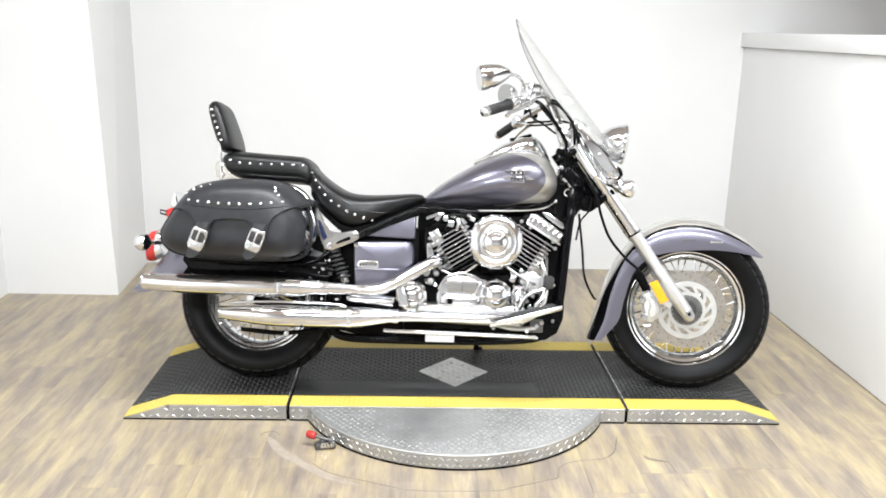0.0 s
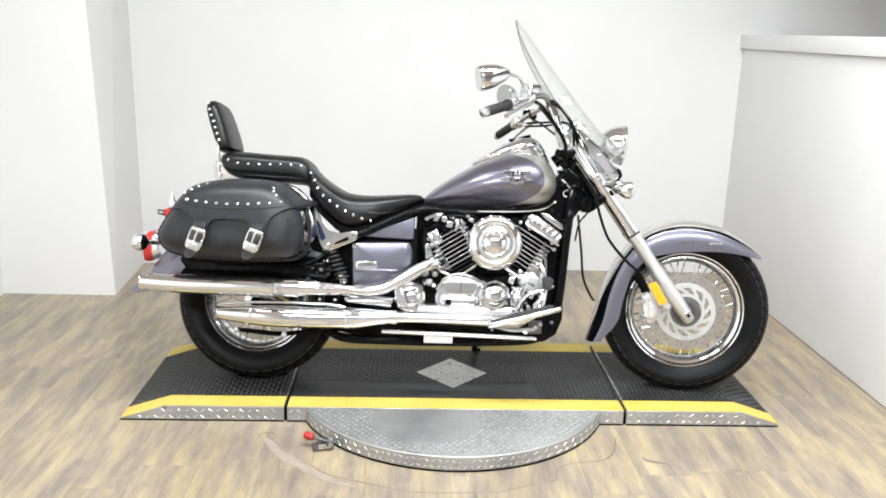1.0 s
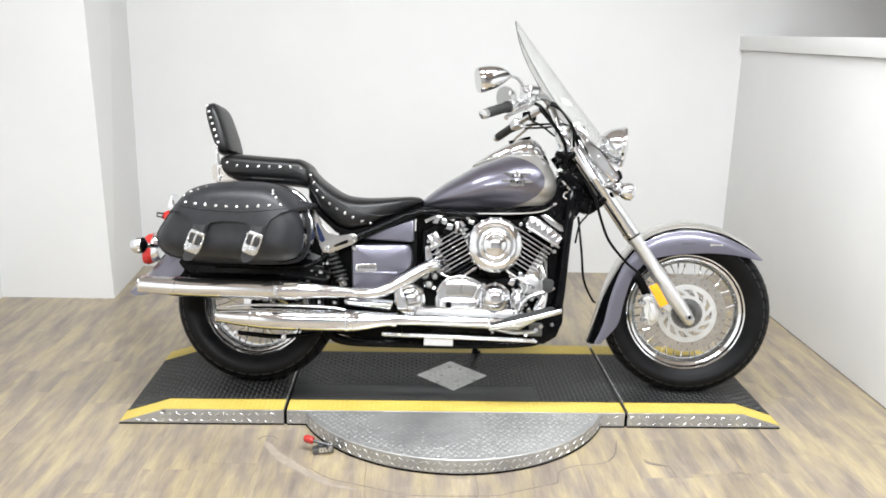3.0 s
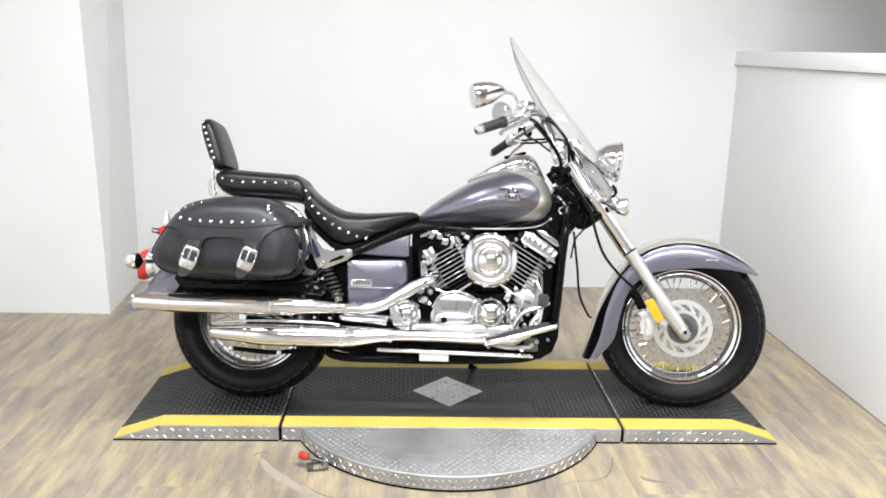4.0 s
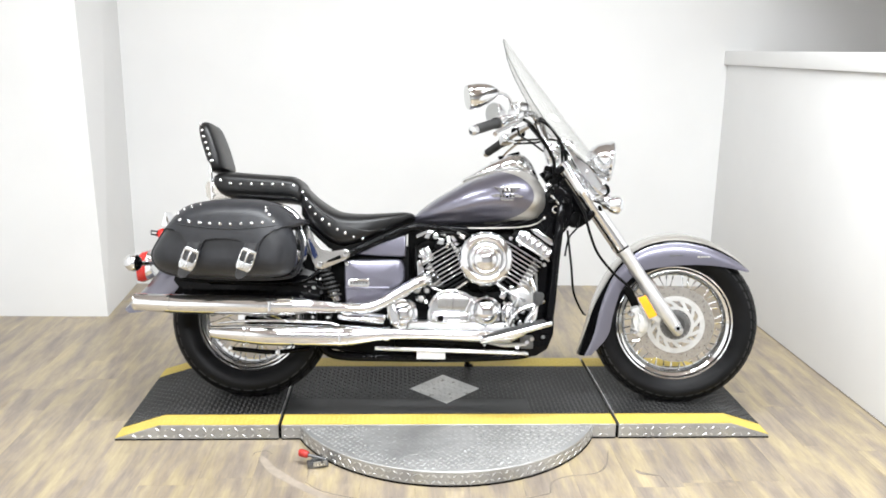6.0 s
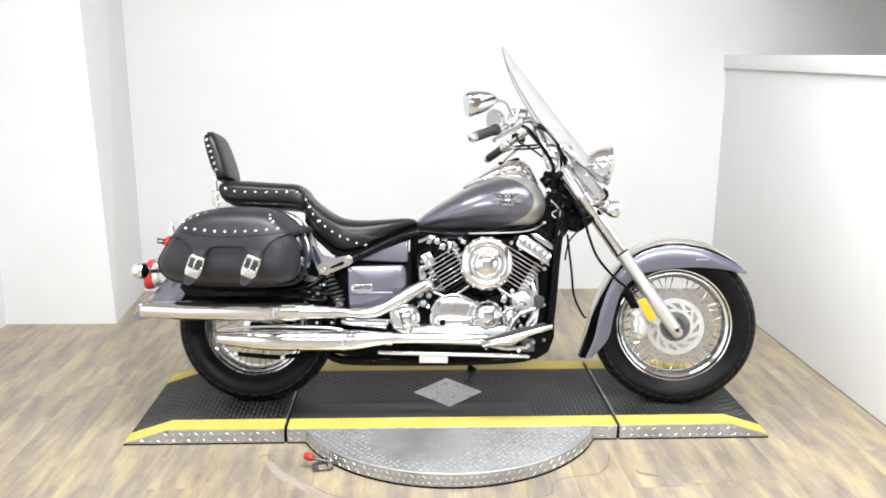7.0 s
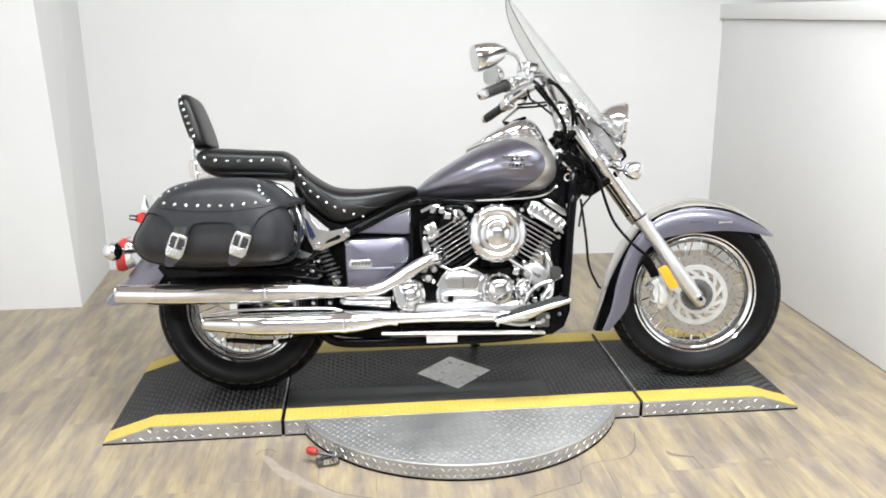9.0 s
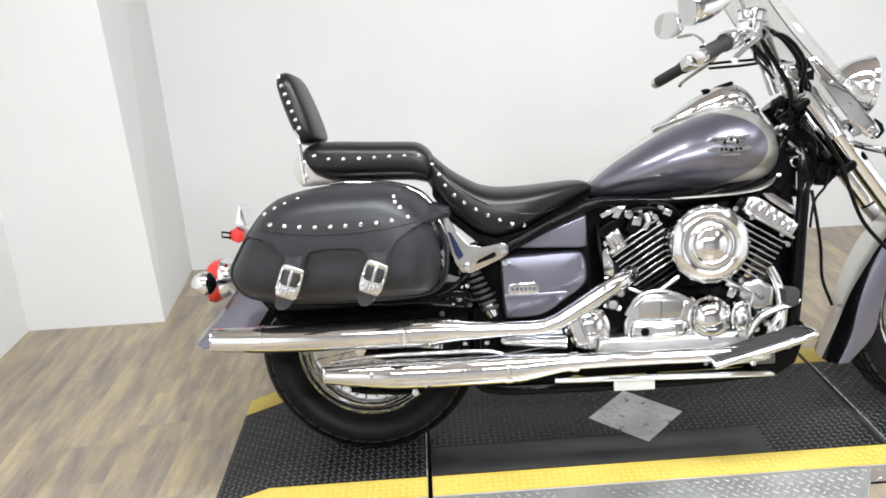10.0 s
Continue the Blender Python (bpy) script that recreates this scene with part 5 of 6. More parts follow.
        part("bolt_boss", lathe([(0.0, -0.012), (0.007, -0.011), (0.009, 0.0), (0.009, 0.02)], 14, (0.231, -0.148, 0.603)), M_COVER, core)
    for k in (-1, 1):
        part("head_bolt", lathe([(0.0, -0.010), (0.007, -0.009), (0.008, 0)], 10, tuple(c0 + a * 0.098 + u * (0.07 * k) + Vector((0, -0.116, 0)))), M_COVER, core)
part("oil_line", tube([(0.16, -0.155, 0.435), (0.20, -0.16, 0.418), (0.245, -0.158, 0.395), (0.262, -0.15, 0.36)], 0.008, 12, 4), M_COVER, bike, "chrome oil line below the front cylinder")
part("hose", tube([(0.06, -0.11, 0.45), (0.10, -0.14, 0.435), (0.145, -0.13, 0.45)], 0.011, 12, 4), M_CABLE, bike, "black hose between the cylinders")
part("hose", tube([(-0.16, -0.10, 0.60), (-0.155, -0.125, 0.52), (-0.14, -0.12, 0.45), (-0.16, -0.12, 0.40)], 0.008, 10, 4), M_CABLE, bike)
part("wire", tube([(-0.06, -0.13, 0.655), (0.02, -0.15, 0.645), (0.06, -0.14, 0.60)], 0.004, 8, 5), M_CABLE, bike)
for x, z in ((0.245, 0.35), (0.235, 0.31), (0.262, 0.325), (0.165, 0.285), (0.20, 0.44), (0.225, 0.43)):
    part("case_bolt", lathe([(0.0, -0.014), (0.008, -0.012), (0.011, 0.0), (0.011, 0.02)], 12, (x, -0.15, z)), M_COVER, bike)
part("oil_filter_case", prism([(0.19, 0.40), (0.20, 0.435), (0.245, 0.445), (0.285, 0.42), (0.28, 0.37), (0.235, 0.36)], -0.165, -0.11, 0.014, 3), M_ALLOY, bike, "bare alloy case ahead of the engine")

AC = (0.098, -0.225, 0.548)
air = part("air_cleaner", lathe([(0.094, 0.06), (0.096, 0.0), (0.0985, -0.006), (0.098, -0.014), (0.093, -0.022), (0.083, -0.0285), (0.073, -0.031), (0.068, -0.0285), (0.064, -0.024), (0.058, -0.023), (0.052, -0.026), (0.048, -0.0295), (0.045, -0.0285), (0.042, -0.024), (0.038, -0.0245), (0.030, -0.030), (0.016, -0.0345), (0.0, -0.036)], 96, AC), M_COVER, bike, "round chrome air cleaner cover")
for k in range(18):
    a = 2 * math.pi * k / 18
    part("rim_dimple", ball((AC[0] + 0.0915 * math.cos(a), AC[1] - 0.011, AC[2] + 0.0915 * math.sin(a)), (0.0095, 0.0075, 0.0095), u=14, v=10), M_COVER, air)
part("intake", tube([(0.10, -0.17, 0.55), (0.105, -0.04, 0.56)], 0.045, 20), M_ENGINE, air, "black intake behind the cover")

# right-hand covers
cover = part("clutch_cover", prism([(-0.111, 0.302), (-0.112, 0.350), (-0.095, 0.380), (-0.076, 0.412), (-0.045, 0.421), (-0.013, 0.425), (0.023, 0.413), (0.064, 0.412), (0.084, 0.394), (0.083, 0.313), (0.061, 0.290), (-0.02, 0.286), (-0.09, 0.288)], -0.186, -0.12, 0.010, 3), M_COVER, bike, "stepped chrome clutch cover")
part("cover_panel", prism([(-0.073, 0.362), (-0.076, 0.392), (-0.057, 0.407), (0.034, 0.405), (0.046, 0.382), (0.030, 0.358)], -0.1935, -0.18, 0.003, 2), M_SATINCHROME, cover, "flat satin upper panel")
part("panel_step", prism([(-0.018, 0.404), (-0.0155, 0.404), (-0.0165, 0.360), (-0.019, 0.360)], -0.1955, -0.19, 0.0006, 1), M_DARKSTEEL, cover)
bulge = loft([superring((x, -0.186, 0.328), 0.017 * k, 0.026 * k, 2.6, 28, (0, 1, 0), (0, 0, 1)) for x, k in ((-0.098, 0.35), (-0.094, 0.75), (-0.084, 0.95), (-0.06, 1.0), (0.0, 1.0), (0.030, 0.92), (0.046, 0.7), (0.052, 0.3))])
part("cover_bulge", bulge, M_COVER, cover, "rounded chrome lower half of the cover")
for z in (0.318, 0.336):
    part("cover_rib", tube([(-0.038, -0.2015, z), (0.012, -0.2015, z)], 0.004, 10), M_COVER, cover)
part("cover_rib", box((0.040, -0.190, 0.372), (0.012, 0.018, 0.060), 0.005, 2, Matrix.Rotation(radians(24), 4, "Y")), M_COVER, cover)
part("cover_rim", tube([(-0.105, -0.180, 0.368), (-0.088, -0.183, 0.398), (-0.070, -0.183, 0.417), (-0.042, -0.183, 0.426), (-0.012, -0.183, 0.429), (0.02, -0.183, 0.420)], 0.0055, 10, 4), M_COVER, cover)
part("sight_glass", lathe([(0.0, -0.003), (0.010, -0.002), (0.013, 0.004), (0.013, 0.01)], 24, (-0.062, -0.203, 0.326)), M_ENGINE, cover, "dark oil sight glass")
for x, z in ((-0.10, 0.30), (-0.10, 0.35), (-0.06, 0.40), (0.0, 0.415), (0.055, 0.405), (0.05, 0.29), (-0.03, 0.28)):
    part("cover_bolt", lathe([(0.0, -0.012), (0.006, -0.011), (0.0075, 0.0)], 10, (x, -0.165, z)), M_COVER, cover)
TC = (0.106, -0.184, 0.353)
timing = part("timing_cover", lathe([(0.057, 0.04), (0.057, 0.0), (0.055, -0.006), (0.051, -0.008), (0.049, -0.006), (0.048, -0.012), (0.045, -0.022), (0.039, -0.031), (0.030, -0.038), (0.018, -0.042), (0.0, -0.044)], 64, TC), M_CHROME, bike, "round domed chrome timing cover")
for k in range(6):
    a = 2 * math.pi * k / 6 + 0.5
    part("cover_bolt", lathe([(0.0, -0.014), (0.005, -0.013), (0.0065, 0.0)], 10, (TC[0] + 0.054 * math.cos(a), TC[1] + 0.002, TC[2] + 0.054 * math.sin(a))), M_COVER, timing)
pump = part("pump_cover", loft([superring((0.190, y, 0.344), w, h, 2.2, 36, (1, 0, 0), (0, 0, 1)) for y, w, h in ((-0.12, 0.028, 0.046), (-0.176, 0.028, 0.046), (-0.184, 0.026, 0.044), (-0.186, 0.022, 0.038), (-0.183, 0.020, 0.035), (-0.192, 0.016, 0.028), (-0.199, 0.006, 0.012))]), M_COVER, bike, "oval chrome pump cover")
for x, z in ((0.172, 0.386), (0.206, 0.384), (0.176, 0.302), (0.214, 0.344)):
    part("cover_bolt", lathe([(0.0, -0.013), (0.005, -0.012), (0.0065, 0.0)], 10, (x, -0.180, z)), M_COVER, pump)
part("case_lug", box((0.168, -0.16, 0.412), (0.022, 0.04, 0.026), 0.005, 2, Matrix.Rotation(radians(25), 4, "Y")), M_COVER, bike)
part("drive_cover", lathe([(0.062, 0.05), (0.060, 0.0), (0.055, -0.012), (0.047, -0.016), (0.042, -0.013), (0.036, -0.02), (0.015, -0.028), (0.0, -0.029)], 48, (-0.203, -0.165, 0.338)), M_COVER, bike, "round chrome cover behind the engine")
part("slanted_shield", prism([(-0.268, 0.395), (-0.236, 0.400), (-0.205, 0.305), (-0.245, 0.300)], -0.235, -0.21, 0.010, 3), M_COVER, bike, "slanted chrome pipe shield")
part("lower_case", prism([(-0.20, 0.245), (-0.18, 0.315), (0.20, 0.315), (0.25, 0.27), (0.20, 0.235)], -0.19, -0.12, 0.018, 3), M_ALLOY, bike, "bare alloy lower engine case")
for x, z, r in ((-0.135, 0.395, 0.016), (-0.15, 0.43, 0.018), (-0.115, 0.425, 0.013), (-0.10, 0.45, 0.012)):
    part("boss", lathe([(0.0, -0.02), (r * 0.7, -0.019), (r, -0.012), (r, 0.03)], 18, (x, -0.15, z)), M_STEEL, bike)
part("link_rod", tube([(-0.095, -0.17, 0.437), (-0.05, -0.172, 0.420), (-0.02, -0.172, 0.424), (0.035, -0.175, 0.462)], 0.0058, 10, 4), M_COVER, bike, "bent chrome rod under the rear cylinder")
part("link_rod", tube([(0.145, -0.172, 0.455), (0.19, -0.172, 0.425), (0.22, -0.172, 0.405)], 0.006, 10, 4), M_COVER, bike)
part("coolant_tube", tube([(-0.12, -0.12, 0.50), (-0.115, -0.135, 0.45), (-0.10, -0.13, 0.40)], 0.010, 12, 4), M_CABLE, bike)
part("carburettor", box((0.10, -0.05, 0.46), (0.12, 0.18, 0.08), 0.02, 3), M_ENGINE, bike)

# frame
for y in (-0.115, 0.115):
    part("frame_tube", tube([(0.395, y * 0.35, 0.82), (0.386, y * 0.9, 0.70), (0.370, y, 0.55), (0.354, y, 0.36), (0.334, y, 0.25), (0.288, y, 0.202), (0.22, y, 0.182), (0.0, y, 0.170), (-0.25, y, 0.168), (-0.46, y, 0.175), (-0.52, y, 0.23)], 0.0165, 14, 5), M_BLACK, bike, "gloss black frame tube")
    part("seat_rail", tube([(0.33, y * 0.4, 0.72), (0.10, y * 0.9, 0.655), (-0.10, y * 1.2, 0.66), (-0.20, y * 1.35, 0.652), (-0.40, y * 1.4, 0.562), (-0.52, y * 1.4, 0.52)], 0.015, 12, 5), M_BLACK, bike, "gloss black seat rail")
    part("swingarm", tube([(-0.30, y * 1.2, 0.275), (-0.50, y * 1.25, 0.262), (-0.79, y * 1.15, 0.30)], [0.028, 0.026, 0.02], 16, 5), M_BLACK, bike, "black rear swingarm")
    shock = part("shock_absorber", tube([(-0.516, y * 1.35, 0.535), (-0.45, y * 1.35, 0.385)], 0.013, 14), M_SATIN, bike, "black rear shock absorber")
    coil = [(-0.51 + 0.055 * k / 72 + 0.0205 * math.cos(k * 0.7) * 0.92, y * 1.35 + 0.0205 * math.sin(k * 0.7), 0.52 - 0.122 * k / 72 + 0.0205 * math.cos(k * 0.7) * 0.4) for k in range(73)]
    part("shock_eye", tube([(-0.462, y * 1.35, 0.412), (-0.448, y * 1.35, 0.380)], 0.016, 14), M_CHROME, shock, "chrome lower shock mount")
    part("spring", tube(coil, 0.0046, 8), M_GRIP, shock, "black coil spring")
part("backbone", prism([(-0.19, 0.665), (-0.195, 0.40), (-0.14, 0.40), (-0.10, 0.62), (-0.03, 0.63), (0.02, 0.58), (0.09, 0.44), (0.18, 0.58), (0.26, 0.64), (0.33, 0.60), (0.36, 0.69), (0.30, 0.70), (0.0, 0.672)], -0.07, 0.07, 0.01), M_SATIN, bike, "black frame backbone under the tank")
rod = part("brake_torque_rod", tube([(-0.845, -0.135, 0.195), (-0.80, -0.14, 0.192), (-0.68, -0.145, 0.185), (-0.55, -0.14, 0.20)], [0.007, 0.009, 0.009, 0.008], 12, 4), M_BLACK, bike, "black rear brake rod")
part("rod_bolt", lathe([(0.0, -0.014), (0.008, -0.012), (0.010, 0.004)], 12, (-0.845, -0.137, 0.196)), M_CHROME, rod)
part("rod_bolt", lathe([(0.0, -0.014), (0.009, -0.012), (0.011, 0.004)], 12, (-0.665, -0.15, 0.185)), M_CHROME, rod)
part("hinge_bracket", prism([(-0.60, 0.46), (-0.575, 0.50), (-0.53, 0.485), (-0.50, 0.43), (-0.52, 0.405), (-0.58, 0.42)], -0.145, -0.135, 0.003), M_DARKSTEEL, bike, "dull steel bracket beside the shock")
part("battery_box", box((-0.33, 0, 0.47), (0.30, 0.24, 0.24), 0.02), M_SATIN, bike, "black box under the seat")
# one black plate for the bag supports and the shadow between them
part("fender_stay", prism([(-1.06, 0.448), (-1.05, 0.475), (-0.52, 0.475), (-0.50, 0.42), (-0.53, 0.352), (-0.90, 0.352), (-1.00, 0.372)], -0.150, -0.125, 0.004), M_BLACK, bike, "black plate for the bag supports and the shadow under the saddlebag")
for k in range(4):
    part("stay_slot", box((-0.935 + 0.022 * k, -0.1505, 0.447), (0.013, 0.004, 0.009), 0.001, 1), M_ALLOY, bike)
part("stay_slot", box((-0.80, -0.1505, 0.445), (0.09, 0.004, 0.008), 0.001, 1), M_ALLOY, bike)
part("oil_pan", prism([(-0.26, 0.20), (-0.22, 0.255), (0.26, 0.255), (0.31, 0.23), (0.29, 0.195), (-0.20, 0.188)], -0.105, 0.105, 0.008), M_SATIN, bike, "black engine oil pan")
part("swing_pivot", prism([(-0.50, 0.20), (-0.50, 0.40), (-0.25, 0.40), (-0.23, 0.20), (-0.30, 0.175)], -0.12, 0.12, 0.01), M_SATIN, bike, "black frame plate behind the engine")
part("rear_tray", box((-0.72, -0.13, 0.445), (0.40, 0.10, 0.02), 0.006), M_BLACK, bike, "black tray under the saddlebag")
part("bag_stay", tube([(-1.02, -0.19, 0.455), (-0.85, -0.2, 0.448), (-0.6, -0.2, 0.448), (-0.5, -0.17, 0.50)], 0.008, 10, 4), M_BLACK, bike)
part("inner_fender", prism([(-1.10, 0.36), (-1.03, 0.46), (-0.92, 0.56), (-0.80, 0.60), (-0.60, 0.58), (-0.50, 0.50), (-0.47, 0.36), (-0.50, 0.36), (-0.54, 0.45), (-0.62, 0.53), (-0.79, 0.565), (-0.92, 0.53), (-1.01, 0.44), (-1.06, 0.36)], -0.105, 0.105, 0.004), M_SATIN, bike, "black inner fender")
part("front_guard", prism([(0.300, 0.60), (0.36, 0.70), (0.372, 0.60), (0.356, 0.40), (0.325, 0.250), (0.28, 0.21), (0.29, 0.30), (0.318, 0.42)], -0.085, 0.085, 0.01), M_BLACK, bike, "black radiator shroud behind the down tubes")
part("neck_cover", prism([(0.30, 0.70), (0.335, 0.80), (0.37, 0.86), (0.435, 0.80), (0.445, 0.70), (0.40, 0.64), (0.33, 0.65)], -0.075, 0.075, 0.015, 3), M_BLACK, bike, "gloss black steering neck cover")
part("ring_lock", tube([(0.372 + 0.0125 * math.cos(a), -0.088, 0.738 + 0.0125 * math.sin(a)) for a in np.linspace(0, 2 * math.pi, 25)], 0.0032, 8), M_CHROME, bike, "chrome ring lock at the neck")
part("lock_rod", tube([(0.352, -0.09, 0.792), (0.375, -0.09, 0.768), (0.388, -0.088, 0.752)], 0.005, 10, 3), M_CHROME, bike)
part("neck_strip", tube([(0.376, -0.082, 0.712), (0.376, -0.082, 0.665)], 0.0025, 8), M_CHROME, bike)
part("horn", lathe([(0.0, -0.01), (0.02, -0.012), (0.03, -0.006), (0.03, 0.02)], 24, (0.455, -0.06, 0.70), (-0.4, 1, 0)), M_SATIN, bike)
part("skid_foot", prism([(0.205, 0.245), (0.25, 0.262), (0.345, 0.312), (0.364, 0.318), (0.362, 0.268), (0.340, 0.212), (0.295, 0.184), (0.24, 0.186)], -0.15, -0.10, 0.006), M_BLACK, bike, "black footboard mount")
part("mount_bolt", lathe([(0.0, -0.012), (0.008, -0.011), (0.010, 0.0)], 12, (0.262, -0.155, 0.238)), M_CHROME, bike)
part("mount_block", box((0.262, -0.140, 0.238), (0.05, 0.03, 0.05), 0.006, 2), M_DARKSTEEL, bike, "dull steel footboard mount block")
part("lower_rod", tube([(-0.30, -0.215, 0.215), (-0.24, -0.215, 0.213), (0.21, -0.215, 0.205), (0.25, -0.20, 0.20)], 0.0075, 12, 4), M_CHROME, bike, "chrome rod under the exhaust")
part("tag", box((-0.095, -0.205, 0.193), (0.105, 0.004, 0.034), 0.001), M_WHITE, bike, "blank white paper tag under the frame")
stand = part("side_stand", tube([(0.02, 0.115, 0.20), (0.035, 0.20, 0.160), (0.055, 0.29, 0.101), (0.064, 0.316, 0.086)], [0.012, 0.011, 0.010, 0.009], 12, 4), M_SATIN, bike, "black side stand leg")
part("stand_foot", box((0.066, 0.322, 0.0795), (0.038, 0.024, 0.007), 0.003, 2, Matrix.Rotation(radians(13), 4, "X")), M_SATIN, stand, "flat black foot of the side stand")

# side cover
M_NAVY = varied("dark_blue_shade", (0.006, 0.012, 0.045), (0.010, 0.018, 0.06), 20, (0.2, 0.3), bump_strength=0.0)
side = part("side_cover", pillow([(-0.424, 0.522), (-0.416, 0.533), (-0.32, 0.537), (-0.230, 0.539), (-0.208, 0.531), (-0.199, 0.50), (-0.204, 0.455), (-0.25, 0.42), (-0.32, 0.377), (-0.404, 0.372), (-0.417, 0.385), (-0.422, 0.45)], -0.155, -0.165, -0.10, 0.007, 0.006), M_PURPLE, bike, "grey-violet side cover")
part("cover_ridge", box((-0.335, -0.166, 0.432), (0.165, 0.012, 0.012), 0.004, 2), M_PURPLE, side)
plate_ob = part("oval_badge", prism([(-0.408, 0.446), (-0.402, 0.436), (-0.332, 0.437), (-0.326, 0.447), (-0.330, 0.462), (-0.336, 0.465), (-0.398, 0.464), (-0.405, 0.460)], -0.174, -0.160, 0.002), M_CHROME, side, "chrome oval badge with plain bars")
for k in range(6):
    part("badge_bar", box((-0.3945 + k * 0.0112, -0.1744, 0.4505), (0.0078, 0.002, 0.0085), 0.0008, 1), M_DARKSTEEL, plate_ob)
part("cover_screw", lathe([(0.0, -0.005), (0.008, -0.004), (0.009, 0)], 14, (-0.412, -0.165, 0.520)), M_CHROME, side)
part("upper_side_cover", prism([(-0.385, 0.555), (-0.30, 0.592), (-0.205, 0.632), (-0.195, 0.632), (-0.195, 0.552), (-0.21, 0.548)], -0.155, -0.09, 0.010, 4), M_PURPLE, bike, "grey-violet upper side panel")
guard = part("fender_strut", prism([(-0.582, 0.660), (-0.570, 0.672), (-0.553, 0.652), (-0.535, 0.605), (-0.51, 0.572), (-0.47, 0.562), (-0.418, 0.576), (-0.402, 0.566), (-0.402, 0.546), (-0.42, 0.534), (-0.50, 0.498), (-0.527, 0.502), (-0.54, 0.530)], -0.180, -0.168, 0.003), M_SATINCHROME, bike, "chrome fender strut plate")
for x, z in ((-0.416, 0.555), (-0.51, 0.516)):
    part("strut_bolt", lathe([(0.0, -0.010), (0.009, -0.009), (0.011, 0)], 14, (x, -0.180, z)), M_CHROME, guard)
part("strut_window", prism([(-0.556, 0.612), (-0.546, 0.607), (-0.528, 0.570), (-0.518, 0.548), (-0.53, 0.535), (-0.54, 0.55)], -0.1815, -0.17, 0.001, 1), M_NAVY, guard, "dark blue opening in the strut plate")
part("strut_slot", prism([(-0.488, 0.522), (-0.482, 0.532), (-0.440, 0.552), (-0.432, 0.546), (-0.438, 0.538)], -0.1812, -0.17, 0.001, 1), M_SATIN, guard, "black slot between the two bolts")

# rear lights
tail = part("tail_light", loft([superring((x, 0, 0.497), w, h, 3, 28) for x, w, h in ((-1.175, 0.05, 0.045), (-1.19, 0.052, 0.055), (-1.20, 0.05, 0.056))]), M_CHROME, bike, "chrome tail light base")
part("red_lens", loft([superring((x, 0, 0.497 - 0.3 * (-1.2 - x)), w, h, 3, 28) for x, w, h in ((-1.198, 0.05, 0.057), (-1.22, 0.048, 0.06), (-1.236, 0.04, 0.052), (-1.242, 0.028, 0.036), (-1.244, 0.012, 0.014))]), M_RED, tail, "red tail light lens")
for y in (-0.20, 0.20):
    sig = part("rear_indicator", lathe([(0.0, 0.022), (0.022, 0.020), (0.030, 0.010), (0.032, 0.0), (0.030, -0.012), (0.020, -0.026), (0.008, -0.034), (0.0, -0.036)], 28, (-1.190, y, 0.512), (1, 0, 0)), M_CHROME, bike, "chrome bullet rear indicator")
    # black ring stands in for the dark bag mirrored in the chrome
    part("reflection_ring", lathe([(0.0, 0.030), (0.010, 0.029), (0.021, 0.0235), (0.0285, 0.0155), (0.0295, 0.0125), (0.027, 0.012)], 28, (-1.190, y, 0.512), (1, 0, 0)), M_BLACK, sig, "gloss black ring painting a dark reflection on the indicator")
    part("stalk", tube([(-1.185, y, 0.51), (-1.15, y * 0.75, 0.51), (-1.13, y * 0.4, 0.515)], 0.009, 12, 4), M_CHROME, sig)
part("marker_lens", prism([(-1.166, 0.612), (-1.16, 0.634), (-1.142, 0.642), (-1.125, 0.63), (-1.122, 0.605), (-1.14, 0.598)], -0.04, 0.04, 0.006, 2), M_RED, bike, "red upper marker lens")
part("marker_stay", prism([(-1.142, 0.650), (-1.128, 0.705), (-1.116, 0.68), (-1.108, 0.645)], -0.045, 0.045, 0.003), M_CHROME, bike, "chrome marker lamp stay")
part("marker_clip", tube([(-1.155, -0.045, 0.628), (-1.180, -0.045, 0.632), (-1.180, -0.045, 0.618), (-1.155, -0.045, 0.615)], 0.003, 8), M_SATIN, bike)

# footboard and brake pedal
fb_turn = Matrix.Rotation(radians(-15), 4, "Y")
board = part("footboard", box((0.203, -0.265, 0.289), (0.256, 0.095, 0.014), 0.006, 3, fb_turn), M_CHROME, bike, "chrome-edged rider footboard")
part("rubber_pad", box((0.200, -0.266, 0.2975), (0.236, 0.082, 0.006), 0.0025, 2, fb_turn), M_GRIP, board, "black ribbed rubber pad")
for k in range(5):
    part("pad_rib", box((0.199, -0.298 + 0.016 * k, 0.3012), (0.222, 0.005, 0.003), 0.001, 1, fb_turn), M_GRIP, board)
part("board_edge", tube([(0.08, -0.315, 0.257), (0.20, -0.317, 0.288), (0.312, -0.315, 0.319), (0.328, -0.30, 0.323), (0.328, -0.24, 0.323)], 0.0095, 12, 5), M_CHROME, board)
pedal = part("brake_pedal", tube([(0.188, -0.240, 0.306), (0.192, -0.242, 0.322), (0.202, -0.245, 0.343), (0.224, -0.248, 0.366), (0.264, -0.250, 0.381), (0.300, -0.252, 0.393), (0.312, -0.252, 0.402)], [0.012, 0.0135, 0.0135, 0.0135, 0.012, 0.010, 0.009], 16, 5, flat=0.7), M_COVER, bike, "chrome brake pedal arm")
part("pedal_pad", prism([(0.274, 0.390), (0.273, 0.426), (0.281, 0.434), (0.304, 0.430), (0.311, 0.421), (0.307, 0.393), (0.300, 0.386), (0.281, 0.384)], -0.264, -0.232, 0.005, 2), M_GRIP, pedal, "black rubber pedal pad")
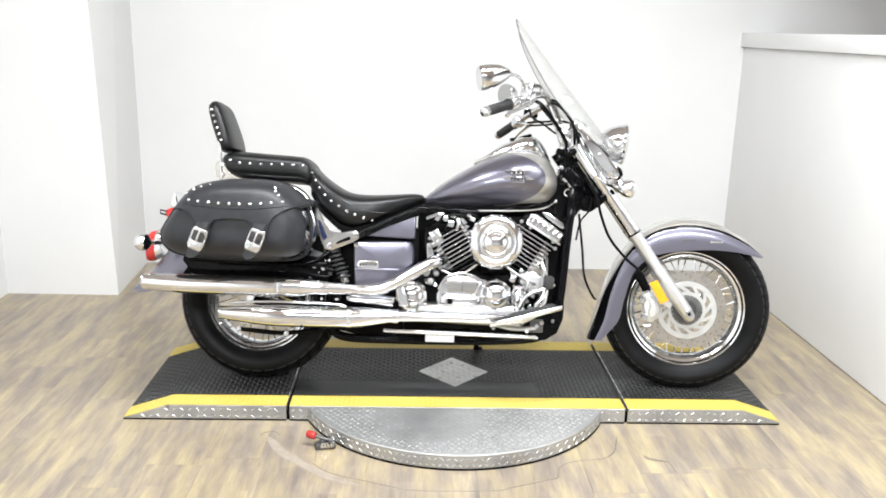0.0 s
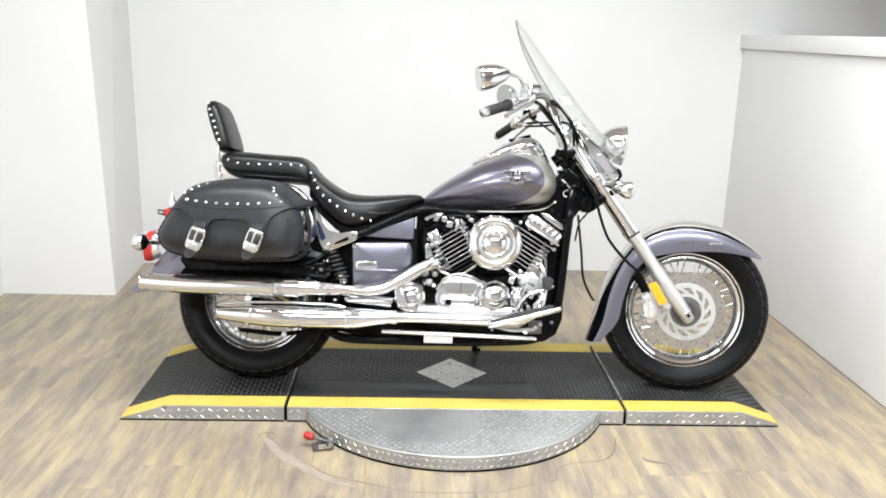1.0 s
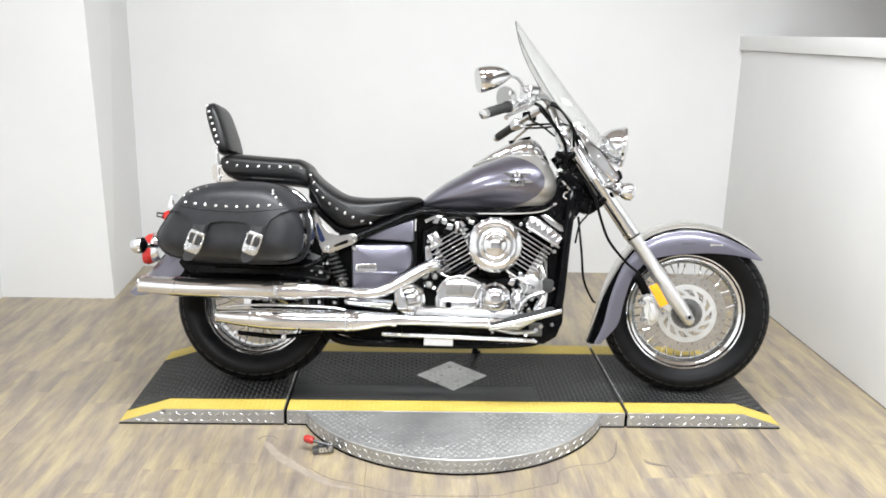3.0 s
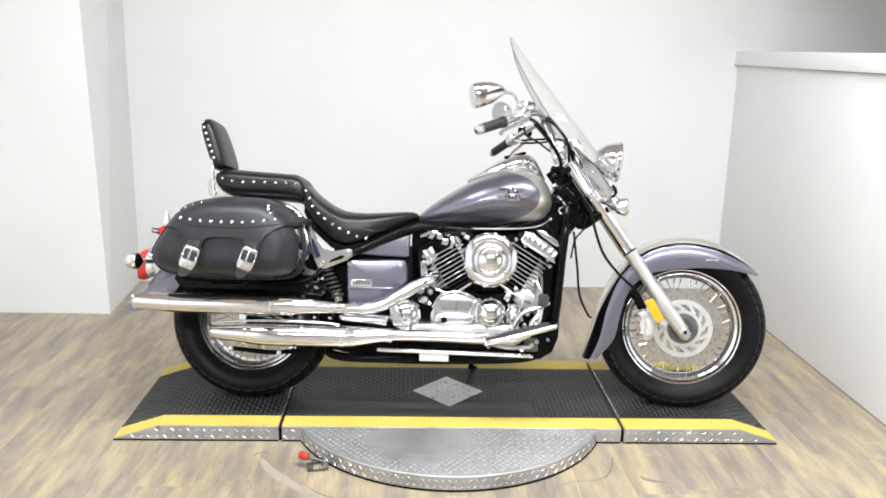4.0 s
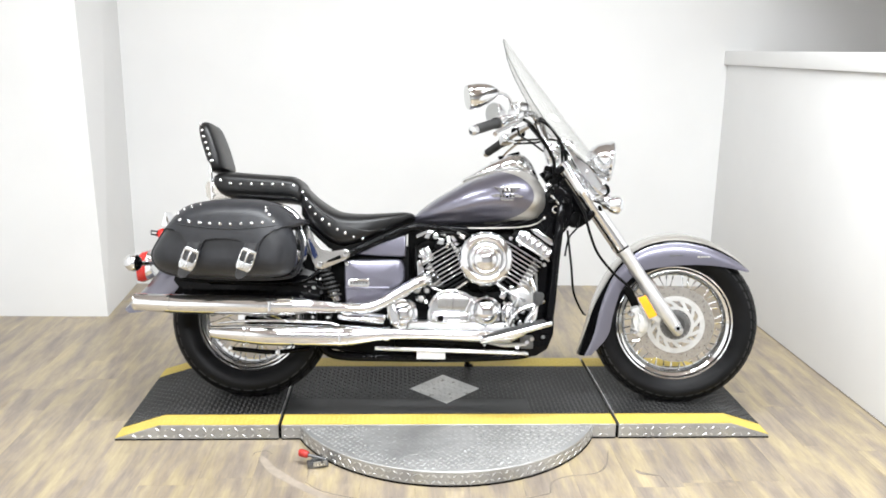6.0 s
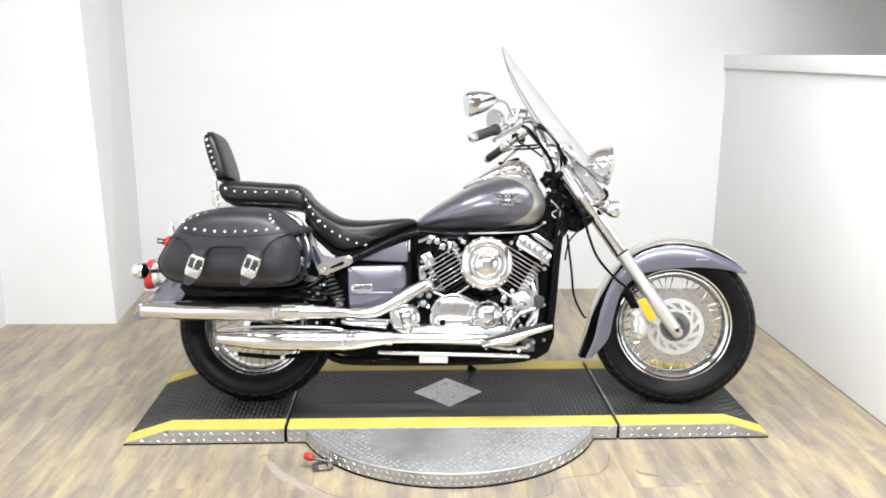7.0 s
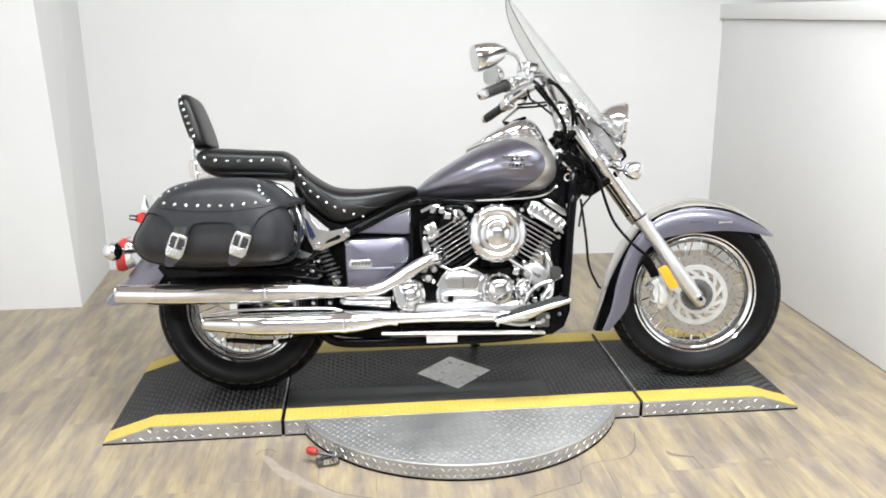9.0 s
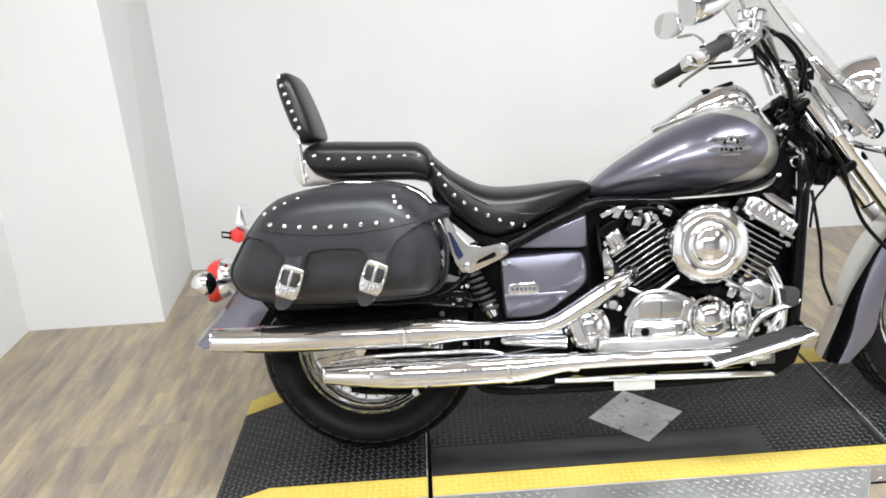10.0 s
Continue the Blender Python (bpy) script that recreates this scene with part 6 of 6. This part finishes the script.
part("pedal_link", tube([(0.248, -0.215, 0.290), (0.256, -0.215, 0.325), (0.276, -0.212, 0.350), (0.285, -0.205, 0.371)], 0.0095, 12, 4), M_COVER, pedal)

# headlight
HL = Vector((0.574, 0, 0.934))
aim = (1, 0, -0.10)
lampb = part("headlight", steered(lathe([(0.0, -0.080), (0.020, -0.077), (0.042, -0.063), (0.059, -0.040), (0.070, -0.012), (0.073, 0.006), (0.077, 0.010), (0.078, 0.019), (0.073, 0.024), (0.069, 0.019)], 56, HL, aim)), M_CHROME, bike, "chrome teardrop headlight shell")
part("headlight_reflector", steered(lathe([(0.068, 0.018), (0.056, -0.008), (0.028, -0.034), (0.0, -0.04)], 40, HL, aim)), M_CHROME, lampb)
part("headlight_lens", steered(lathe([(0.070, 0.018), (0.053, 0.027), (0.027, 0.032), (0.0, 0.034)], 40, HL, aim)), M_LENS, lampb, "clear headlight glass")
part("headlight_mount", steered(prism([(0.49, 0.84), (0.57, 0.85), (0.58, 0.81), (0.50, 0.78)], -0.05, 0.05, 0.008)), M_CHROME, bike, "chrome headlight bracket")
for y in (-0.225, 0.225):
    fs = part("front_indicator", steered(lathe([(0.0, -0.034), (0.012, -0.031), (0.026, -0.016), (0.032, 0.0), (0.033, 0.014), (0.030, 0.020), (0.018, 0.025), (0.0, 0.027)], 32, (0.590, y, 0.770), (1, 0, -0.05))), M_CHROME, bike, "chrome bullet front indicator")
    part("stalk", steered(tube([(0.582, y, 0.77), (0.55, y * 0.8, 0.776), (0.51, y * 0.42, 0.79)], 0.009, 12, 3)), M_CHROME, fs)
    part("indicator_lens", steered(lathe([(0.029, 0.018), (0.02, 0.028), (0.0, 0.031)], 24, (0.590, y, 0.770), (1, 0, -0.05))), M_LENS, fs, "clear indicator lens")
part("indicator_bar", steered(tube([(0.51, -0.1, 0.79), (0.525, 0, 0.795), (0.51, 0.1, 0.79)], 0.008, 10, 3)), M_CHROME, bike)

for k, (x, z, w, h, mat) in enumerate(((0.345, 0.895, 0.03, 0.02, M_SATIN), (0.352, 0.870, 0.034, 0.022, M_BLACK), (0.362, 0.845, 0.03, 0.024, M_SATIN), (0.372, 0.905, 0.022, 0.018, M_CHROME), (0.385, 0.865, 0.026, 0.03, M_BLACK), (0.345, 0.83, 0.022, 0.02, M_CHROME))):
    part("harness_plug", box((x, -0.045 - 0.008 * (k % 3), z), (w, 0.04, h), 0.005, 2, Matrix.Rotation(radians(20 - 15 * k), 4, "Y")), mat, bike, "wiring plug at the steering neck" if k == 0 else "")
for k, (x, z, w) in enumerate(((0.820, 0.578, 0.009), (0.832, 0.579, 0.010), (0.845, 0.580, 0.011), (0.858, 0.580, 0.009), (0.922, 0.5755, 0.010), (0.934, 0.576, 0.011), (0.946, 0.576, 0.009), (0.958, 0.576, 0.010))):
    part("trim_bar", steered(box((x, -0.0903, z), (w, 0.0016, 0.0075 if k in (0, 4) else 0.0055), 0.0005, 1)), M_SILVER if k > 3 else M_DARKSTEEL, front_fender)

# windshield
rows = []
SH = [(1.392, 0.172, 0.02, 0.0), (1.388, 0.176, 0.075, 0.006), (1.372, 0.188, 0.125, 0.016), (1.335, 0.216, 0.175, 0.034), (1.27, 0.267, 0.215, 0.056), (1.17, 0.346, 0.235, 0.078), (1.07, 0.424, 0.24, 0.088), (0.98, 0.497, 0.22, 0.08), (0.92, 0.540, 0.17, 0.05), (0.875, 0.572, 0.13, 0.03)]
for z, x, w, sweep in smooth_line(SH, 5):
    rows.append([(x - sweep * s * s, w * s, z - 0.03 * sweep * s * s) for s in np.linspace(-1, 1, 25)])
bm = loft(rows, caps=False, around=False)
bmesh.ops.recalc_face_normals(bm, faces=bm.faces[:])
bmesh.ops.solidify(bm, geom=bm.faces[:], thickness=0.004)
shield = part("windshield", steered(bm), M_SHIELD, bike, "clear curved acrylic windshield")
shield.visible_shadow = False
edge = [rows[0][12]] + [r[0] for r in rows[2:]]
for sgn in (1, -1):
    part("shield_edge", steered(tube([(p[0], sgn * p[1], p[2]) for p in edge], 0.0013, 6)), M_SATIN, shield, "dark polished rim of the windshield")
for y in (-0.160, 0.160):
    stay = part("windshield_stay", steered(prism([(0.392, 1.005), (0.404, 1.018), (0.425, 1.005), (0.50, 0.905), (0.560, 0.838), (0.568, 0.818), (0.558, 0.802), (0.536, 0.806), (0.47, 0.886)], y - 0.005, y + 0.005, 0.003)), M_CHROME, bike, "flat chrome windshield mounting plate")
    part("stay_bolt", steered(lathe([(0.0, -0.014), (0.008, -0.013), (0.011, -0.006), (0.011, 0.014), (0.0, 0.015)], 20, (0.548, y, 0.822))), M_CHROME, stay)
    part("stay_bolt", steered(lathe([(0.0, -0.011), (0.007, -0.010), (0.009, 0.0), (0.0, 0.012)], 18, (0.408, y, 1.000))), M_CHROME, stay)
    for x, z in ((0.447, 0.948), (0.492, 0.890)):
        part("stay_bolt", steered(lathe([(0.0, -0.010), (0.005, -0.009), (0.0065, -0.004), (0.0065, 0.010), (0.0, 0.011)], 14, (x, y, z))), M_CHROME, stay)
    part("stay_rubber", steered(prism([(0.548, 0.800), (0.566, 0.800), (0.580, 0.818), (0.574, 0.838), (0.556, 0.852), (0.560, 0.822)], y * 0.97 - 0.006, y * 0.97 + 0.006, 0.003)), M_SATIN, stay, "black rubber bush at the plate's foot")
    part("stay_rod", steered(tube([(0.43, y * 0.9, 0.955), (0.52, y * 0.8, 0.835)], 0.006, 10)), M_CHROME, stay)

SHZ = np.array(SH, float)[::-1]
patch = []
for z in (1.078, 1.089, 1.100):
    sx, sw, ss = [float(np.interp(z, SHZ[:, 0], SHZ[:, k])) for k in (1, 2, 3)]
    patch.append([(sx - ss * q * q - 0.0012, sw * q - 0.0006, z - 0.03 * ss * q * q - 0.0008) for q in (-0.80, -0.72, -0.64, -0.56)])
part("shield_label", steered(loft(patch, caps=False, around=False)), M_WHITE, shield, "small blank white label on the windshield")

# handlebar
BARS = STEER @ Matrix.Translation((0.012, 0, 1.0)) @ Matrix.Rotation(radians(-3.7), 4, "X") @ Matrix.Translation((0, 0, -1.0))


def barred(bm):
    bmesh.ops.transform(bm, matrix=BARS, verts=bm.verts[:])
    return bm


BAR = [(0.075, -0.425, 0.998), (0.155, -0.315, 1.040), (0.195, -0.27, 1.062), (0.265, -0.18, 1.092), (0.292, -0.10, 1.078), (0.297, 0, 1.072), (0.292, 0.10, 1.078), (0.265, 0.18, 1.092), (0.195, 0.27, 1.062), (0.155, 0.315, 1.040), (0.075, 0.425, 0.998)]
part("handlebar", barred(tube(BAR, 0.0125, 14, 6)), M_CHROME, bike, "chrome pulled-back handlebar")
for s in (-1, 1):
    part("riser", barred(tube([(0.352, s * 0.05, 0.925), (0.32, s * 0.05, 1.02), (0.295, s * 0.05, 1.078)], [0.018, 0.016, 0.02], 16, 4)), M_CHROME, bike, "chrome handlebar riser")
    p0, p1 = Vector((0.077, s * 0.422, 0.999)), Vector((0.150, s * 0.322, 1.037))
    d = (p1 - p0).normalized()
    grip = part("grip", barred(tube([p0, p0 + d * 0.004, p0 + d * 0.03, p1 - d * 0.012, p1 - d * 0.01, p1], [0.014, 0.0172, 0.0172, 0.0172, 0.021, 0.021], 20)), M_GRIP, bike, "black rubber handlebar grip")
    for k in range(7):
        q = p0 + d * (0.018 + 0.013 * k)
        part("grip_ring", barred(tube([q, q + d * 0.005], 0.0178, 20)), M_GRIP, grip)
    part("grip_end", barred(tube([p0 - d * 0.014, p0 - d * 0.012, p0 - d * 0.002, p0 + d * 0.006], [0.010, 0.0165, 0.0185, 0.0175], 20)), M_CHROME, grip, "chrome grip end cap")
    part("switch_housing", barred(box(p1 + d * 0.024, (0.046, 0.05, 0.042), 0.012, 3, d.to_track_quat("X", "Z").to_matrix().to_4x4())), M_CHROME, bike, "chrome switch housing")
    part("lever", barred(tube([(0.235, s * 0.27, 1.062), (0.225, s * 0.31, 1.045), (0.19, s * 0.36, 1.020), (0.155, s * 0.415, 0.995), (0.148, s * 0.428, 0.985)], [0.009, 0.008, 0.0065, 0.006, 0.008], 12, 4)), M_CHROME, bike, "chrome hand lever")
    part("lever_clamp", barred(box((0.215, s * 0.268, 1.075), (0.05, 0.04, 0.034), 0.008, 3, Matrix.Rotation(radians(s * 40), 4, "Z"))), M_CHROME if s < 0 else M_SATIN, bike, "chrome lever clamp" if s < 0 else "black clutch lever perch")
    part("mirror_stem", barred(tube([(0.205, s * 0.275, 1.075), (0.20, s * 0.285, 1.105), (0.18, s * 0.335, 1.132), (0.140, s * 0.384, 1.134)], 0.0055, 10, 5)), M_CHROME, bike, "chrome mirror stem")
    n = Vector((-0.90, -0.30, -0.16)).normalized() if s < 0 else Vector((-0.78, -0.62, 0.0)).normalized()
    u = Vector((0, 0, 1)).cross(n).normalized()
    v = n.cross(u)
    if s < 0:
        o, shell = Vector((0.050, -0.413, 1.112)), ((0.112, 0.007, 0.007, 0.006), (0.106, 0.015, 0.014, 0.006), (0.090, 0.027, 0.025, 0.006), (0.066, 0.039, 0.036, 0.005), (0.038, 0.046, 0.0425, 0.002), (0.012, 0.047, 0.044, 0.0), (0.003, 0.0465, 0.0435, 0.0), (0.0, 0.045, 0.042, 0.0))
        wide, tall = 0.042, 0.039
    else:
        o, shell = Vector((0.100, 0.344, 1.168)), ((0.062, 0.006, 0.005, 0.0), (0.058, 0.016, 0.013, 0.0), (0.048, 0.031, 0.024, 0.0), (0.032, 0.044, 0.034, 0.0), (0.014, 0.052, 0.0405, 0.0), (0.004, 0.054, 0.0425, 0.0), (0.0, 0.053, 0.0415, 0.0))
        wide, tall = 0.0475, 0.0365
    rings = [superring(o - n * f + Vector((0, 0, rise)), w, h, 2.3, 36, u, v) for f, w, h, rise in shell]
    mir = part("mirror", barred(loft(rings)), M_CHROME, bike, "chrome oval rear-view mirror")
    face = [superring(o + n * f, wide, tall, 2.3, 36, u, v) for f in (-0.001, 0.0015)]
    part("mirror_glass", barred(loft(face)), M_MIRROR, mir, "mirror glass")
part("master_cylinder", barred(box((0.225, -0.25, 1.102), (0.055, 0.06, 0.036), 0.010, 3, Matrix.Rotation(radians(-40), 4, "Z"))), M_CHROME, bike, "chrome brake fluid reservoir")

# cables and hoses
for pts, r in (
    ([(0.225, -0.25, 1.055), (0.262, -0.16, 1.05), (0.318, -0.11, 0.99), (0.358, -0.09, 0.93), (0.366, -0.075, 0.87), (0.375, -0.06, 0.78), (0.38, -0.055, 0.72)], 0.0068),
    ([(0.285, -0.18, 1.060), (0.310, -0.175, 1.056), (0.345, -0.165, 1.030), (0.380, -0.135, 0.985), (0.395, -0.07, 0.93), (0.41, -0.05, 0.86)], 0.0058),
    ([(0.43, -0.135, 0.80), (0.458, -0.135, 0.75), (0.474, -0.135, 0.72), (0.496, -0.135, 0.645), (0.528, -0.135, 0.57), (0.59, -0.135, 0.497), (0.648, -0.135, 0.446), (0.685, -0.125, 0.38)], 0.0052),
    ([(0.235, 0.20, 1.02), (0.30, 0.12, 1.015), (0.36, 0.04, 1.012), (0.405, -0.04, 0.98), (0.42, -0.05, 0.90)], 0.0042),
    ([(0.24, 0.22, 1.035), (0.31, 0.13, 1.03), (0.38, 0.05, 1.02), (0.43, 0.0, 0.97), (0.46, -0.02, 0.89)], 0.0042),
    ([(0.20, -0.285, 1.02), (0.215, -0.25, 0.995), (0.26, -0.17, 0.985), (0.32, -0.08, 0.96)], 0.0038),
    ([(0.42, -0.07, 0.66), (0.435, -0.085, 0.52), (0.45, -0.06, 0.42), (0.49, -0.02, 0.345), (0.51, 0.02, 0.33)], 0.0045),
    ([(0.47, -0.07, 0.72), (0.455, -0.075, 0.67), (0.425, -0.075, 0.63), (0.41, -0.08, 0.56)], 0.0036),
    *[([(0.300, -0.10 + 0.02 * k, 1.085), (0.338, -0.105 + 0.02 * k, 1.055), (0.385 + 0.004 * k, -0.09 + 0.02 * k, 0.995), (0.412 + 0.005 * k, -0.06 + 0.02 * k, 0.93), (0.428, -0.05 + 0.02 * k, 0.86)], 0.0065) for k in range(1)],
    *[([(0.262 + 0.006 * k, -0.06 + 0.032 * k, 1.066 + 0.004 * k), (0.315 + 0.006 * k, -0.06 + 0.03 * k, 1.005), (0.362 + 0.008 * k, -0.055 + 0.025 * k, 0.945), (0.374 + 0.008 * k, -0.05 + 0.018 * k, 0.875), (0.385 + 0.006 * k, -0.045 + 0.012 * k, 0.80)], 0.0060) for k in range(2)],
):
    part("cable", tube(pts, r, 10, 6), M_CABLE, bike, "black rubber control cable")
part("cable_guide", steered(tube([(0.645, -0.13, 0.455), (0.665, -0.128, 0.43), (0.685, -0.122, 0.39)], [0.013, 0.014, 0.013], 12, 3)), M_SATIN, bike, "black hose guide on the fork")


# small fasteners, clamps and brackets in the black gaps
rnd_f = random.Random(11)
FASTENER = [finish("fastener", lathe([(0.0, r * 0.8), (r * 0.55, r * 0.75), (r * 0.6, r * 0.35), (r, r * 0.3), (r, -0.004)], 8, axis=(0, 0, 1)), m) for r, m in ((0.006, M_CHROME), (0.008, M_ALLOY), (0.0045, M_CHROME), (0.007, M_DARKSTEEL))]
for x0, x1, z0, z1, y, count in ((0.27, 0.33, 0.215, 0.27, -0.150, 2), (0.325, 0.40, 0.665, 0.83, -0.080, 3), (-0.60, -0.445, 0.385, 0.50, -0.152, 10), (-0.42, -0.29, 0.30, 0.335, -0.135, 7), (-0.165, -0.115, 0.37, 0.465, -0.142, 5),
                                  (0.10, 0.26, 0.205, 0.245, -0.152, 3), (0.16, 0.28, 0.27, 0.44, -0.168, 3), (-0.13, 0.02, 0.625, 0.655, -0.135, 6), (-0.55, -0.20, 0.545, 0.60, -0.158, 0)):
    for k in range(count):
        set_on(rnd_f.choice(FASTENER), "fastener", bike, (rnd_f.uniform(x0, x1), y - 0.006 * rnd_f.random(), rnd_f.uniform(z0, z1)), (0.3 * rnd_f.uniform(-1, 1), -1, 0.4 * rnd_f.uniform(-0.4, 1)))
# bright clamps between the risers and the tank, and the black bracket before them
top = part("top_clamp", prism([(0.325, 0.955), (0.338, 0.998), (0.372, 1.002), (0.388, 0.975), (0.384, 0.922), (0.352, 0.912)], -0.078, -0.052, 0.010, 3), M_ALLOY, bike, "cast alloy upper steering clamp")
for x, z in ((0.345, 0.985), (0.372, 0.982), (0.350, 0.940), (0.374, 0.935)):
    part("clamp_bolt", lathe([(0.0, -0.010), (0.006, -0.009), (0.0065, -0.003), (0.010, -0.002), (0.010, 0.004)], 12, (x, -0.076, z)), M_CHROME, top)
part("clamp_rib", tube([(0.335, -0.080, 0.968), (0.360, -0.084, 0.960), (0.380, -0.080, 0.948)], 0.006, 10, 4), M_CHROME, top)
part("cable_bracket", prism([(0.392, 1.012), (0.440, 1.004), (0.436, 0.950), (0.398, 0.958), (0.386, 0.975)], -0.055, -0.047, 0.003), M_SATIN, bike, "black cable bracket ahead of the clamp")
part("bracket_slot", box((0.416, -0.056, 0.976), (0.026, 0.003, 0.006), 0.001, 1, Matrix.Rotation(radians(-20), 4, "Y")), M_ALLOY, bike)
# clamps and fittings at the steering neck
for k, (x, z, a) in enumerate(((0.338, 0.862, 30), (0.352, 0.815, -35), (0.392, 0.842, 60), (0.362, 0.772, 10), (0.41, 0.775, -50), (0.405, 0.690, 80))):
    d = Vector((math.cos(radians(a)), 0, math.sin(radians(a)))) * 0.017
    c = Vector((x, -0.090, z))
    part("hose_fitting", tube([c - d, c - d * 0.4, c - d * 0.38, c + d * 0.5, c + d * 0.52, c + d], [0.0042, 0.0042, 0.0068, 0.0068, 0.0042, 0.0042], 10), M_ENGINE, bike, "small black hose fitting" if k == 0 else "")
# hoses over the frame by the shock and the crankcase
for pts, r, m in (([(-0.60, -0.15, 0.44), (-0.56, -0.165, 0.455), (-0.50, -0.165, 0.425), (-0.44, -0.15, 0.44)], 0.005, M_CABLE),
                  ([(-0.43, -0.145, 0.33), (-0.38, -0.152, 0.322), (-0.33, -0.15, 0.325), (-0.27, -0.14, 0.32)], 0.011, M_STEEL),
                  ([(-0.15, -0.15, 0.45), (-0.135, -0.16, 0.42), (-0.14, -0.158, 0.385)], 0.009, M_CABLE),
                  ([(0.20, -0.165, 0.43), (0.225, -0.17, 0.40), (0.21, -0.17, 0.36), (0.225, -0.165, 0.325)], 0.006, M_ALLOY),
                  ([(0.12, -0.14, 0.235), (0.18, -0.15, 0.225), (0.26, -0.15, 0.23)], 0.008, M_ALLOY)):
    part("hose", tube(pts, r, 10, 5), m, bike)
part("chrome_strap", box((-0.135, -0.15, 0.636), (0.05, 0.006, 0.014), 0.002, 1, Matrix.Rotation(radians(-24), 4, "Y")), M_CHROME, bike, "bright strap under the tank")
part("breather_cap", lathe([(0.0, -0.016), (0.011, -0.014), (0.014, -0.004), (0.014, 0.02)], 20, (-0.085, -0.145, 0.628)), M_CHROME, bike, "small round chrome cap by the rear cylinder")
part("wire_clip", box((0.015, -0.15, 0.628), (0.022, 0.012, 0.016), 0.003, 2, Matrix.Rotation(radians(20), 4, "Y")), M_CHROME, bike)
part("chrome_strap", box((-0.05, -0.13, 0.643), (0.04, 0.006, 0.010), 0.002, 1, Matrix.Rotation(radians(-30), 4, "Y")), M_CHROME, bike)


# ---- floor planks ----
PW, PL = 0.178, 1.22
meshes = {}


def plank(length):
    key = round(length, 3)
    if key not in meshes:
        g = 0.0001
        bm = loft([[(-PW / 2 + i, -length / 2 + i, z), (PW / 2 - i, -length / 2 + i, z), (PW / 2 - i, length / 2 - i, z), (-PW / 2 + i, length / 2 - i, z)] for z, i in ((-0.003, g), (-0.0004, g), (0.0, g + 0.00025))])
        meshes[key] = finish("plank", bm, M_PLANK)
    return meshes[key]


rnd = random.Random(4)
x = LEFT + PW / 2
while x < FAR:
    y = FRONT - rnd.random() * PL
    while y < BACK:
        y0, y1 = max(y, FRONT), min(y + PL, BACK)
        if y1 - y0 > 0.06:
            length = round((y1 - y0) * 50) / 50
            ob = new("plank", plank(length))
            ob.parent = floor_base
            ob.location = (x, (y0 + y1) / 2, 0)
        y += PL
    x += PW
